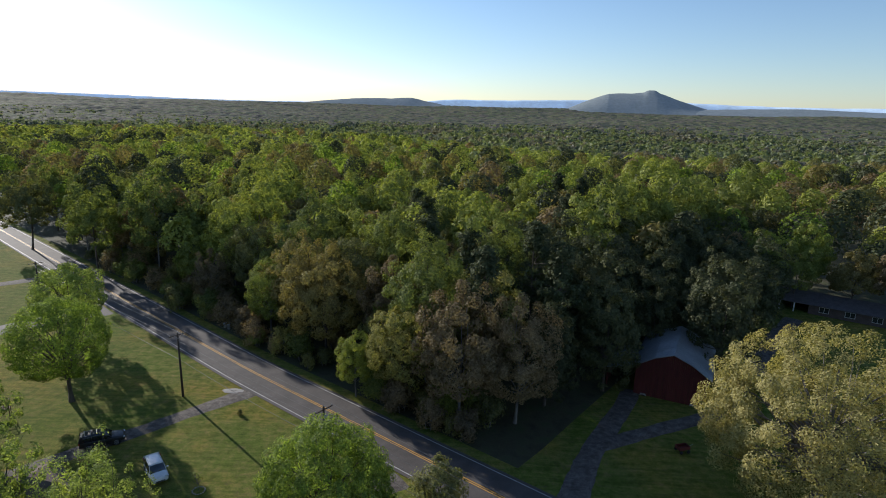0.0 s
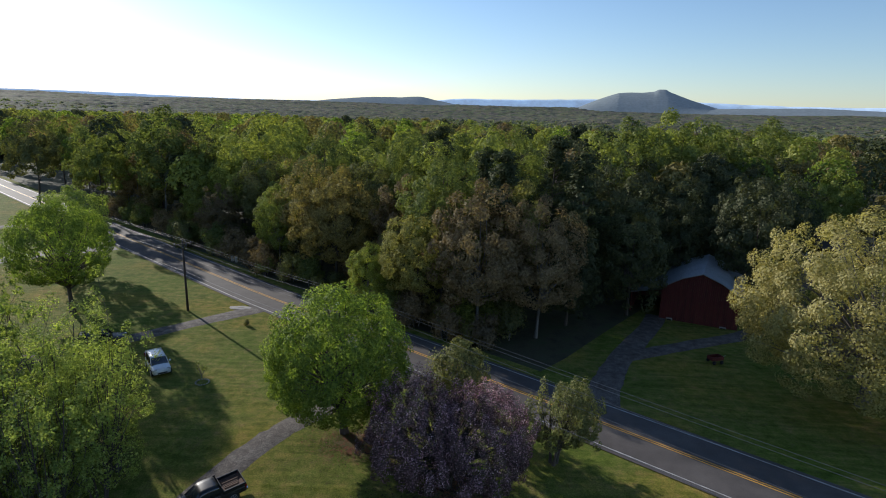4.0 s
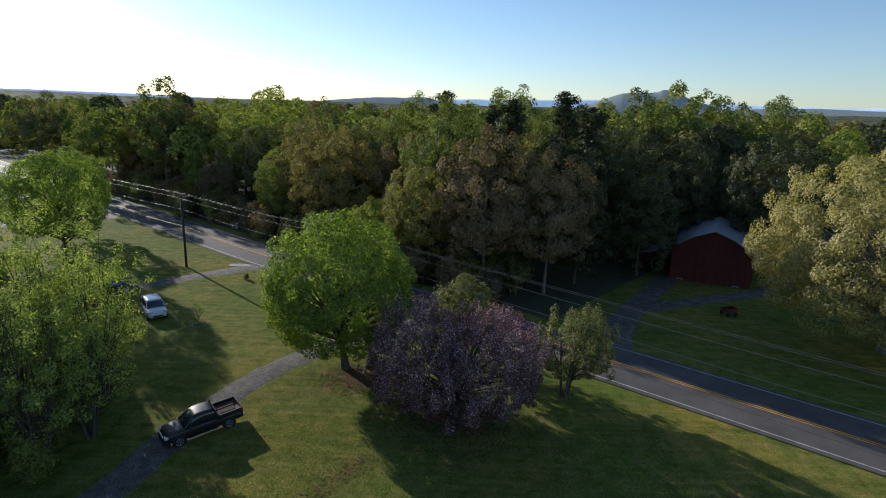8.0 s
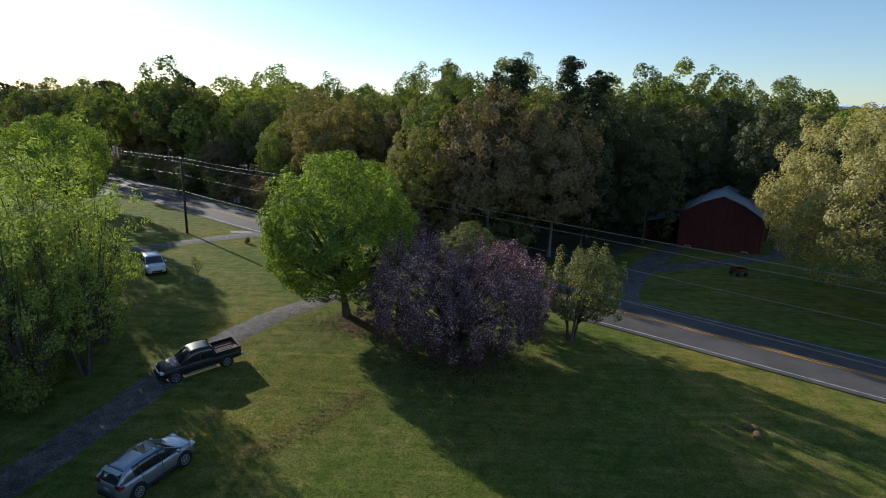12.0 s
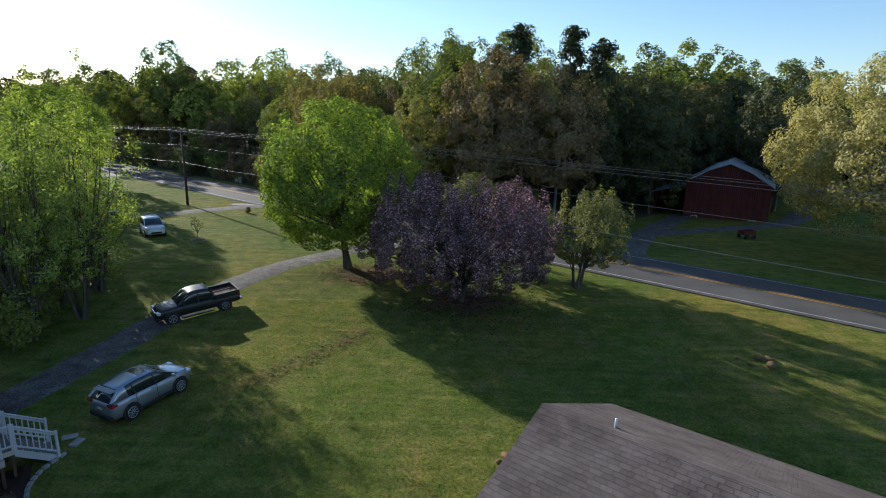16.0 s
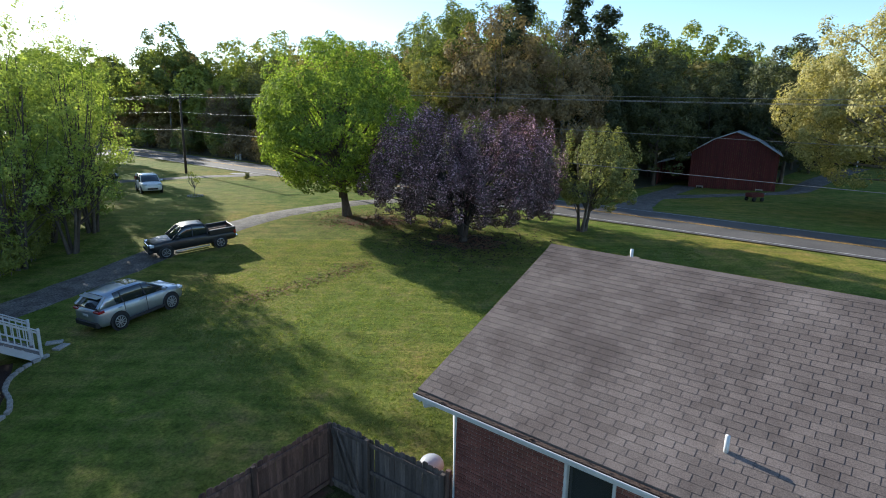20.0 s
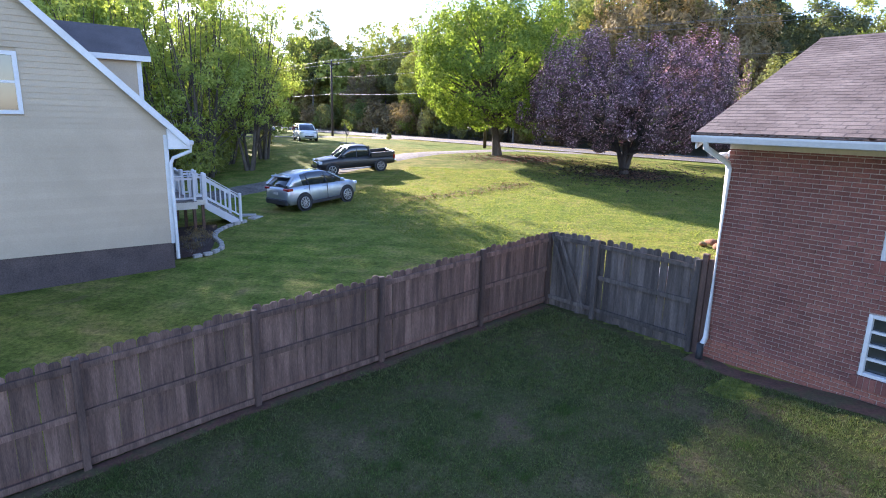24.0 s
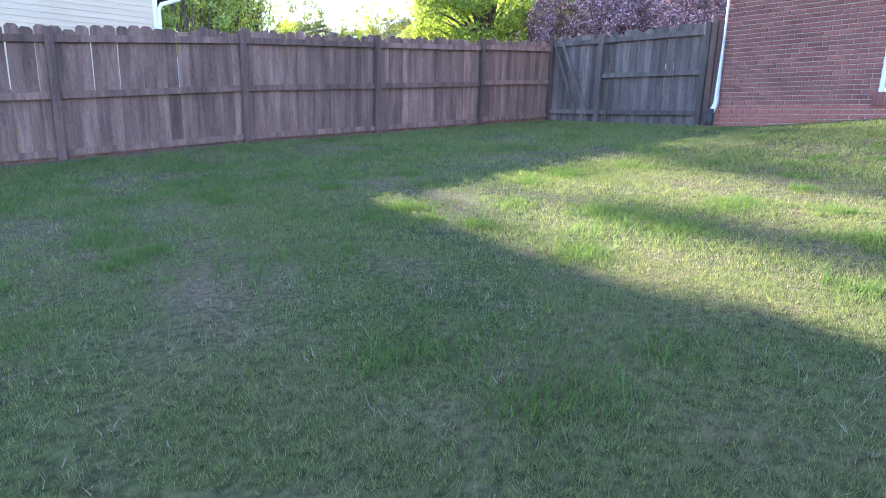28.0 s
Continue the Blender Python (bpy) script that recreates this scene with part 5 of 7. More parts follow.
for x_e, lbl in ((-OV, "dark grey shingle roof slope"), (WD + OV, "dark grey shingle roof slope")):
    z_e = E_Z - PITCH * OV
    y0, y1 = SY * 0.18, SY * (-WL - 0.2)
    v = []
    for y in (y0, y1):
        v += [(x_e, y, z_e), (WD / 2, y, APEX), (WD / 2, y, APEX - 0.2), (x_e, y, z_e - 0.2)]
    mesh_ob("roof", v, [(0, 1, 2, 3), (7, 6, 5, 4), (0, 4, 5, 1), (1, 5, 6, 2), (2, 6, 7, 3), (3, 7, 4, 0)], M["shingle_dark"], white, lbl)
    v = []
    for x, z in ((x_e, z_e + 0.01), (WD / 2, APEX + 0.01)):
        v += [(x, SY * 0.2, z), (x, SY * 0.155, z), (x, SY * 0.155, z - 0.24), (x, SY * 0.2, z - 0.24)]
    mesh_ob("rake_board", v, [(0, 1, 2, 3), (4, 7, 6, 5), (0, 4, 5, 1), (1, 5, 6, 2), (2, 6, 7, 3), (3, 7, 4, 0)], M["trim_white"], white)
wbox("gutter", -OV - 0.13, -OV, -WL, 0.16, E_Z - PITCH * OV - 0.14, E_Z - PITCH * OV - 0.02, M["trim_white"], white, "white eaves gutter", 0.02)
zr_ = E_Z - PITCH * OV
v = []
for y in (0.15, -0.5):
    v += [(-OV, SY * y, zr_ - 0.02), (-OV, SY * y, zr_ - 0.26), (0.02, SY * y, zr_ - 0.26), (0.02, SY * y, E_Z - 0.22)]
mesh_ob("eave_return", v, [(0, 1, 2, 3), (7, 6, 5, 4), (0, 4, 5, 1), (1, 5, 6, 2), (2, 6, 7, 3), (3, 7, 4, 0)], M["trim_white"], white, "white boxed end of the eave")
tubes_ob("downspout", [([(-OV - 0.06, SY * 0.05, E_Z - PITCH * OV - 0.12), (-OV - 0.04, SY * 0.05, 3.5), (-0.1, SY * 0.06, 3.3), (-0.03, SY * 0.07, 3.15), (-0.03, SY * 0.07, 0.32)], [0.055] * 5)], M["trim_white"], white, "white downspout at the corner", 8)
dormer = wbox("dormer", 0.35, 3.2, -3.2, -1.0, 4.4, 6.2, M["siding"], white, "cream dormer on the roof slope")
v = []
for x in (0.1, 3.6):
    v += [(x, SY * -0.8, 6.16), (x, SY * -2.1, 7.05), (x, SY * -3.4, 6.16), (x, SY * -2.1, 6.9), (x, SY * -0.86, 6.04), (x, SY * -3.34, 6.04)]
mesh_ob("dormer_roof", v, [(0, 1, 7, 6), (1, 2, 8, 7), (0, 4, 3, 1), (1, 3, 5, 2), (6, 7, 9, 10), (7, 8, 11, 9), (4, 10, 9, 3), (3, 9, 11, 5), (0, 6, 10, 4), (2, 5, 11, 8)], M["shingle_dark"], dormer)
wbox("fascia", 0.1, 3.0, -0.84, -0.79, 6.0, 6.15, M["trim_white"], dormer)
wbox("corner_board", 0.33, 0.45, -1.12, -0.985, 4.4, 6.1, M["trim_white"], dormer)

# its front deck with stairs; local frame: x outward from the front wall, y along it away from the corner
HD = frame_of(-14.9, 13.75, 0.0, 0.61, 0.79)
deck = thing("front_deck", HD, "white wooden porch deck with balustrade and stairs", "deck")
DZ = 1.4
for k in range(12):
    box("deck_board", (0.05 + 0.14 * k, 4.25, DZ - 0.04), (0.18 + 0.14 * k, 7.25, DZ), M["deck_grey"], deck)
for k in range(3):
    box("deck_board", (1.735 + 0.14 * k, 4.8, DZ - 0.04), (1.865 + 0.14 * k, 6.3, DZ), M["deck_grey"], deck)
for lo, hi in (((1.7, 4.25, DZ - 0.3), (1.73, 7.25, DZ - 0.045)), ((0.05, 4.22, DZ - 0.3), (1.73, 4.248, DZ - 0.045)), ((0.05, 7.252, DZ - 0.3), (1.73, 7.28, DZ - 0.045)),
               ((1.733, 4.77, DZ - 0.24), (2.16, 4.798, DZ - 0.045)), ((1.733, 6.302, DZ - 0.24), (2.16, 6.33, DZ - 0.045))):
    box("rim_joist", lo, hi, M["trim_beige"], deck)
for x, y in ((1.58, 4.3), (1.58, 5.7), (1.58, 7.1), (2.02, 4.82), (2.02, 6.18), (0.1, 4.3)):
    box("deck_post", (x, y, -0.3), (x + 0.1, y + 0.1, DZ - 0.045), M["wood_brown"], deck)


def balustrade(parent, a, b, za, zb, h=0.92):
    a, b = Vector(a), Vector(b)
    d = b - a
    n = max(int(d.length / 0.17), 2)
    side = Vector((-d.y, d.x)).normalized()
    for o, w, th in ((h, 0.07, 0.03), (h - 0.1, 0.02, 0.08), (0.1, 0.02, 0.07)):
        v = []
        for p, z in ((a, za), (b, zb)):
            for sg, zz in ((-1, -th / 2), (1, -th / 2), (1, th / 2), (-1, th / 2)):
                v.append((p.x + side.x * w * sg, p.y + side.y * w * sg, z + o + zz))
        mesh_ob("rail", v, [(3, 2, 1, 0), (4, 5, 6, 7), (0, 1, 5, 4), (1, 2, 6, 5), (2, 3, 7, 6), (3, 0, 4, 7)], M["trim_white"], parent)
    for k in range(1, n):
        f = k / n
        x, y, z = a.x + d.x * f, a.y + d.y * f, za + (zb - za) * f
        box("baluster", (x - 0.018, y - 0.018, z + 0.12), (x + 0.018, y + 0.018, z + h - 0.04), M["trim_white"], parent)
    for p, z in ((a, za), (b, zb)):
        pp = box("newel_post", (p.x - 0.05, p.y - 0.05, z - 0.15), (p.x + 0.05, p.y + 0.05, z + h + 0.08), M["trim_white"], parent, bevel=0.012)


balustrade(deck, (0.12, 4.3), (1.66, 4.3), DZ, DZ)
balustrade(deck, (1.7, 4.84), (2.12, 4.84), DZ, DZ)
balustrade(deck, (1.66, 4.42), (1.66, 4.8), DZ, DZ)
balustrade(deck, (1.66, 6.36), (1.66, 7.2), DZ, DZ)
balustrade(deck, (1.7, 6.26), (2.12, 6.26), DZ, DZ)
balustrade(deck, (0.12, 7.2), (1.58, 7.2), DZ, DZ)
SZ = 0.52
balustrade(deck, (2.2, 4.86), (3.5, 4.86), DZ - 0.05, SZ)
balustrade(deck, (2.2, 6.24), (3.5, 6.24), DZ - 0.05, SZ)
for k in range(5):
    x = 2.16 + 0.27 * k
    z = DZ - 0.187 * (k + 1)
    box("tread", (x, 4.94, z - 0.04), (x + 0.3, 6.16, z), M["deck_grey"], deck, "dull grey-brown tread")
    box("riser", (x, 4.94, z + 0.002), (x + 0.02, 6.16, z + 0.144), M["trim_white"], deck)
for y in (4.9, 6.17):
    v = []
    for yy in (y, y + 0.035):
        v += [(2.16, yy, DZ - 0.1), (3.5, yy, SZ - 0.1), (3.5, yy, SZ - 0.42), (2.16, yy, DZ - 0.4)]
    mesh_ob("stringer", v, [(0, 1, 2, 3), (7, 6, 5, 4), (0, 4, 5, 1), (1, 5, 6, 2), (2, 6, 7, 3), (3, 7, 4, 0)], M["trim_white"], deck)

# ---------------------------------------------------------------- the barn
GB = 0.98
HN = frame_of(27.05, 77.13, GB, 0.9055, -0.4243)         # x along the front, y to the back
barn = thing("barn", HN, "dark red wooden barn with a pale metal gambrel roof", "barn")
BW, BL = 9.92, 12.26
prof = [(-0.35, 4.47), (BW * 0.25, 6.3), (BW * 0.5, 7.28), (BW * 0.75, 6.3), (BW + 0.35, 4.47)]
for (xa, za), (xb, zb) in zip(prof, prof[1:]):
    v = []
    for y in (-0.4, BL + 0.3):
        v += [(xa, y, za), (xb, y, zb), (xb, y, zb - 0.1), (xa, y, za - 0.1)]
    sheet = mesh_ob("roof_sheet", v, [(0, 1, 2, 3), (7, 6, 5, 4), (0, 4, 5, 1), (1, 5, 6, 2), (2, 6, 7, 3), (3, 7, 4, 0)], M["barn_roof"], barn, "pale galvanised roof sheet")
    nr = int((BL + 0.7) / 0.75)
    for k in range(nr + 1):
        y = -0.4 + (BL + 0.7) * k / nr
        tubes_ob("roof_rib", [([(xa, y, za + 0.01), (xb, y, zb + 0.01)], [0.025, 0.025])], M["barn_roof"], sheet, "", 4)


def roof_at(x):
    return float(np.interp(x, [p[0] for p in prof], [p[1] for p in prof])) - 0.1


nb = 42
for k in range(nb):
    xa, xb = BW * k / nb + 0.006, BW * (k + 1) / nb - 0.006
    za, zb = roof_at(xa), roof_at(xb)
    off = 0.0 if k % 2 else 0.012
    v = [(xa, off, 0), (xb, off, 0), (xb, off, zb), (xa, off, za), (xa, 0.06, 0), (xb, 0.06, 0), (xb, 0.06, zb), (xa, 0.06, za)]
    mesh_ob("board", v, [(0, 1, 2, 3), (7, 6, 5, 4), (0, 4, 5, 1), (3, 2, 6, 7), (0, 3, 7, 4), (1, 5, 6, 2)], M["barn_red"], barn)
box("side_wall", (0, 0.06, 0), (0.12, BL, 4.6), M["barn_red"], barn)
box("side_wall", (BW - 0.12, 0.06, 0), (BW, BL, 4.6), M["barn_red"], barn)
v = []
for y in (BL - 0.12, BL):
    v += [(0.12, y, 0), (BW - 0.12, y, 0), (BW - 0.12, y, 4.6), (BW * 0.75, y, 6.15), (BW * 0.5, y, 7.12), (BW * 0.25, y, 6.15), (0.12, y, 4.6)]
mesh_ob("back_wall", v, [tuple(range(7)), tuple(range(13, 6, -1))] + [(i, (i + 1) % 7, (i + 1) % 7 + 7, i + 7) for i in range(7)], M["barn_red"], barn)
box("foundation_block", (1.0, -0.25, -0.15), (1.8, -0.02, 0.3), M["concrete"], barn, "pale concrete block at the barn's foot", 0.02)
box("foundation_block", (7.8, -0.25, -0.15), (8.6, -0.02, 0.3), M["concrete"], barn, "pale concrete block at the barn's foot", 0.02)
# dark slabs on the block faces draw the shaded vent holes
for x in (1.0, 7.8):
    box("vent_opening", (x + 0.1, -0.265, 0.02), (x + 0.7, -0.25, 0.18), M["inside_shade"], barn)
lean = thing("lean_to", frame_of(27.05, 77.13, GB, 0.9055, -0.4243), "dark open lean-to shed beside the barn", "shed")
mesh_ob("roof", [(-4.2, 0.6, 3.0), (-0.02, 0.6, 4.15), (-0.02, 9.5, 4.15), (-4.2, 9.5, 3.0), (-4.2, 0.6, 2.9), (-0.02, 0.6, 4.05), (-0.02, 9.5, 4.05), (-4.2, 9.5, 2.9)], [(0, 1, 2, 3), (7, 6, 5, 4), (0, 4, 5, 1), (1, 5, 6, 2), (2, 6, 7, 3), (3, 7, 4, 0)], M["barn_roof"], lean)
for y in (0.7, 3.6, 6.5, 9.3):
    box("post", (-4.1, y, -0.2), (-3.96, y + 0.14, 2.93), M["barn_red"], lean)
box("back_wall", (-4.1, 9.44, 0), (0, 9.5, 2.95), M["barn_red"], lean)
box("side_wall", (-4.18, 0.84, 0), (-4.12, 9.3, 2.8), M["barn_red"], lean)

# the ranch house beyond
HR = frame_of(70.5, 118.5, 1.0, 0.82, -0.57)
ranch = thing("ranch_house", HR, "long low ranch house with a dark roof and carport", "house")
box("wall", (5.5, 0, 0), (22, 8, 2.5), M["foundation"], ranch)
box("wall", (-6.5, 2, 0), (0, 8, 2.5), M["foundation"], ranch)
for y0, y1, z0, z1 in ((-0.8, 4.0, 2.5, 4.1), (8.8, 4.0, 2.5, 4.1)):
    v = []
    for x in (-7, 22.5):
        v += [(x, y0, z0), (x, y1, z1), (x, y1, z1 - 0.15), (x, y0, z0 - 0.15)]
    mesh_ob("roof", v, [(0, 1, 2, 3), (7, 6, 5, 4), (0, 4, 5, 1), (1, 5, 6, 2), (2, 6, 7, 3), (3, 7, 4, 0)], M["shingle_dark"], ranch)
for x in (0.1, 2.8):
    box("carport_post", (x, -0.5, 0), (x + 0.25, -0.25, 2.4), M["trim_white"], ranch)
# the carport's inner shade is painted onto its back wall
box("back_wall", (0, 7.6, 0), (5.5, 8, 2.5), M["inside_shade"], ranch)
for x in (7.5, 12.0, 16.5):
    w = box("window", (x, -0.03, 1.0), (x + 1.6, 0.0, 2.1), M["window_glass"], ranch)
    for lo, hi in (((x - 0.08, -0.05, 0.92), (x, 0.0, 2.18)), ((x + 1.6, -0.05, 0.92), (x + 1.68, 0, 2.18)), ((x, -0.05, 2.1), (x + 1.6, 0, 2.18)), ((x, -0.05, 0.92), (x + 1.6, 0, 1.0)), ((x + 0.77, -0.05, 1.0), (x + 0.83, 0, 2.1))):
        box("frame", lo, hi, M["trim_white"], w)

# ---------------------------------------------------------------- the yard fence
def picket_mesh(h, w=0.15, t=0.018, ear=0.035):
    v = []
    for y in (0.0, t):
        v += [(-w / 2, y, -0.16), (w / 2, y, -0.16), (w / 2, y, h - ear), (w / 2 - ear, y, h), (-w / 2 + ear, y, h), (-w / 2, y, h - ear)]
    me = bpy.data.meshes.new("picket")
    me.from_pydata(v, [], [(0, 1, 2, 3, 4, 5), (11, 10, 9, 8, 7, 6)] + [(i, i + 6, (i + 1) % 6 + 6, (i + 1) % 6) for i in range(6)])
    return me


def splashed(m):
    """Red clay splashed up the foot of the boards."""
    t = m.node_tree
    p = t.nodes["Principled BSDF"]
    base = p.inputs["Base Color"].links[0].from_socket
    sep = t.nodes.new("ShaderNodeSeparateXYZ")
    t.links.new(coords(t), sep.inputs[0])
    z = math_n(t, 'ADD', sep.outputs[2], math_n(t, 'MULTIPLY', noise_tex(t, 6.0, 4.0, 0.6, coords(t, world_space=True)), -0.35))
    k = ramp(t, z, [(1, 1, 1), (0, 0, 0)], [0.0, 0.2])
    t.links.new(mixc(t, math_n(t, 'MULTIPLY', k, 0.45), base, (0.17, 0.075, 0.05)), p.inputs["Base Color"])
    return m


FD = Vector((0.601, 0.799))
CORNER = Vector((-3.84, 13.0))
fence = thing("wooden_fence", Matrix.Identity(4), "weathered brown wooden privacy fence with dog-ear pickets", "fence")
gate_fence = thing("side_fence", Matrix.Identity(4), "grey weathered fence panel between gate and house", "fence")
gate = thing("fence_gate", Matrix.Identity(4), "grey wooden gate with two slanting braces", "gate")
M["fence_picket"] = splashed(M["fence_wood"].copy())
PM = {}
for mk in ("fence_wood", "fence_grey"):
    for i, h in enumerate((1.80, 1.83, 1.86)):
        PM[mk, i] = picket_mesh(h)
        PM[mk, i].materials.append(M["fence_picket"] if mk == "fence_wood" else M[mk])
rf = random.Random(12)


def fence_run(parent, a, b, mk, posts=(True, True), brace=False, face=1, rails=(0.24, 0.98, 1.68), lift=0.0):
    """One bay from a to b; the rails stand on the yard side."""
    a, b = Vector(a), Vector(b)
    d = b - a
    L = d.length
    ang = math.atan2(d.y, d.x)
    za, zb = height(a.x, a.y), height(b.x, b.y)
    n = int(L / 0.148)
    for k in range(n):
        f = (k + 0.5) / n
        p = a + d * f
        ob = new("picket", PM[mk, rf.randrange(3)])
        ob.parent = parent
        ob.matrix_world = Matrix.Translation((p.x, p.y, za + (zb - za) * f + lift + rf.uniform(-0.015, 0.015))) @ Matrix.Rotation(ang, 4, 'Z') @ Matrix.Translation((0, face * (0.02 + rf.choice((0.0, 0.005, 0.01))), 0)) @ Matrix.Rotation(rf.gauss(0, 0.003), 4, 'Y') @ Matrix.Diagonal((L / n / 0.15 * ((0.935 if mk == "fence_grey" else 0.955) if rf.random() < (0.5 if mk == "fence_grey" else 0.3) else 0.985), 1, 1, 1))
    nrm = Vector((-d.y, d.x)).normalized() * -face
    for r in rails:
        v = []
        for p, z in ((a, za), (b, zb)):
            for o, zz in ((0.0, r - 0.045), (0.04, r - 0.045), (0.04, r + 0.045), (0.0, r + 0.045)):
                q = p + nrm * (o + 0.002)
                v.append((q.x, q.y, z + lift + zz))
        mesh_ob("rail", v, [(0, 1, 2, 3), (7, 6, 5, 4), (0, 4, 5, 1), (1, 5, 6, 2), (2, 6, 7, 3), (3, 7, 4, 0)], M[mk], parent)
    for b0, b1 in ((0.06, 0.62), (0.24, 0.86)) if brace else ():
        v = []
        for p, z in ((a + d * b0, za + 1.66), (a + d * b1, zb + 0.2)):
            for o, zz in ((0.045, -0.06), (0.08, -0.06), (0.08, 0.06), (0.045, 0.06)):
                q = p + nrm * o
                v.append((q.x, q.y, z + lift + zz))
        mesh_ob("brace", v, [(0, 1, 2, 3), (7, 6, 5, 4), (0, 4, 5, 1), (1, 5, 6, 2), (2, 6, 7, 3), (3, 7, 4, 0)], M[mk], parent)
    for on, p, z in ((posts[0], a, za), (posts[1], b, zb)):
        if on:
            q = p + nrm * 0.05
            m = Matrix.Translation((q.x, q.y, z - 0.3)) @ Matrix.Rotation(ang, 4, 'Z')
            ob = part("post", box_bm(bmesh.new(), (-0.05, -0.05, 0), (0.05, 0.05, 2.13 + lift + rf.uniform(-0.02, 0.03)), 0.008), M["fence_post" if mk == "fence_wood" else mk], parent)
            ob.matrix_world = m


pts = [CORNER - FD * d for d in (0, 2.1, 4.62, 7.02, 9.48, 11.9, 14.3, 16.7, 19.1)]
for k in range(8):
    fence_run(fence, pts[k + 1], pts[k], "fence_wood", (True, k == 0), lift=-0.11 if k else -0.085)
GM, GR = Vector((-2.73, 12.3)), Vector((-0.86, 11.12))
fence_run(gate, CORNER + Vector((0.09, -0.07)), GM - Vector((0.05, -0.04)), "fence_grey", (False, False), True, rails=(0.24, 1.68))
fence_run(gate_fence, GM + Vector((0.02, -0.01)), GR, "fence_grey", (True, True))
for o, hh in ((Vector((0.09, -0.06)), 1.96), (Vector((0.2, -0.09)), 1.86)):
    q = GR + o
    ob = part("post", box_bm(bmesh.new(), (-0.055, -0.05, -0.3), (0.055, 0.05, hh), 0.008), M["fence_wood"], gate_fence, "brown post against the house corner")
    ob.matrix_world = Matrix.Translation((q.x, q.y, height(q.x, q.y))) @ Matrix.Rotation(-0.55, 4, 'Z')
box("hinge", (-0.02, -0.01, 0), (0.02, 0.01, 0.1), M["plastic_black"], gate).matrix_world = Matrix.Translation((CORNER.x + 0.12, CORNER.y - 0.16, height(*CORNER) + 1.7))
pot = thing("covered_urn", Matrix.Translation((-1.25, 12.55, height(-1.25, 12.55))), "white domed kettle grill beside the house wall", "grill")
bm = bmesh.new()
bmesh.ops.create_uvsphere(bm, u_segments=20, v_segments=10, radius=0.3, matrix=Matrix.Translation((0, 0, 0.98)) @ Matrix.Scale(0.8, 4, (0, 0, 1)))
part("lid", bm, M["trim_white"], pot, "white domed lid", True)
cyl("body", (0, 0, 0.55), (0, 0, 0.96), 0.2, M["trim_beige"], pot, r2=0.28, n=18)
for k in range(3):
    a = k * 2.09
    cyl("leg", (math.cos(a) * 0.28, math.sin(a) * 0.28, 0), (math.cos(a) * 0.15, math.sin(a) * 0.15, 0.6), 0.015, M["metal_grey"], pot, n=6)

# ---------------------------------------------------------------- poles and wires
def utility_pole(x, y, h, transformer, ang):
    g = height(x, y)
    p = thing("utility_pole", Matrix.Translation((x, y, g)) @ Matrix.Rotation(ang, 4, 'Z'), "dark wooden utility pole with a crossarm", "utility pole", "poles along the road")
    cyl("pole", (0, 0, -0.5), (0, 0, h), 0.16, M["pole_wood"], p, r2=0.11)
    box("crossarm", (-0.06, -1.15, h - 0.4), (0.06, 1.15, h - 0.28), M["pole_wood"], p, bevel=0.01)
    for yy in (-1.05, 0.0, 1.05):
        z = h - 0.28 if yy else h
        cyl("insulator", (0, yy, z), (0, yy, z + 0.16), 0.045, M["metal_grey"], p, r2=0.03, n=8)
    for yy in (-0.55, 0.55):
        tubes_ob("arm_brace", [([(0.07, yy, h - 0.3), (0.1, 0, h - 0.85)], [0.015, 0.015])], M["metal_grey"], p, "", 4)
    if transformer:
        t = cyl("transformer", (0.32, 0, h - 1.7), (0.32, 0, h - 0.9), 0.2, M["metal_grey"], p, "grey pole transformer can")
        cyl("bushing", (0.32, 0, h - 0.9), (0.32, 0, h - 0.72), 0.04, M["trim_white"], t, n=8)
    return p


PA = math.atan2(RD.y, RD.x)
P1 = Vector((-36.5, 68.7))
poles = [P1 - RD * 52, P1, Vector((-12.9, 51.2)), Vector((42.5, 10.6))]
tops = []
for i, p in enumerate(poles):
    hh = 9.3
    utility_pole(p.x, p.y, hh, i == 2, PA)
    tops.append((p, height(p.x, p.y) + hh))


def wire(a, b, sag, r, name="power_cable", label="overhead power cable between poles"):
    pts = []
    for k in range(17):
        f = k / 16
        pts.append((a[0] + (b[0] - a[0]) * f, a[1] + (b[1] - a[1]) * f, a[2] + (b[2] - a[2]) * f - 4 * sag * f * (1 - f)))
    return tagged(tubes_ob(name, [(pts, [r] * 17)], M["cable"], None, "", 5), label, "cable", "cables along the road", "")


for (p, zp), (q, zq) in zip(tops, tops[1:]):
    for o, dz, sag, r in ((-1.05, -0.1, 0.25, 0.011), (1.05, -0.1, 0.25, 0.011), (0.0, 0.15, 0.25, 0.011), (0.12, -1.9, 0.3, 0.011), (0.14, -4.0, 0.3, 0.02)):
        a, b = p + RN * o, q + RN * o
        wire((a.x, a.y, zp + dz), (b.x, b.y, zq + dz), sag, r)

# ---------------------------------------------------------------- vehicles
def loft(name, rings, material, parent=None, label="", cap=True):
    n = len(rings[0])
    v = [p for r in rings for p in r]
    f = []
    for i in range(len(rings) - 1):
        for k in range(n):
            a, b = i * n + k, i * n + (k + 1) % n
            f.append((a, b, b + n, a + n))
    if cap:
        f += [tuple(range(n - 1, -1, -1)), tuple(range((len(rings) - 1) * n, len(rings) * n))]
    return mesh_ob(name, v, f, material, parent, label, True)


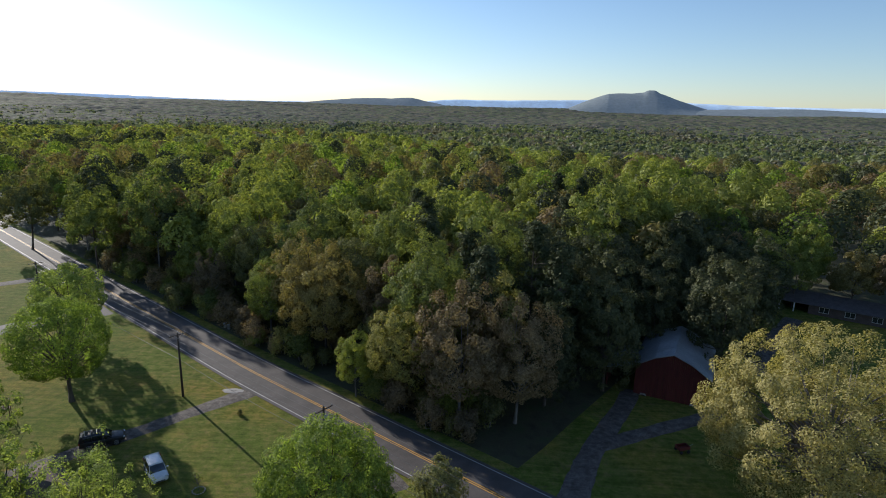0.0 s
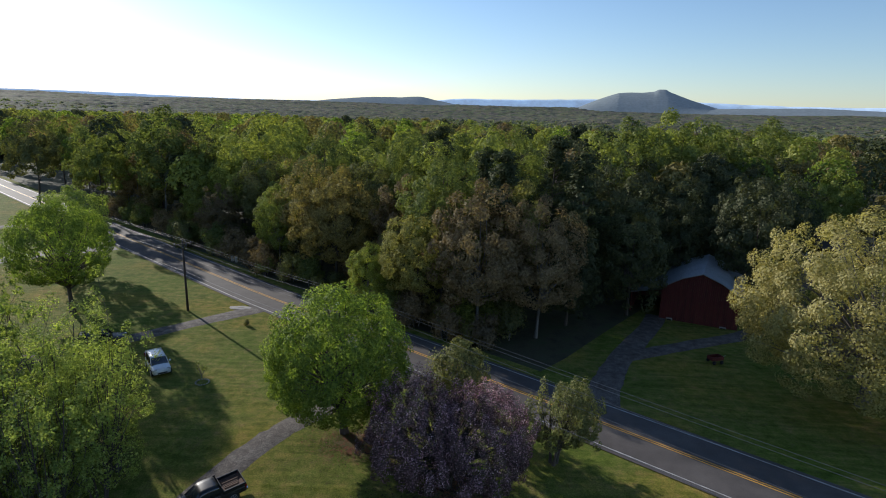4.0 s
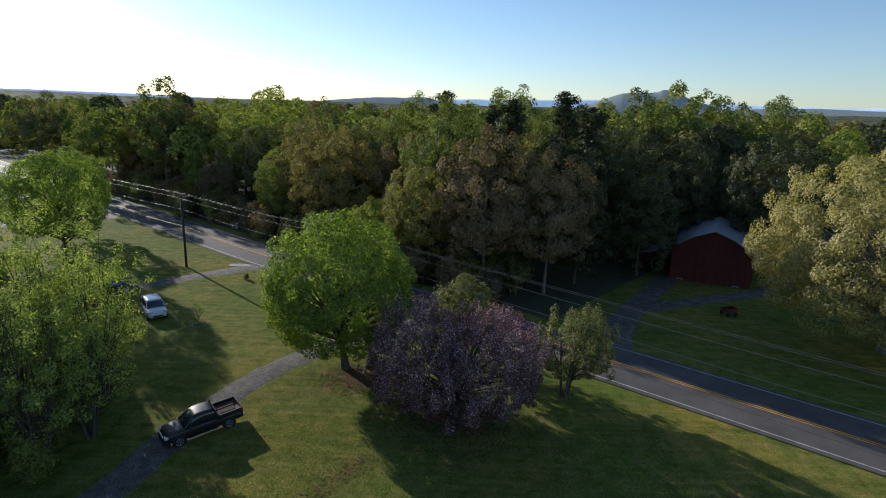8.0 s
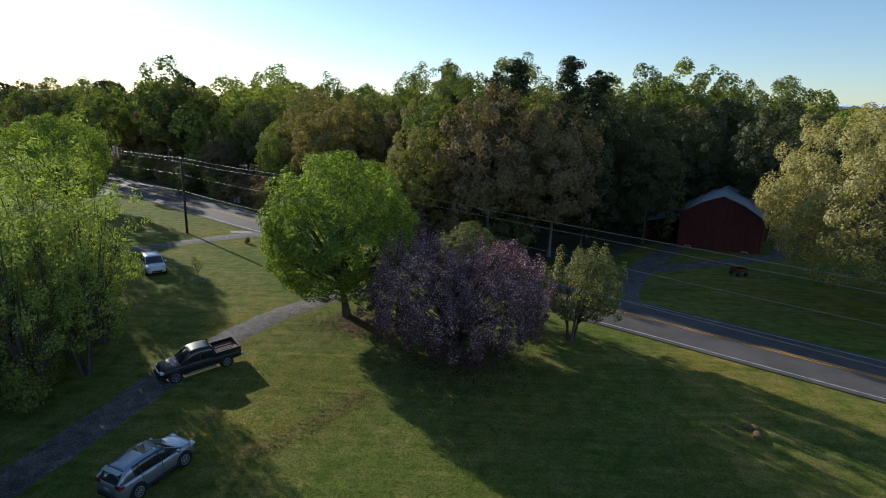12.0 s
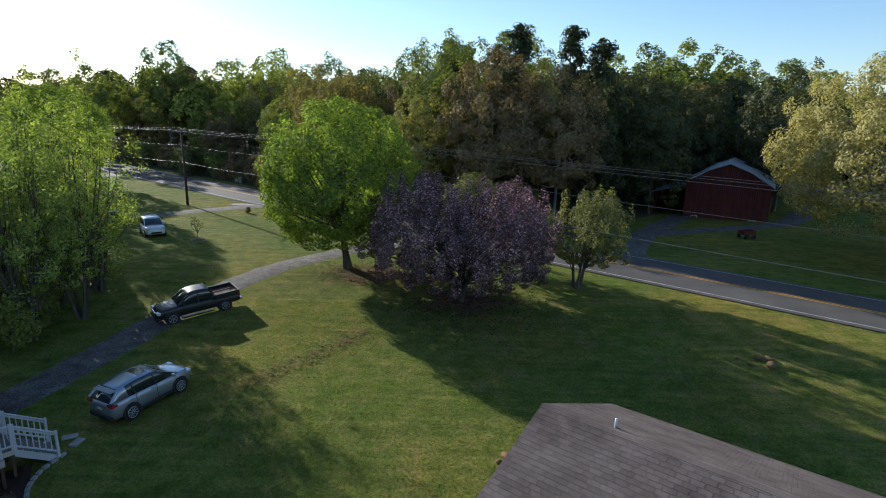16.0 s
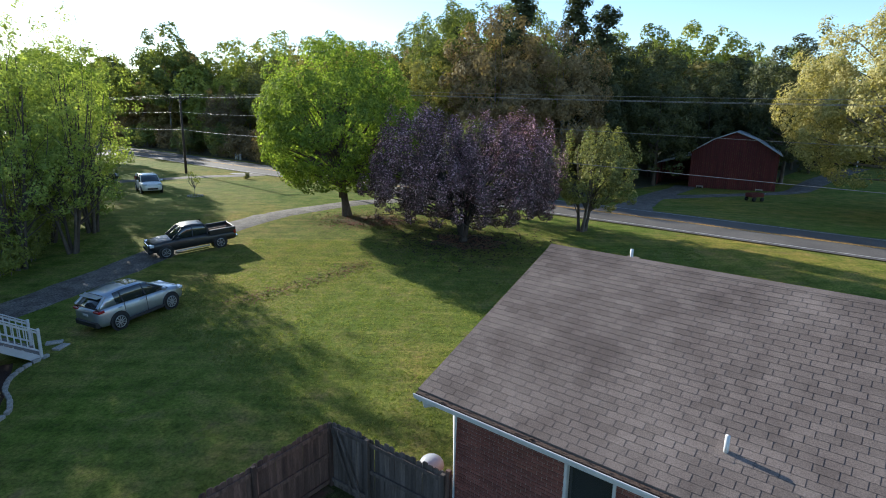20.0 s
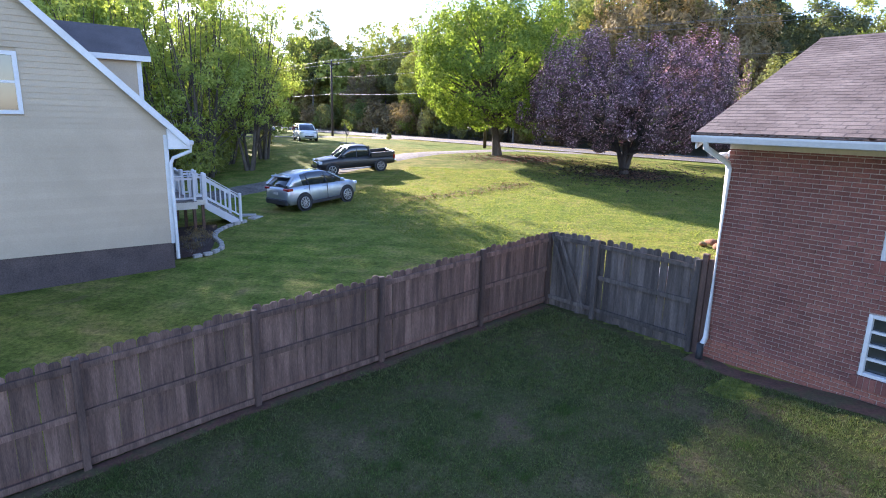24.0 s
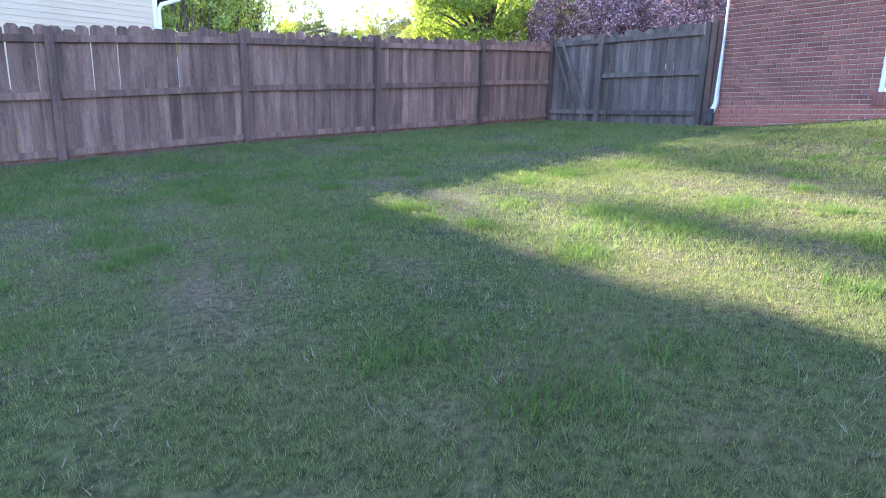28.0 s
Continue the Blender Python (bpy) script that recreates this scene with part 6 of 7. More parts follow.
def body_ring(x, w, zb, zt, round_top=0.05):
    h = zt - zb
    half = [(w * 0.80, zb), (w * 0.95, zb + 0.06), (w * 0.99, zb + h * 0.3), (w, zb + h * 0.55), (w * 0.975, zb + h * 0.82), (w * 0.93, zt - 0.015), (w * 0.80, zt + round_top * 0.4), (w * 0.4, zt + round_top)]
    return [(x, y, z) for y, z in half] + [(x, -y, z) for y, z in reversed(half)]


def wheel(parent, x, y, r, wd, side, rim_mat, spokes=10):
    t = bmesh.new()
    bmesh.ops.create_cone(t, cap_ends=True, segments=28, radius1=r, radius2=r, depth=wd, matrix=Matrix.Translation((x, y, r)) @ Matrix.Rotation(math.pi / 2, 4, 'X'))
    es = [e for e in t.edges if e.calc_face_angle(0) > 0.8]
    bmesh.ops.bevel(t, geom=es, offset=0.04, segments=2, affect='EDGES')
    w = part("wheel", t, M["tyre"], parent, "black rubber tyre on an alloy rim", True)
    yo = y + side * (wd / 2 + 0.004)
    rm = bmesh.new()
    bmesh.ops.create_cone(rm, cap_ends=True, segments=28, radius1=r * 0.66, radius2=r * 0.66, depth=0.012, matrix=Matrix.Translation((x, yo, r)) @ Matrix.Rotation(math.pi / 2, 4, 'X'))
    rim = part("rim", rm, M["plastic_black"], w)
    for k in range(spokes):
        a = 2 * math.pi * k / spokes
        s = bmesh.new()
        box_bm(s, (-0.02, -0.012, 0.03), (0.02, 0.012, r * 0.64), 0.006)
        sp = part("spoke", s, rim_mat, w)
        sp.matrix_local = Matrix.Translation((x, yo + side * 0.01, r)) @ Matrix.Rotation(a, 4, 'Y')
    ring = []
    for k in range(29):
        a = 2 * math.pi * k / 28
        ring.append((x + math.cos(a) * r * 0.66, yo + side * 0.008, r + math.sin(a) * r * 0.66))
    tubes_ob("rim_lip", [(ring, [0.018] * 29)], rim_mat, w, "", 5)
    return w


def arch(parent, x, w, r, side, mt):
    pts = []
    for k in range(15):
        a = math.pi * (k / 14) * 1.12 - 0.19
        pts.append((x + math.cos(a) * (r + 0.055), side * (w - 0.012), r + math.sin(a) * (r + 0.055)))
    tubes_ob("wheel_arch", [(pts, [0.035] * 15)], mt, parent, "", 5)
    d = bmesh.new()
    bmesh.ops.create_cone(d, cap_ends=True, segments=24, radius1=r + 0.05, radius2=r + 0.05, depth=0.02, matrix=Matrix.Translation((x, side * (w - 0.004), r + 0.01)) @ Matrix.Rotation(math.pi / 2, 4, 'X'))
    part("wheel_well", d, M["plastic_black"], parent)


def car(name, m, label, category, low, green, W, wheels, r, pm, rim, spokes=10, rails=False, cladding=True, tail=None, head=None, doors=()):
    """low: stations (x, half width, bottom, top) rear to front; green: (x, top z, base z, base w, top w) of the cabin."""
    c = thing(name, m, label, category)
    loft("body", [body_ring(*s) for s in low], pm, c)
    rings, roof = [], []
    k0 = next(i for i, q in enumerate(green) if q[1] - q[2] > 0.3)
    fq = 0.34 / (green[k0 + 1][0] - green[k0][0])
    extra = tuple(p + (q - p) * fq for p, q in zip(green[k0], green[k0 + 1]))
    for x, zt, zb, wb, wt in [*green[:k0 + 1], extra, *green[k0 + 1:]]:
        rings.append([(x, wb, zb), (x, wt + (wb - wt) * 0.25, zb + (zt - zb) * 0.75), (x, wt, zt), (x, 0, zt + 0.02), (x, -wt, zt), (x, -wt - (wb - wt) * 0.25, zb + (zt - zb) * 0.75), (x, -wb, zb)])
        if zt - zb > 0.3:
            roof.append([(x, wt * 1.02, zt - 0.035), (x, wt * 0.99, zt + 0.015), (x, wt * 0.5, zt + 0.04), (x, 0, zt + 0.047), (x, -wt * 0.5, zt + 0.04), (x, -wt * 0.99, zt + 0.015), (x, -wt * 1.02, zt - 0.035), (x, 0, zt - 0.02)])
    glass = loft("window_glass", rings, M["car_glass"], c, "dark tinted windows")
    if cladding:
        glass.data.materials.append(pm)
        for fi in range((k0 + 1) * 7):
            if fi % 7 in (0, 1, 4, 5):
                glass.data.polygons[fi].material_index = 1
    loft("roof", roof, pm, c)
    g = green
    for side in (1, -1):
        def at(i, up):
            x, zt, zb, wb, wt = g[i]
            return (x, side * (wb + (wt - wb) * up + 0.008), zb + (zt - zb) * up)
        i1 = next(i for i, q in enumerate(g) if q[1] - q[2] > 0.3)
        i2 = max(i for i, q in enumerate(g) if q[1] - q[2] > 0.3)
        tubes_ob("pillar", [([at(len(g) - 1, 1), at(i2, 1)], [0.035, 0.035])], pm, c, "", 5)
        tubes_ob("pillar", [([at(0, 1), at(i1, 1)], [0.07, 0.07])], pm, c, "", 6)
        for f, px in doors:
            tubes_ob("pillar", [([(px, side * (g[i1][3] + 0.004), g[i1][2]), (px - 0.05, side * (g[i1][4] + 0.01), g[i1 + 1][1] - 0.02)], [0.04, 0.03])], M["plastic_black"] if f else pm, c, "", 5)
            box("door_gap", (px - 0.006, side * W - 0.03 if side > 0 else -W - 0.002, 0.4), (px + 0.006, side * W + 0.002 if side > 0 else -W + 0.03, g[i1][2]), M["plastic_black"], c)
            box("door_handle", (px - 0.32, min(side * (W - 0.02), side * (W + 0.02)), g[i1][2] - 0.17), (px - 0.14, max(side * (W - 0.02), side * (W + 0.02)), g[i1][2] - 0.13), pm, c, bevel=0.008)
        mx = g[-1][0] - 0.35
        mr = box("mirror", (mx - 0.1, min(side * W, side * (W + 0.2)), g[-1][2] + 0.03), (mx + 0.07, max(side * W, side * (W + 0.2)), g[-1][2] + 0.19), pm, c, bevel=0.04)
        if cladding:
            box("sill", (wheels[0] + r + 0.06, min(side * (W - 0.06), side * (W + 0.012)), low[3][2] - 0.02), (wheels[1] - r - 0.06, max(side * (W - 0.06), side * (W + 0.012)), low[3][2] + 0.12), M["plastic_black"], c, bevel=0.015)
        for wx in wheels:
            arch(c, wx, W, r, side, M["plastic_black"] if cladding else pm)
            wheel(c, wx, side * (W - 0.09), r, 0.22, side, rim, spokes)
        if rails:
            tubes_ob("roof_rail", [([(g[i1][0] + 0.1, side * g[i1][4] * 0.92, g[i1][1] + 0.02), (g[i1][0] + 0.25, side * g[i1][4] * 0.92, g[i1][1] + 0.1), (g[i2][0] - 0.3, side * g[i2][4] * 0.92, g[i2][1] + 0.1), (g[i2][0] - 0.1, side * g[i2][4] * 0.92, g[i2][1] + 0.02)], [0.018] * 4)], M["metal_grey"], c, "", 5)
        if tail:
            (xa, xb, ya, yb, za, zb) = tail
            box("tail_light", (xa, min(side * ya, side * yb), za), (xb, max(side * ya, side * yb), zb), M["lamp_red"], c, "red tail light", 0.02)
        if head:
            (xa, xb, ya, yb, za, zb) = head
            box("headlight", (xa, min(side * ya, side * yb), za), (xb, max(side * ya, side * yb), zb), M["lamp_clear"], c, "clear headlight", 0.03)
    return c


def park(x, y, hx, hy, lift=0.0):
    l = math.hypot(hx, hy)
    hx, hy = hx / l, hy / l
    zf, zr = height(x + hx * 1.4, y + hy * 1.4), height(x - hx * 1.4, y - hy * 1.4)
    zl, zq = height(x - hy * 0.8, y + hx * 0.8), height(x + hy * 0.8, y - hx * 0.8)
    return Matrix.Translation((x, y, (zf + zr) / 2 + lift)) @ Matrix.Rotation(math.atan2(hy, hx), 4, 'Z') @ Matrix.Rotation(-math.atan2(zf - zr, 2.8), 4, 'Y') @ Matrix.Rotation(math.atan2(zl - zq, 1.6), 4, 'X')


suv = car("crossover_car", park(-15.5, 23.65, 0.39, 0.92) @ Matrix.Diagonal((0.92, 0.95, 0.97, 1)), "silver crossover parked on the grass, facing the road", "car",
          [(-2.25, 0.66, 0.46, 0.9), (-2.2, 0.80, 0.4, 1.04), (-2.02, 0.89, 0.32, 1.14), (-1.4, 0.92, 0.28, 1.15), (0.0, 0.91, 0.28, 1.1), (0.9, 0.915, 0.28, 1.07), (1.3, 0.915, 0.28, 1.05), (1.75, 0.89, 0.3, 1.0), (2.08, 0.82, 0.34, 0.92), (2.22, 0.7, 0.4, 0.82), (2.28, 0.52, 0.46, 0.7)],
          [(-2.16, 1.2, 1.15, 0.80, 0.76), (-1.66, 1.58, 1.15, 0.85, 0.6), (-0.8, 1.68, 1.14, 0.86, 0.65), (0.0, 1.66, 1.1, 0.86, 0.65), (0.42, 1.57, 1.08, 0.86, 0.64), (1.38, 1.07, 1.05, 0.82, 0.76)], 0.92, (-1.32, 1.38), 0.385, M["silver"], M["alloy"], 10, False,
          tail=(-2.22, -1.92, 0.5, 0.9, 0.98, 1.1), head=(1.92, 2.19, 0.48, 0.85, 0.8, 0.94), doors=((1, 0.12), (1, -0.98)))
box("spoiler", (-2.02, -0.6, 1.54), (-1.7, 0.6, 1.6), M["silver"], suv, bevel=0.02)
box("rear_bumper", (-2.31, -0.78, 0.34), (-2.05, 0.78, 0.6), M["plastic_black"], suv, bevel=0.05)
box("number_plate", (-2.265, -0.16, 0.8), (-2.245, 0.16, 0.9), M["trim_white"], suv)
box("grille", (2.2, -0.45, 0.45), (2.3, 0.45, 0.66), M["plastic_black"], suv, bevel=0.03)
box("sunroof", (-0.45, -0.4, 1.69), (0.1, 0.4, 1.718), M["car_glass"], suv, bevel=0.005)

truck = car("pickup_truck", park(-18.0, 33.85, -0.75, -0.66) @ Matrix.Scale(0.93, 4), "black crew-cab pickup truck standing beside the gravel drive", "pickup",
            [(-2.68, 0.9, 0.5, 0.98), (-2.6, 0.92, 0.45, 1.0), (-0.95, 0.925, 0.38, 1.0), (-0.9, 0.925, 0.38, 1.12), (0.9, 0.925, 0.38, 1.12), (1.25, 0.92, 0.38, 1.1), (1.9, 0.9, 0.4, 1.06), (2.45, 0.86, 0.42, 1.0), (2.62, 0.78, 0.46, 0.9), (2.7, 0.64, 0.5, 0.8)],
            [(-0.98, 1.2, 1.12, 0.84, 0.82), (-0.78, 1.72, 1.12, 0.86, 0.68), (-0.1, 1.79, 1.12, 0.87, 0.7), (0.35, 1.77, 1.12, 0.87, 0.69), (0.62, 1.68, 1.12, 0.87, 0.68), (1.35, 1.13, 1.1, 0.84, 0.8)], 0.925, (-1.62, 1.78), 0.385, M["black_paint"], M["alloy"], 6, False, False,
            tail=(-2.71, -2.55, 0.74, 0.93, 0.82, 1.12), head=(2.4, 2.66, 0.5, 0.86, 0.8, 0.98), doors=((0, 0.05), (0, -0.86)))
for lo, hi in (((-2.66, 0.8, 0.98), (-0.98, 0.925, 1.3)), ((-2.66, -0.925, 0.98), (-0.98, -0.8, 1.3)), ((-2.7, -0.925, 0.92), (-2.62, 0.925, 1.3)), ((-1.06, -0.8, 1.0), (-0.98, 0.8, 1.3))):
    box("bed_side", lo, hi, M["black_paint"], truck, bevel=0.025)
box("bed_floor", (-2.62, -0.8, 1.03), (-1.06, 0.8, 1.06), M["wood_brown"], truck, "rusty brown load on the bed floor")
for k in range(7):
    box("load_board", (-2.5 + 0.05 * k, -0.7 + 0.2 * k, 1.06 + 0.02 * (k % 3)), (-1.2, -0.58 + 0.2 * k, 1.1 + 0.02 * (k % 3)), M["wood_brown"], truck)
box("grille", (2.6, -0.5, 0.62), (2.73, 0.5, 0.9), M["chrome"], truck, "chrome grille", 0.03)
box("front_bumper", (2.5, -0.86, 0.4), (2.78, 0.86, 0.6), M["black_paint"], truck, bevel=0.05)
box("rear_bumper", (-2.84, -0.86, 0.5), (-2.66, 0.86, 0.68), M["chrome"], truck, "chrome step bumper", 0.03)
for s in (1, -1):
    tubes_ob("step_bar", [([(-0.9, s * 0.95, 0.36), (1.2, s * 0.95, 0.36)], [0.04, 0.04])], M["metal_grey"], truck, "dull metal step bar", 6)

kia = car("compact_car", park(-31.25, 51.8, 0.64, -0.77), "white boxy hatchback parked on the lawn", "car",
          [(-2.02, 0.7, 0.42, 0.95), (-1.96, 0.82, 0.32, 1.05), (-1.7, 0.88, 0.25, 1.08), (-0.8, 0.9, 0.22, 1.06), (0.4, 0.9, 0.22, 1.03), (0.95, 0.9, 0.22, 1.02), (1.5, 0.87, 0.24, 0.98), (1.88, 0.8, 0.3, 0.9), (2.02, 0.68, 0.36, 0.76), (2.06, 0.5, 0.42, 0.66)],
          [(-1.98, 1.14, 1.06, 0.82, 0.76), (-1.86, 1.55, 1.06, 0.84, 0.68), (-1.0, 1.63, 1.06, 0.86, 0.7), (0.2, 1.62, 1.03, 0.86, 0.69), (0.45, 1.56, 1.02, 0.86, 0.68), (1.1, 1.04, 1.01, 0.82, 0.78)], 0.9, (-1.27, 1.28), 0.33, M["white_paint"], M["alloy"], 8, True, True,
          tail=(-2.0, -1.84, 0.66, 0.88, 0.95, 1.35), head=(1.75, 2.0, 0.45, 0.83, 0.74, 0.92), doors=((1, 0.2), (1, -0.8)))
box("grille", (1.98, -0.45, 0.4), (2.08, 0.45, 0.56), M["plastic_black"], kia, bevel=0.03)
old = car("station_wagon", park(-40.3, 57.0, 0.86, 0.5), "dark blue-black sport utility with a roof rack on the gravel drive", "car",
          [(-2.3, 0.78, 0.45, 1.0), (-2.25, 0.86, 0.4, 1.08), (-1.6, 0.89, 0.34, 1.1), (-0.6, 0.89, 0.34, 1.08), (0.5, 0.89, 0.34, 1.06), (1.0, 0.89, 0.34, 1.05), (1.5, 0.87, 0.36, 1.0), (2.1, 0.83, 0.4, 0.94), (2.28, 0.74, 0.45, 0.8), (2.32, 0.6, 0.5, 0.7)],
          [(-2.26, 1.16, 1.08, 0.82, 0.78), (-2.1, 1.66, 1.08, 0.84, 0.66), (-1.0, 1.74, 1.08, 0.85, 0.68), (0.1, 1.72, 1.06, 0.85, 0.67), (0.4, 1.62, 1.06, 0.85, 0.66), (1.0, 1.08, 1.05, 0.82, 0.78)], 0.89, (-1.35, 1.4), 0.37, M["black_paint"], M["alloy"], 6, True, True,
          tail=(-2.31, -2.18, 0.66, 0.86, 0.85, 1.05), head=(2.1, 2.3, 0.5, 0.8, 0.72, 0.88), doors=((1, 0.1), (1, -0.95)))
for k in range(3):
    box("rack_bar", (-1.7 + 0.6 * k, -0.6, 1.8), (-1.64 + 0.6 * k, 0.6, 1.84), M["metal_grey"], old)

# ---------------------------------------------------------------- neighbours and small things
HK = frame_of(-40.9, 50.3, 0.0, 0.7825, -0.6225)
nb_g = height(-40, 46)
cottage = thing("cottage", HK @ Matrix.Translation((0, 0, nb_g)), "neighbour's low house with a mauve-brown shingle roof", "house")
box("wall", (0.5, -8.5, -0.3), (6.4, -0.5, 2.55), M["trim_white"], cottage)
rv = [(-0.1, 0.1, 2.5), (7.0, 0.1, 2.5), (7.0, -9.1, 2.5), (-0.1, -9.1, 2.5), (3.45, -3.2, 3.9), (3.45, -6.0, 3.9)]
mesh_ob("roof", rv + [(x, y, z - 0.14) for x, y, z in rv[:4]], [(1, 0, 4), (2, 1, 4, 5), (3, 2, 5), (0, 3, 5, 4), (6, 7, 8, 9), (0, 1, 7, 6), (1, 2, 8, 7), (2, 3, 9, 8), (3, 0, 6, 9)], M["shingle"], cottage, "mauve-brown shingle hip roof")
cyl("roof_vent", (4.6, -5.2, 3.2), (4.6, -5.2, 3.75), 0.14, M["metal_grey"], cottage, "galvanised roof vent with a cap", r2=0.14)
for y in (-2.2, -5.6):
    w = box("window", (6.39, y - 0.5, 0.9), (6.43, y + 0.5, 2.0), M["window_glass"], cottage)
    for lo, hi in (((6.4, y - 0.58, 0.82), (6.46, y - 0.5, 2.08)), ((6.4, y + 0.5, 0.82), (6.46, y + 0.58, 2.08)), ((6.4, y - 0.5, 2.0), (6.46, y + 0.5, 2.08)), ((6.4, y - 0.5, 0.82), (6.46, y + 0.5, 0.9))):
        box("frame", lo, hi, M["trim_beige"], w)

HX = frame_of(-55.2, 62.0, height(-56, 63), 0.55, -0.83)
nd = thing("side_deck", HX, "dark wooden deck with railing behind a neighbour's house", "deck")
for k in range(10):
    box("deck_board", (-1.4 + 0.14 * k, -4.0, 0.95), (-1.27 + 0.14 * k, 0.0, 0.99), M["wood_brown"], nd)
for x, y in ((-1.35, -0.1), (-0.05, -0.1), (-0.05, -2.0), (-0.05, -3.9)):
    box("post", (x, y, 0), (x + 0.1, y + 0.1, 1.95), M["wood_brown"], nd)
for z in (1.35, 1.88):
    box("rail", (-1.3, -0.08, z), (0.05, -0.02, z + 0.08), M["wood_brown"], nd)
    box("rail", (-0.02, -3.9, z), (0.04, -0.1, z + 0.08), M["wood_brown"], nd)
for k in range(26):
    box("baluster", (-0.005, -3.85 + 0.15 * k, 0.99), (0.025, -3.81 + 0.15 * k, 1.88), M["wood_brown"], nd)

for i, (x, y) in enumerate(((-40.9, 93.8), (-40.0, 93.2))):
    b = thing("utility_pedestal", Matrix.Translation((x, y, height(x, y))), "grey-white utility pedestal at the wood's edge", "utility box", "pedestals across the road")
    box("cabinet", (-0.22, -0.2, 0), (0.22, 0.2, 0.85), M["metal_grey"], b, bevel=0.03)
    box("cap", (-0.25, -0.23, 0.85), (0.25, 0.23, 0.93), M["trim_white"], b, bevel=0.02)

cart = thing("garden_cart", stand(28.4, 61.6, 0.3), "small dull red metal garden cart on the barn's grass", "cart")
box("tray", (-0.75, -0.45, 0.45), (0.75, 0.45, 0.5), M["barn_red"], cart)
for lo, hi in (((-0.75, -0.47, 0.5), (0.75, -0.43, 0.85)), ((-0.75, 0.43, 0.5), (0.75, 0.47, 0.85)), ((-0.77, -0.43, 0.5), (-0.73, 0.43, 0.85)), ((0.73, -0.43, 0.5), (0.77, 0.43, 0.85))):
    box("side_panel", lo, hi, M["barn_red"], cart)
for x in (-0.5, 0.5):
    for y in (-0.52, 0.52):
        cyl("wheel", (x, y - 0.05, 0.22), (x, y + 0.05, 0.22), 0.22, M["tyre"], cart, n=18)
tubes_ob("handle", [([(0.77, 0, 0.5), (1.3, 0, 0.75), (1.4, 0, 0.8)], [0.02] * 3)], M["metal_grey"], cart, "", 5)

# low brush heap and shrub on the lawns
def rock_pile(x, y, n, spread, label, name, mt, seed):
    r = random.Random(seed)
    t = thing(name, stand(x, y), label, "rock pile")
    for i in range(n):
        b = bmesh.new()
        s = r.uniform(0.1, 0.26)
        bmesh.ops.create_icosphere(b, subdivisions=2, radius=s, matrix=Matrix.Translation((r.gauss(0, spread), r.gauss(0, spread * 0.6), s * 0.4)) @ Matrix.Rotation(r.random() * 3, 4, 'Z') @ Matrix.Diagonal((1.3, 0.9, 0.6, 1)))
        for v in b.verts:
            v.co += Vector(noise.noise_vector(v.co * 4.0)) * s * 0.35
        part("stone", b, mt, t, "", True)
    return t


rock_pile(15.0, 29.75, 9, 0.55, "small heap of pale stones on the lawn", "stone_heap", M["clay"], 4)
for i, (x, y, k) in enumerate(((-29.6, 37.6, 0.42), (-28.4, 40.0, 0.36), (-31.8, 39.6, 0.45), (-30.6, 34.0, 0.4), (-27.4, 33.2, 0.3), (-32.6, 36.6, 0.45), (-29.2, 30.0, 0.34), (-33.5, 42.5, 0.4), (-26.2, 31.0, 0.26))):
    plant(SHRUBS[i % 2], x, y, k, i * 1.3)       # low growth round the stems by the drive, added to block low sun
plant(SHRUBS[1], -27.2, 64.8, 0.18, 0.4)
ring = thing("stone_ring", stand(-25.7, 49.6), "small ring of pale stones round the young tree", "stone ring")
rr_ = random.Random(9)
for k in range(15):
    a = 2 * math.pi * k / 15
    b = bmesh.new()
    bmesh.ops.create_icosphere(b, subdivisions=2, radius=0.1, matrix=Matrix.Translation((math.cos(a) * 0.62, math.sin(a) * 0.62, 0.04)) @ Matrix.Rotation(a, 4, 'Z') @ Matrix.Diagonal((0.8, 1.05, 0.7, 1)))
    for vv in b.verts:
        vv.co += Vector(noise.noise_vector(vv.co * 5.0)) * 0.04
    part("stone", b, M["concrete"], ring, "", True)
rock_pile(1.6, 20.3, 8, 0.5, "scatter of brown stones and brush beyond the house", "stone_heap", M["clay"], 6)

# planting bed with stone edging beside the clapboard house
bed = [(0.46, 0.9), (1.15, 0.9), (1.75, 1.36), (1.95, 2.3), (1.95, 3.1), (2.25, 3.95), (2.85, 4.6), (3.75, 5.0)]
wall_way, out_way = Vector((-0.79, 0.61)), Vector((0.61, 0.79))
bed = [Vector((-14.9, 13.75)) + out_way * a + wall_way * b for a, b in bed]
mid_line = [Vector((-14.9, 13.75)) + out_way * (w / 2) + wall_way * y for w, y in ((1.2, 0.9), (1.75, 1.4), (1.95, 2.3), (1.95, 3.1), (2.2, 4.0), (2.7, 4.8), (2.9, 5.6))]
strip("planting_bed", [(p.x, p.y) for p in mid_line], [1.1, 1.7, 1.9, 1.9, 2.1, 2.6, 2.8], M["mulch"], 0.05, "dark mulch bed along the house front", "flower bed", "structure", 0.06)
bed = [(p.x, p.y) for p in bed]
edging = thing("stone_edging", Matrix.Identity(4), "curved row of pale edging stones round the bed", "edging")
se = bpy.data.meshes.new("edging_stone")
b = box_bm(bmesh.new(), (-0.14, -0.08, -0.06), (0.14, 0.08, 0.11), 0.025)
b.to_mesh(se)
b.free()
se.materials.append(M["concrete"])
re_ = random.Random(2)
dens = []
for (x0, y0), (x1, y1) in zip(bed, bed[1:]):
    for k in range(8):
        dens.append((x0 + (x1 - x0) * k / 8, y0 + (y1 - y0) * k / 8))
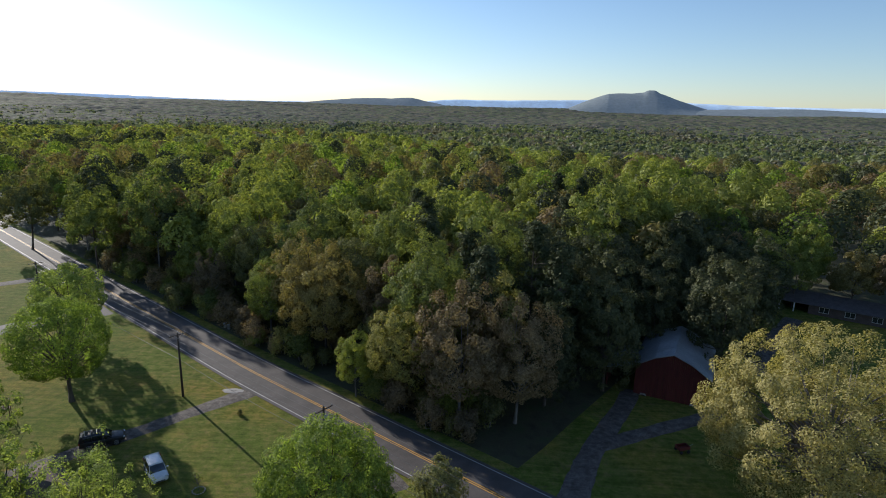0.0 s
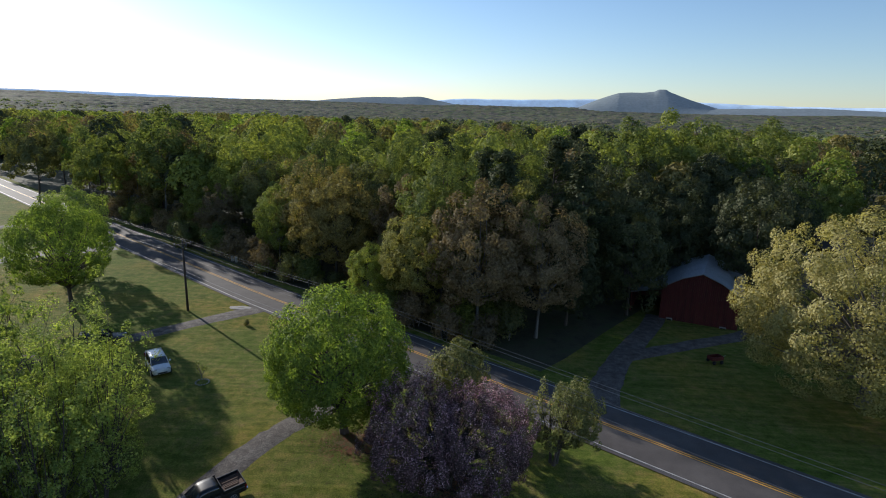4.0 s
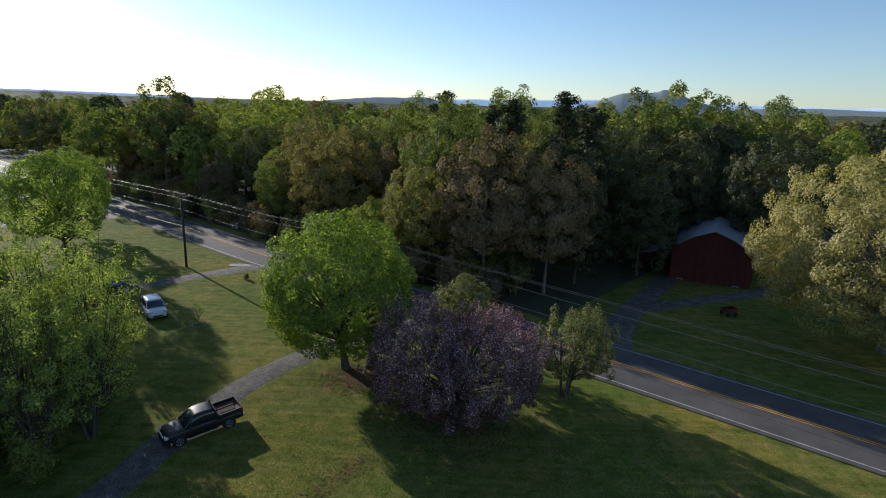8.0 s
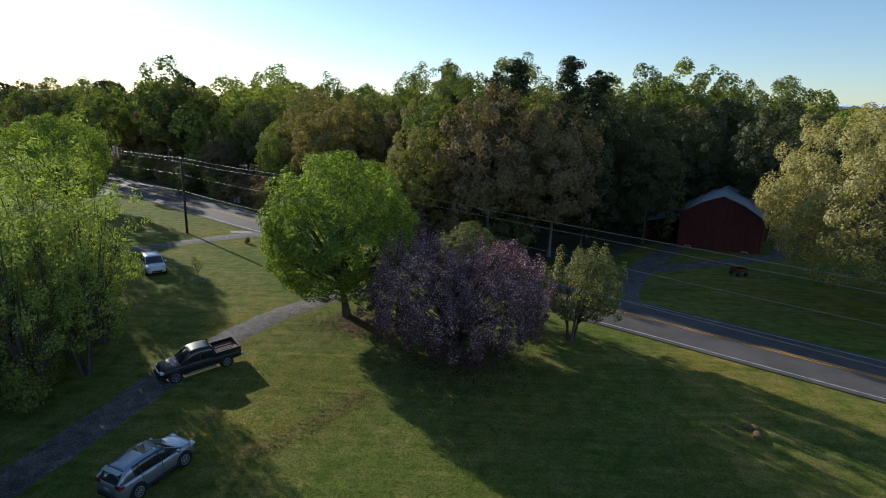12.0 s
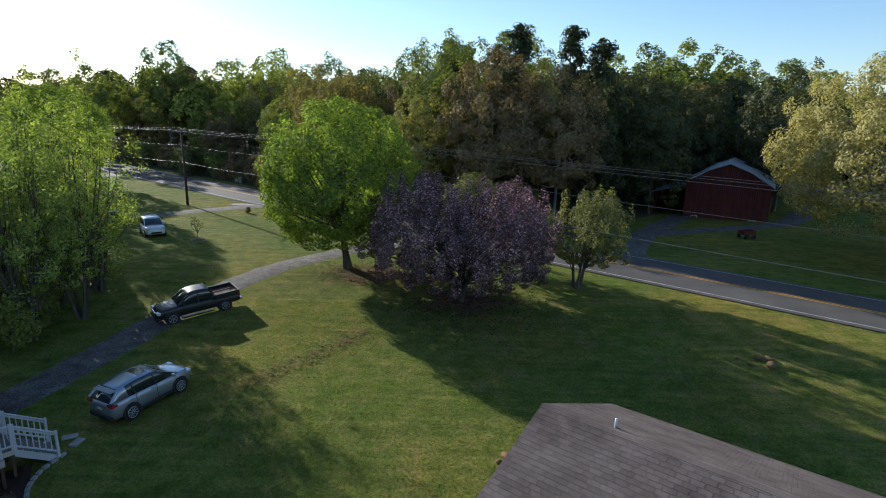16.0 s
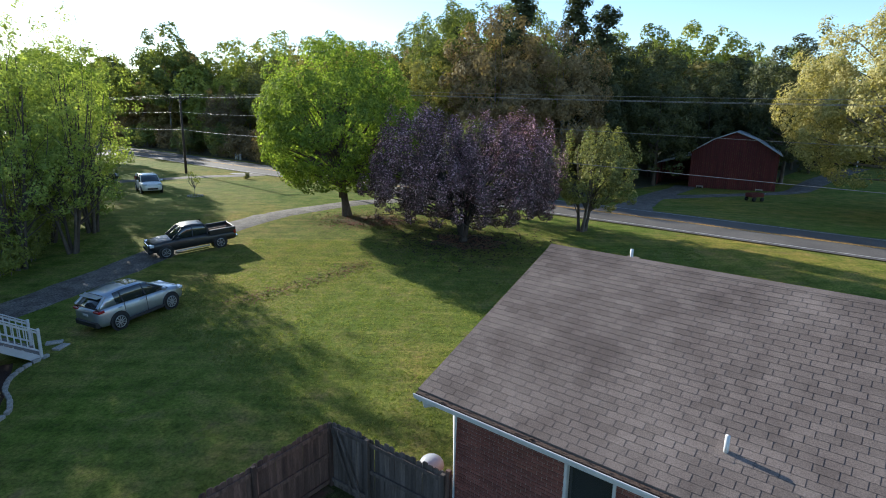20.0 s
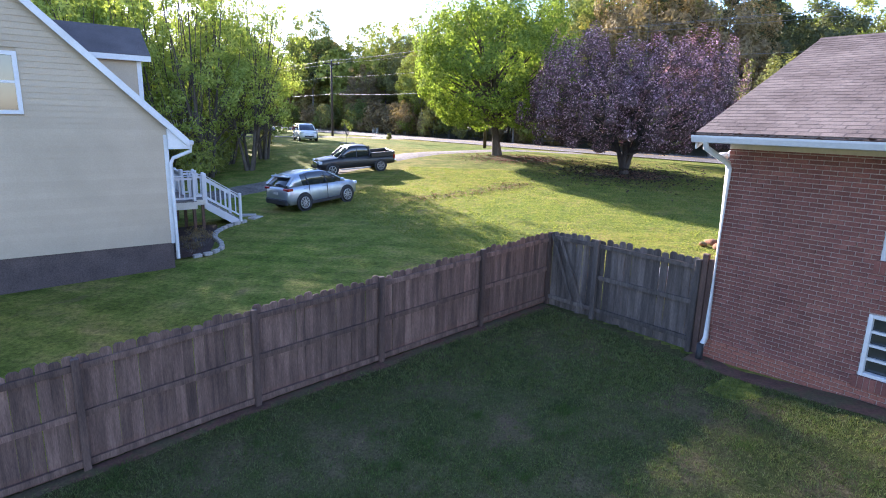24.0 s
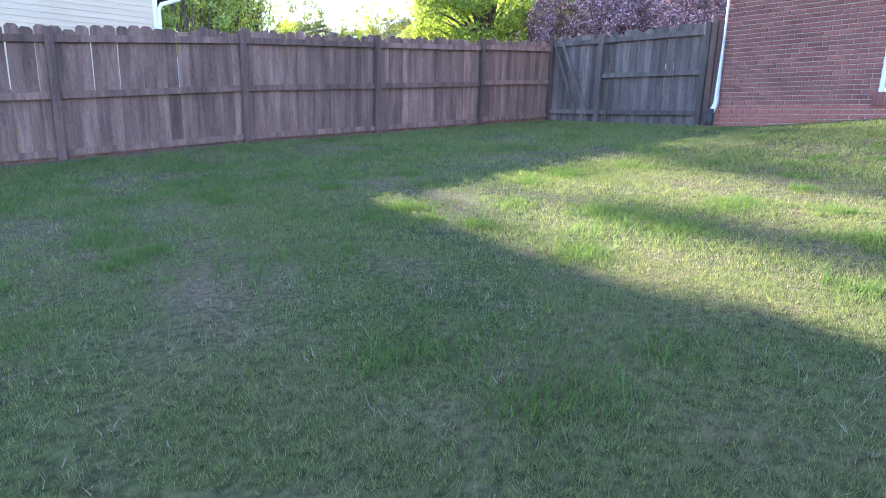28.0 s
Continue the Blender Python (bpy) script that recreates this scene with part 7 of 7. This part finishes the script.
for _ in range(8):
    dens = [dens[0]] + [((a[0] + b[0] + c[0]) / 3, (a[1] + b[1] + c[1]) / 3) for a, b, c in zip(dens, dens[1:], dens[2:])] + [dens[-1]]
acc, last = 0.0, dens[0]
for p in dens[1:]:
    acc += math.hypot(p[0] - last[0], p[1] - last[1])
    if acc > 0.29:
        acc = 0.0
        o = new("edging_stone", se)
        o.parent = edging
        o.matrix_world = Matrix.Translation((p[0], p[1], height(*p))) @ Matrix.Rotation(math.atan2(p[1] - last[1], p[0] - last[0]) + re_.gauss(0, 0.06), 4, 'Z')
    last = p
for i, (x, y) in enumerate(((-17.15, 20.85), (-16.6, 20.5))):
    s = thing("stepping_stone", Matrix.Translation((x, y, height(x, y))) @ Matrix.Rotation(0.5 + i, 4, 'Z'), "flat pale paving stone at the foot of the stairs", "paving stone")
    box("slab", (-0.3, -0.17, -0.04), (0.3, 0.17, 0.06), M["concrete"], s, bevel=0.025)
def bed_shrub(x, y, seed, hh, wide):
    rng = np.random.default_rng(seed)
    sh = thing("bed_shrub", stand(x, y), "low twiggy shrub with a few dull leaves in the mulch bed", "shrub")
    tubes, ends = [], []
    for _ in range(34):
        a, w = rng.random() * 6.283, wide * math.sqrt(rng.random())
        tip = (math.cos(a) * w, math.sin(a) * w, hh * rng.uniform(0.5, 1.0))
        tubes.append(limb((math.cos(a) * 0.04, math.sin(a) * 0.04, -0.05), tip, 0.007, 0.003, 0.0, rng))
        ends.append(tip)
    tubes_ob("twigs", tubes, M["bark_grey"], sh, "", 3)
    q, nq = leaf_quads(rng, np.array(ends), np.full(len(ends), 0.1), 14, 0.045)
    quads_ob("leaves", q, nq, M["leaf_tan"], sh)


for i, (a, b, hh, w) in enumerate(((0.8, 1.5, 0.4, 0.3), (1.3, 2.2, 0.5, 0.4), (1.35, 3.2, 0.45, 0.35), (0.7, 2.7, 0.35, 0.3))):
    p = Vector((-14.9, 13.75)) + out_way * a + wall_way * b
    bed_shrub(p.x, p.y, 300 + i, hh, w)
make_tree("ornamental_tree", 9, "small pale green tree behind the cherry", "tree", 7.4, 1.2, 2.9, 2.8, 3.0, 110, 75, 0.2, 0.7, M["leaf_pear"], M["bark"], 0.15, 16, stems=2, low=-0.7, m=stand(-1.0, 46.0), spikes=20, shell=0.45)

# bare earth: under the maple, below the fence and along the house
def patch(name, cx, cy, rx, ry, material, lift, label, seed):
    r = random.Random(seed)
    v, f = [(cx, cy, height(cx, cy) + lift)], []
    n, rows = 44, 5
    wob = [r.uniform(0.7, 1.2) for _ in range(n)]
    wob = [(wob[i - 1] + wob[i] * 2 + wob[(i + 1) % n]) / 4 for i in range(n)]
    for j in range(1, rows + 1):
        for i in range(n):
            a = 2 * math.pi * i / n
            k = j / rows * wob[i]
            x, y = cx + math.cos(a) * rx * k, cy + math.sin(a) * ry * k
            v.append((x, y, height(x, y) + lift - (0.05 if j == rows else 0)))
    f += [(0, 1 + i, 1 + (i + 1) % n) for i in range(n)]
    for j in range(rows - 1):
        for i in range(n):
            a, b = 1 + j * n + i, 1 + j * n + (i + 1) % n
            f.append((a, b, b + n, a + n))
    return tagged(mesh_ob(name, v, f, material, None, "", True), label, "bare earth", "", "structure")


patch("bare_earth", -8.2, 41.0, 2.6, 1.5, M["clay"], 0.035, "reddish bare earth under the maple", 1)
patch("gravel_patch", -30.4, 71.0, 1.7, 0.7, M["concrete"], 0.075, "pale broken concrete at the mouth of the drive", 3)
patch("bare_earth", -1.2, 36.6, 2.6, 1.8, M["clay"], 0.03, "shaded bare earth under the cherry", 2)
def litter(name, label, seed, n, cx, cy, rx, ry, material, size):
    rng = np.random.default_rng(seed)
    d = rng.normal(size=(n, 2)) * 0.5
    x, y = cx + d[:, 0] * rx, cy + d[:, 1] * ry
    z = np.array([height(float(a), float(b)) for a, b in zip(x, y)]) + 0.05
    q, nq = cards(rng, np.column_stack([x, y, z]), rng.normal(size=(n, 3)) * 0.3 + np.array((0, 0, 1.0)), size)
    return tagged(quads_ob(name, q, nq, material), label, "leaf litter", "", "stuff")


litter("fallen_leaves", "reddish fallen leaves and mulch scattered round the maple", 51, 4200, -8.4, 41.0, 4.0, 2.4, M["clay"], 0.12)
litter("fallen_leaves", "brown fallen leaves under the cherry", 52, 3500, -1.2, 36.4, 5.0, 4.0, M["mulch"], 0.14)
LINE = [(-11.27, 25.57), (-9.69, 27.62), (-7.88, 29.99), (-6.92, 31.57)]
for k in range(9):
    lx = float(np.interp(k / 8, [0, 0.33, 0.67, 1], [p[0] for p in LINE]))
    ly = float(np.interp(k / 8, [0, 0.33, 0.67, 1], [p[1] for p in LINE]))
    litter("worn_spot", "worn weedy spot in a line across the lawn", 60 + k, 110, lx + 0.12 * math.sin(k * 2.3), ly, 1.1, 0.8, M["clay"], 0.11)
fe = [CORNER - FD * (2.36 * 8), CORNER - FD * 8, CORNER - FD * 0.1]
strip("bare_earth", [(p.x + 0.1, p.y - 0.08) for p in fe], [0.6, 0.55, 0.6], M["earth_red"], 0.045, "red clay showing below the fence", "bare earth", "structure", 0.12, 3, 0.5)
strip("bare_earth", [(-0.95, 10.75), (1.55, 8.95), (4.6, 6.75)], [0.7, 0.8, 0.7], M["earth_red"], 0.045, "dry red earth along the brick wall", "bare earth", "structure", 0.15, 3, 0.5)


# ---------------------------------------------------------------- grass of the fenced yard
def grass(name, label, seed, n, sampler, h0, h1, w, material, tuft=0, up=-0.01):
    """Blades, singly or in tufts of a few that share a height and a lean."""
    rng = np.random.default_rng(seed)
    xy = sampler(rng, n // max(tuft, 1))
    if tuft:
        big = rng.random(len(xy))
        xy = np.repeat(xy, tuft, axis=0) + rng.normal(size=(len(xy) * tuft, 2)) * 0.022 * (h1 / 0.06)
        hh = h0 + (h1 - h0) * np.repeat(big, tuft) ** 1.4 * (0.5 + 0.5 * rng.random(len(xy)))
        sway = np.repeat(rng.normal(size=(len(big), 2)), tuft, axis=0) * 0.35
    else:
        hh = h0 + (h1 - h0) * rng.random(len(xy)) ** 1.5
        sway = np.zeros((len(xy), 2))
    z = np.array([height(float(x), float(y)) for x, y in xy])
    n = len(xy)
    a = rng.random(n) * 6.283
    lean = (rng.normal(size=(n, 2)) * 0.45 + sway) * hh[:, None]
    root = np.column_stack([xy, z + up])
    side = np.column_stack([np.cos(a), np.sin(a), np.zeros(n)]) * (w * (0.6 + 0.8 * rng.random(n)))[:, None]
    q = np.stack([root - side, root + side, root + np.column_stack([lean, hh + 0.01])], axis=1)
    return tagged(quads_ob(name, q.reshape(-1, 3), n, material, k=3), label, "grass", "", "stuff")


def in_yard(x, y, m=0.0):
    s = (x - CORNER.x) * FD.y - (y - CORNER.y) * FD.x
    hx, hy = x + 0.65, y - 10.88
    d = -hx * 0.587 - hy * 0.8096
    gx, gy = x - CORNER.x, y - CORNER.y
    e = -(gx * 0.61 + gy * 0.78)
    return (s > 0.2 - m) & (d > 0.35 - m) & (e > 0.15 - m)


def turf(x, y):
    """Where the yard's grass is thick (1) or worn (0)."""
    p = np.sin(x * 2.1 + 1.3 * np.sin(y * 1.7)) + np.sin(y * 2.7 + 1.1 * np.sin(x * 1.3)) + 0.8 * np.sin(x * 6.1 + y * 4.7 + 2 * np.sin(y * 3.1)) + 0.6 * np.sin(x * 11.0 - y * 9.0 + 2 * np.sin(x * 4.0))
    return np.clip(0.55 + 0.24 * p, 0, 1)


def yard_sampler(lo, hi, worn=False, turn=(0.72, 2.75)):
    def f(rng, n):
        out = np.zeros((0, 2))
        while len(out) < n:
            r = np.sqrt(rng.uniform(lo * lo, hi * hi, n))
            a = rng.uniform(*turn, n)
            x, y = -3.2 + r * np.cos(a), -0.6 + r * np.sin(a)
            k = turf(x, y)
            ok = in_yard(x, y) & (rng.random(n) < (1.05 - k if worn else 0.1 + k))
            out = np.vstack([out, np.column_stack([x, y])[ok]])
        return out[:n]
    return f


def clump_sampler(rng, n):
    """Tufts gathered in scattered clumps, closer together near the middle of the yard."""
    seeds = yard_sampler(1.0, 9.0)(rng, 170)
    who = rng.integers(0, len(seeds), n * 2)
    spread = (0.05 + 0.13 * rng.random(len(seeds)))[who][:, None]
    p = seeds[who] + rng.normal(size=(n * 2, 2)) * spread
    return p[in_yard(p[:, 0], p[:, 1])][:n]


xs_, ys_ = np.arange(-18.0, 16.0, 0.16), np.arange(-16.0, 13.4, 0.16)
tv, tf, keep = [], [], {}
for j, y in enumerate(ys_):
    for i, x in enumerate(xs_):
        if in_yard(x, y, 0.4):
            keep[i, j] = len(tv)
            tv.append((x, y, height(float(x), float(y)) + 0.03))
for (i, j) in list(keep):
    if (i + 1, j) in keep and (i, j + 1) in keep and (i + 1, j + 1) in keep:
        tf.append((keep[i, j], keep[i + 1, j], keep[i + 1, j + 1], keep[i, j + 1]))
tagged(mesh_ob("yard_ground", tv, tf, M["turf"], None, "", True), "worn brown-green turf of the fenced yard", "ground", "", "structure")
M["grass_blade"] = leafy("grass_blade", [(0.058, 0.09, 0.024), (0.094, 0.13, 0.038), (0.14, 0.166, 0.06), (0.205, 0.2, 0.098)], 0.42, 0.0, 0.02)
M["grass_deep"] = leafy("grass_deep", [(0.04, 0.082, 0.018), (0.07, 0.12, 0.028), (0.1, 0.155, 0.04)], 0.42, 0.0, 0.02)
M["grass_dry"] = leafy("grass_dry", [(0.112, 0.088, 0.068), (0.176, 0.144, 0.113), (0.240, 0.200, 0.153)], 0.3, 0.0, 0.02)
M["grass_lawn"] = leafy("grass_lawn", [(0.1, 0.133, 0.027), (0.152, 0.19, 0.042), (0.2, 0.226, 0.06), (0.25, 0.235, 0.1)], 0.6, 0.0, 0.02)
grass("grass", "short uneven grass of the fenced yard, close up", 1, 190000, yard_sampler(0.9, 3.0), 0.014, 0.038, 0.0017, M["grass_blade"], 6, 0.012)
grass("grass", "short uneven grass in the middle of the yard", 2, 160000, yard_sampler(3.0, 6.0), 0.018, 0.05, 0.0031, M["grass_blade"], 6, 0.012)
grass("grass", "short uneven grass of the fenced yard", 3, 120000, yard_sampler(6.0, 9.5), 0.024, 0.066, 0.0056, M["grass_blade"], 6, 0.012)
grass("grass", "short uneven grass towards the fence", 4, 70000, yard_sampler(9.5, 14.5), 0.024, 0.07, 0.009, M["grass_blade"], 6, 0.012)
grass("grass", "dry straw blades in the worn spots", 5, 80000, yard_sampler(0.9, 9.5, True), 0.012, 0.045, 0.0036, M["grass_dry"], 4, 0.012)
grass("grass", "darker thick clumps in the yard's grass", 8, 60000, clump_sampler, 0.03, 0.085, 0.0036, M["grass_deep"], 10, 0.012)
grass("grass", "short grass in the far part of the yard", 6, 30000, yard_sampler(2.6, 13.0, False, (-0.6, 0.72)), 0.024, 0.07, 0.008, M["grass_blade"], 6, 0.012)


def lawn_sampler(rng, n):
    x = rng.uniform(-15, 13, n * 3)
    y = rng.uniform(9, 36, n * 3)
    s = (x - CORNER.x) * FD.y - (y - CORNER.y) * FD.x
    hx, hy = x + 0.65, y - 10.88
    along, deep = hx * 0.8096 - hy * 0.587, hx * 0.587 + hy * 0.8096
    ok = ((s < -0.3) | (deep > 1.5)) & ~((along > -0.1) & (along < LEN) & (deep > -0.5) & (deep < DEEP + 0.2)) & (y > 24 - (x + 15) * 0.9)
    p = np.column_stack([x, y])[ok]
    return p[:n]


grass("grass", "mown front lawn with uneven tufts", 5, 170000, lawn_sampler, 0.025, 0.07, 0.016, M["grass_lawn"], 4)

# ---------------------------------------------------------------- bricks and shingles
BRICK = [(-0.0965, 0.0), (0.0965, 0.0)]


def block_faces(o):
    return [(o, o + 1, o + 2, o + 3), (o + 1, o + 5, o + 6, o + 2), (o + 4, o, o + 3, o + 7), (o + 3, o + 2, o + 6, o + 7), (o + 4, o + 5, o + 1, o)]


def brick_verts(x0, x1, z0, z1, y0, y1):
    c = 0.004
    return [(x0 + c, y0, z0 + c), (x1 - c, y0, z0 + c), (x1 - c, y0, z1 - c), (x0 + c, y0, z1 - c), (x0, y1, z0), (x1, y1, z0), (x1, y1, z1), (x0, y1, z1)]


full = bpy.data.meshes.new("brick")
full.from_pydata(brick_verts(0, 0.2, 0, 0.064, -0.005, 0.02), [], block_faces(0))
full.materials.append(M["brick"])
wall_main = next(o for o in house.children if o.name.startswith("wall"))
rbk = random.Random(9)
jv, jf, rv_, rf_ = [], [], [], []
row, z, singles = 0, 0.02, 0
while z < EAVE_Z - 0.2:
    x = -0.105 if row % 2 else 0.0
    while x < LEN - 0.01:
        a, b = max(x, 0.0), min(x + 0.2, LEN)
        cut = any(a < h[1] and b > h[0] and z + 0.064 > h[2] and z < h[3] for h in HOLES)
        pieces = [(a, b)]
        if cut:
            pieces = []
            for h in HOLES:
                if z + 0.064 > h[2] and z < h[3] and a < h[1] and b > h[0]:
                    if a < h[0] - 0.02:
                        pieces.append((a, h[0]))
                    if b > h[1] + 0.02:
                        pieces.append((h[1], b))
        for pa, pb in pieces:
            if pb - pa < 0.03:
                continue
            if z < 0.62:
                o = len(rv_)
                rv_ += brick_verts(pa, pb, z, z + 0.064, -0.005, 0.02)
                rf_ += block_faces(o)
            elif singles < 300 and pb - pa > 0.19 and pa < 1.6 and z > 0.9:
                ob = new("brick", full)
                ob.parent = wall_main
                ob.location = (pa, rbk.uniform(-0.0015, 0.0015), z)
                singles += 1
            else:
                o = len(jv)
                d = rbk.uniform(-0.0015, 0.0015)
                jv += brick_verts(pa, pb, z, z + 0.064, -0.005 + d, 0.02)
                jf += block_faces(o)
        x += 0.21
    z += 0.0745
    row += 1
tagged(mesh_ob("bricks", jv, jf, M["brick"], wall_main), "courses of red brick", "", "", "stuff")
tagged(mesh_ob("bricks", rv_, rf_, M["base_red"], wall_main), "brighter red lowest brick courses", "", "", "stuff")
jv, jf = [], []
row, z = 0, 0.02
while z < EAVE_Z - 0.2:
    y = -0.105 if row % 2 else 0.0
    while y < DEEP - 0.01:
        a, b = max(y, 0.0), min(y + 0.2, DEEP)
        o = len(jv)
        jv += [(vy, vx, vz) for vx, vy, vz in brick_verts(a, b, z, z + 0.064, -0.005, 0.02)]
        jf += [tuple(reversed(q)) for q in block_faces(o)]
        y += 0.21
    z += 0.0745
    row += 1
tagged(mesh_ob("bricks", jv, jf, M["brick"], wall_main), "courses of red brick on the gable end", "", "", "stuff")

# shingle tabs lie on the slopes in overlapping rows
ang = math.atan(slope)
run = math.hypot(DEEP / 2 + OVER, RIDGE_Z - EAVE_Z)


def tab_verts(x0, x1, s0, s1, th):
    return [(x0, s0, th), (x1, s0, th), (x1, s1, 0.004), (x0, s1, 0.004), (x0, s0, 0), (x1, s0, 0)]


TABF = [(0, 1, 2, 3), (4, 5, 1, 0), (0, 3, 4), (1, 5, 2)]
tab = bpy.data.meshes.new("shingle")
tab.from_pydata(tab_verts(0.007, 0.298, 0, 0.16, 0.009), [], TABF)
tab.materials.append(M["shingle"])
for side, roof_ob in ((1, roof_f), (-1, roof_b)):
    if side > 0:
        base = Matrix.Translation((0, -OVER, EAVE_Z)) @ Matrix.Rotation(ang, 4, 'X')
    else:
        base = Matrix.Translation((0, DEEP + OVER, EAVE_Z)) @ Matrix.Rotation(math.pi, 4, 'Z') @ Matrix.Rotation(ang, 4, 'X')
    jv, jf, singles = [], [], 0
    rows = int(run / 0.143)
    for r in range(rows):
        s = 0.143 * r - 0.01
        shift = (0.1525 * (r % 2)) + 0.02 * ((r * 7) % 5)
        x = RX0 - shift
        while x < RX1 - 0.02:
            a, b = max(x, RX0), min(x + 0.305, RX1)
            if b - a > 0.05:
                if side < 0:
                    xa, xb = -b, -a
                else:
                    xa, xb = a, b
                if side > 0 and singles < 300 and b - a > 0.3 and a < 2.6:
                    ob = new("shingle", tab)
                    ob.parent = roof_ob
                    ob.matrix_local = base @ Matrix.Translation((xa, s, 0.001))
                    singles += 1
                else:
                    o = len(jv)
                    th = 0.008 + 0.003 * rbk.random()
                    jv += [base @ Vector(p) for p in tab_verts(xa + 0.007, xb - 0.007, s, s + 0.16, th)]
                    jf += [tuple(i + o for i in q) for q in TABF]
            x += 0.305
    tagged(mesh_ob("shingles", jv, jf, M["shingle"], roof_ob), "overlapping brown shingle tabs", "", "", "stuff")
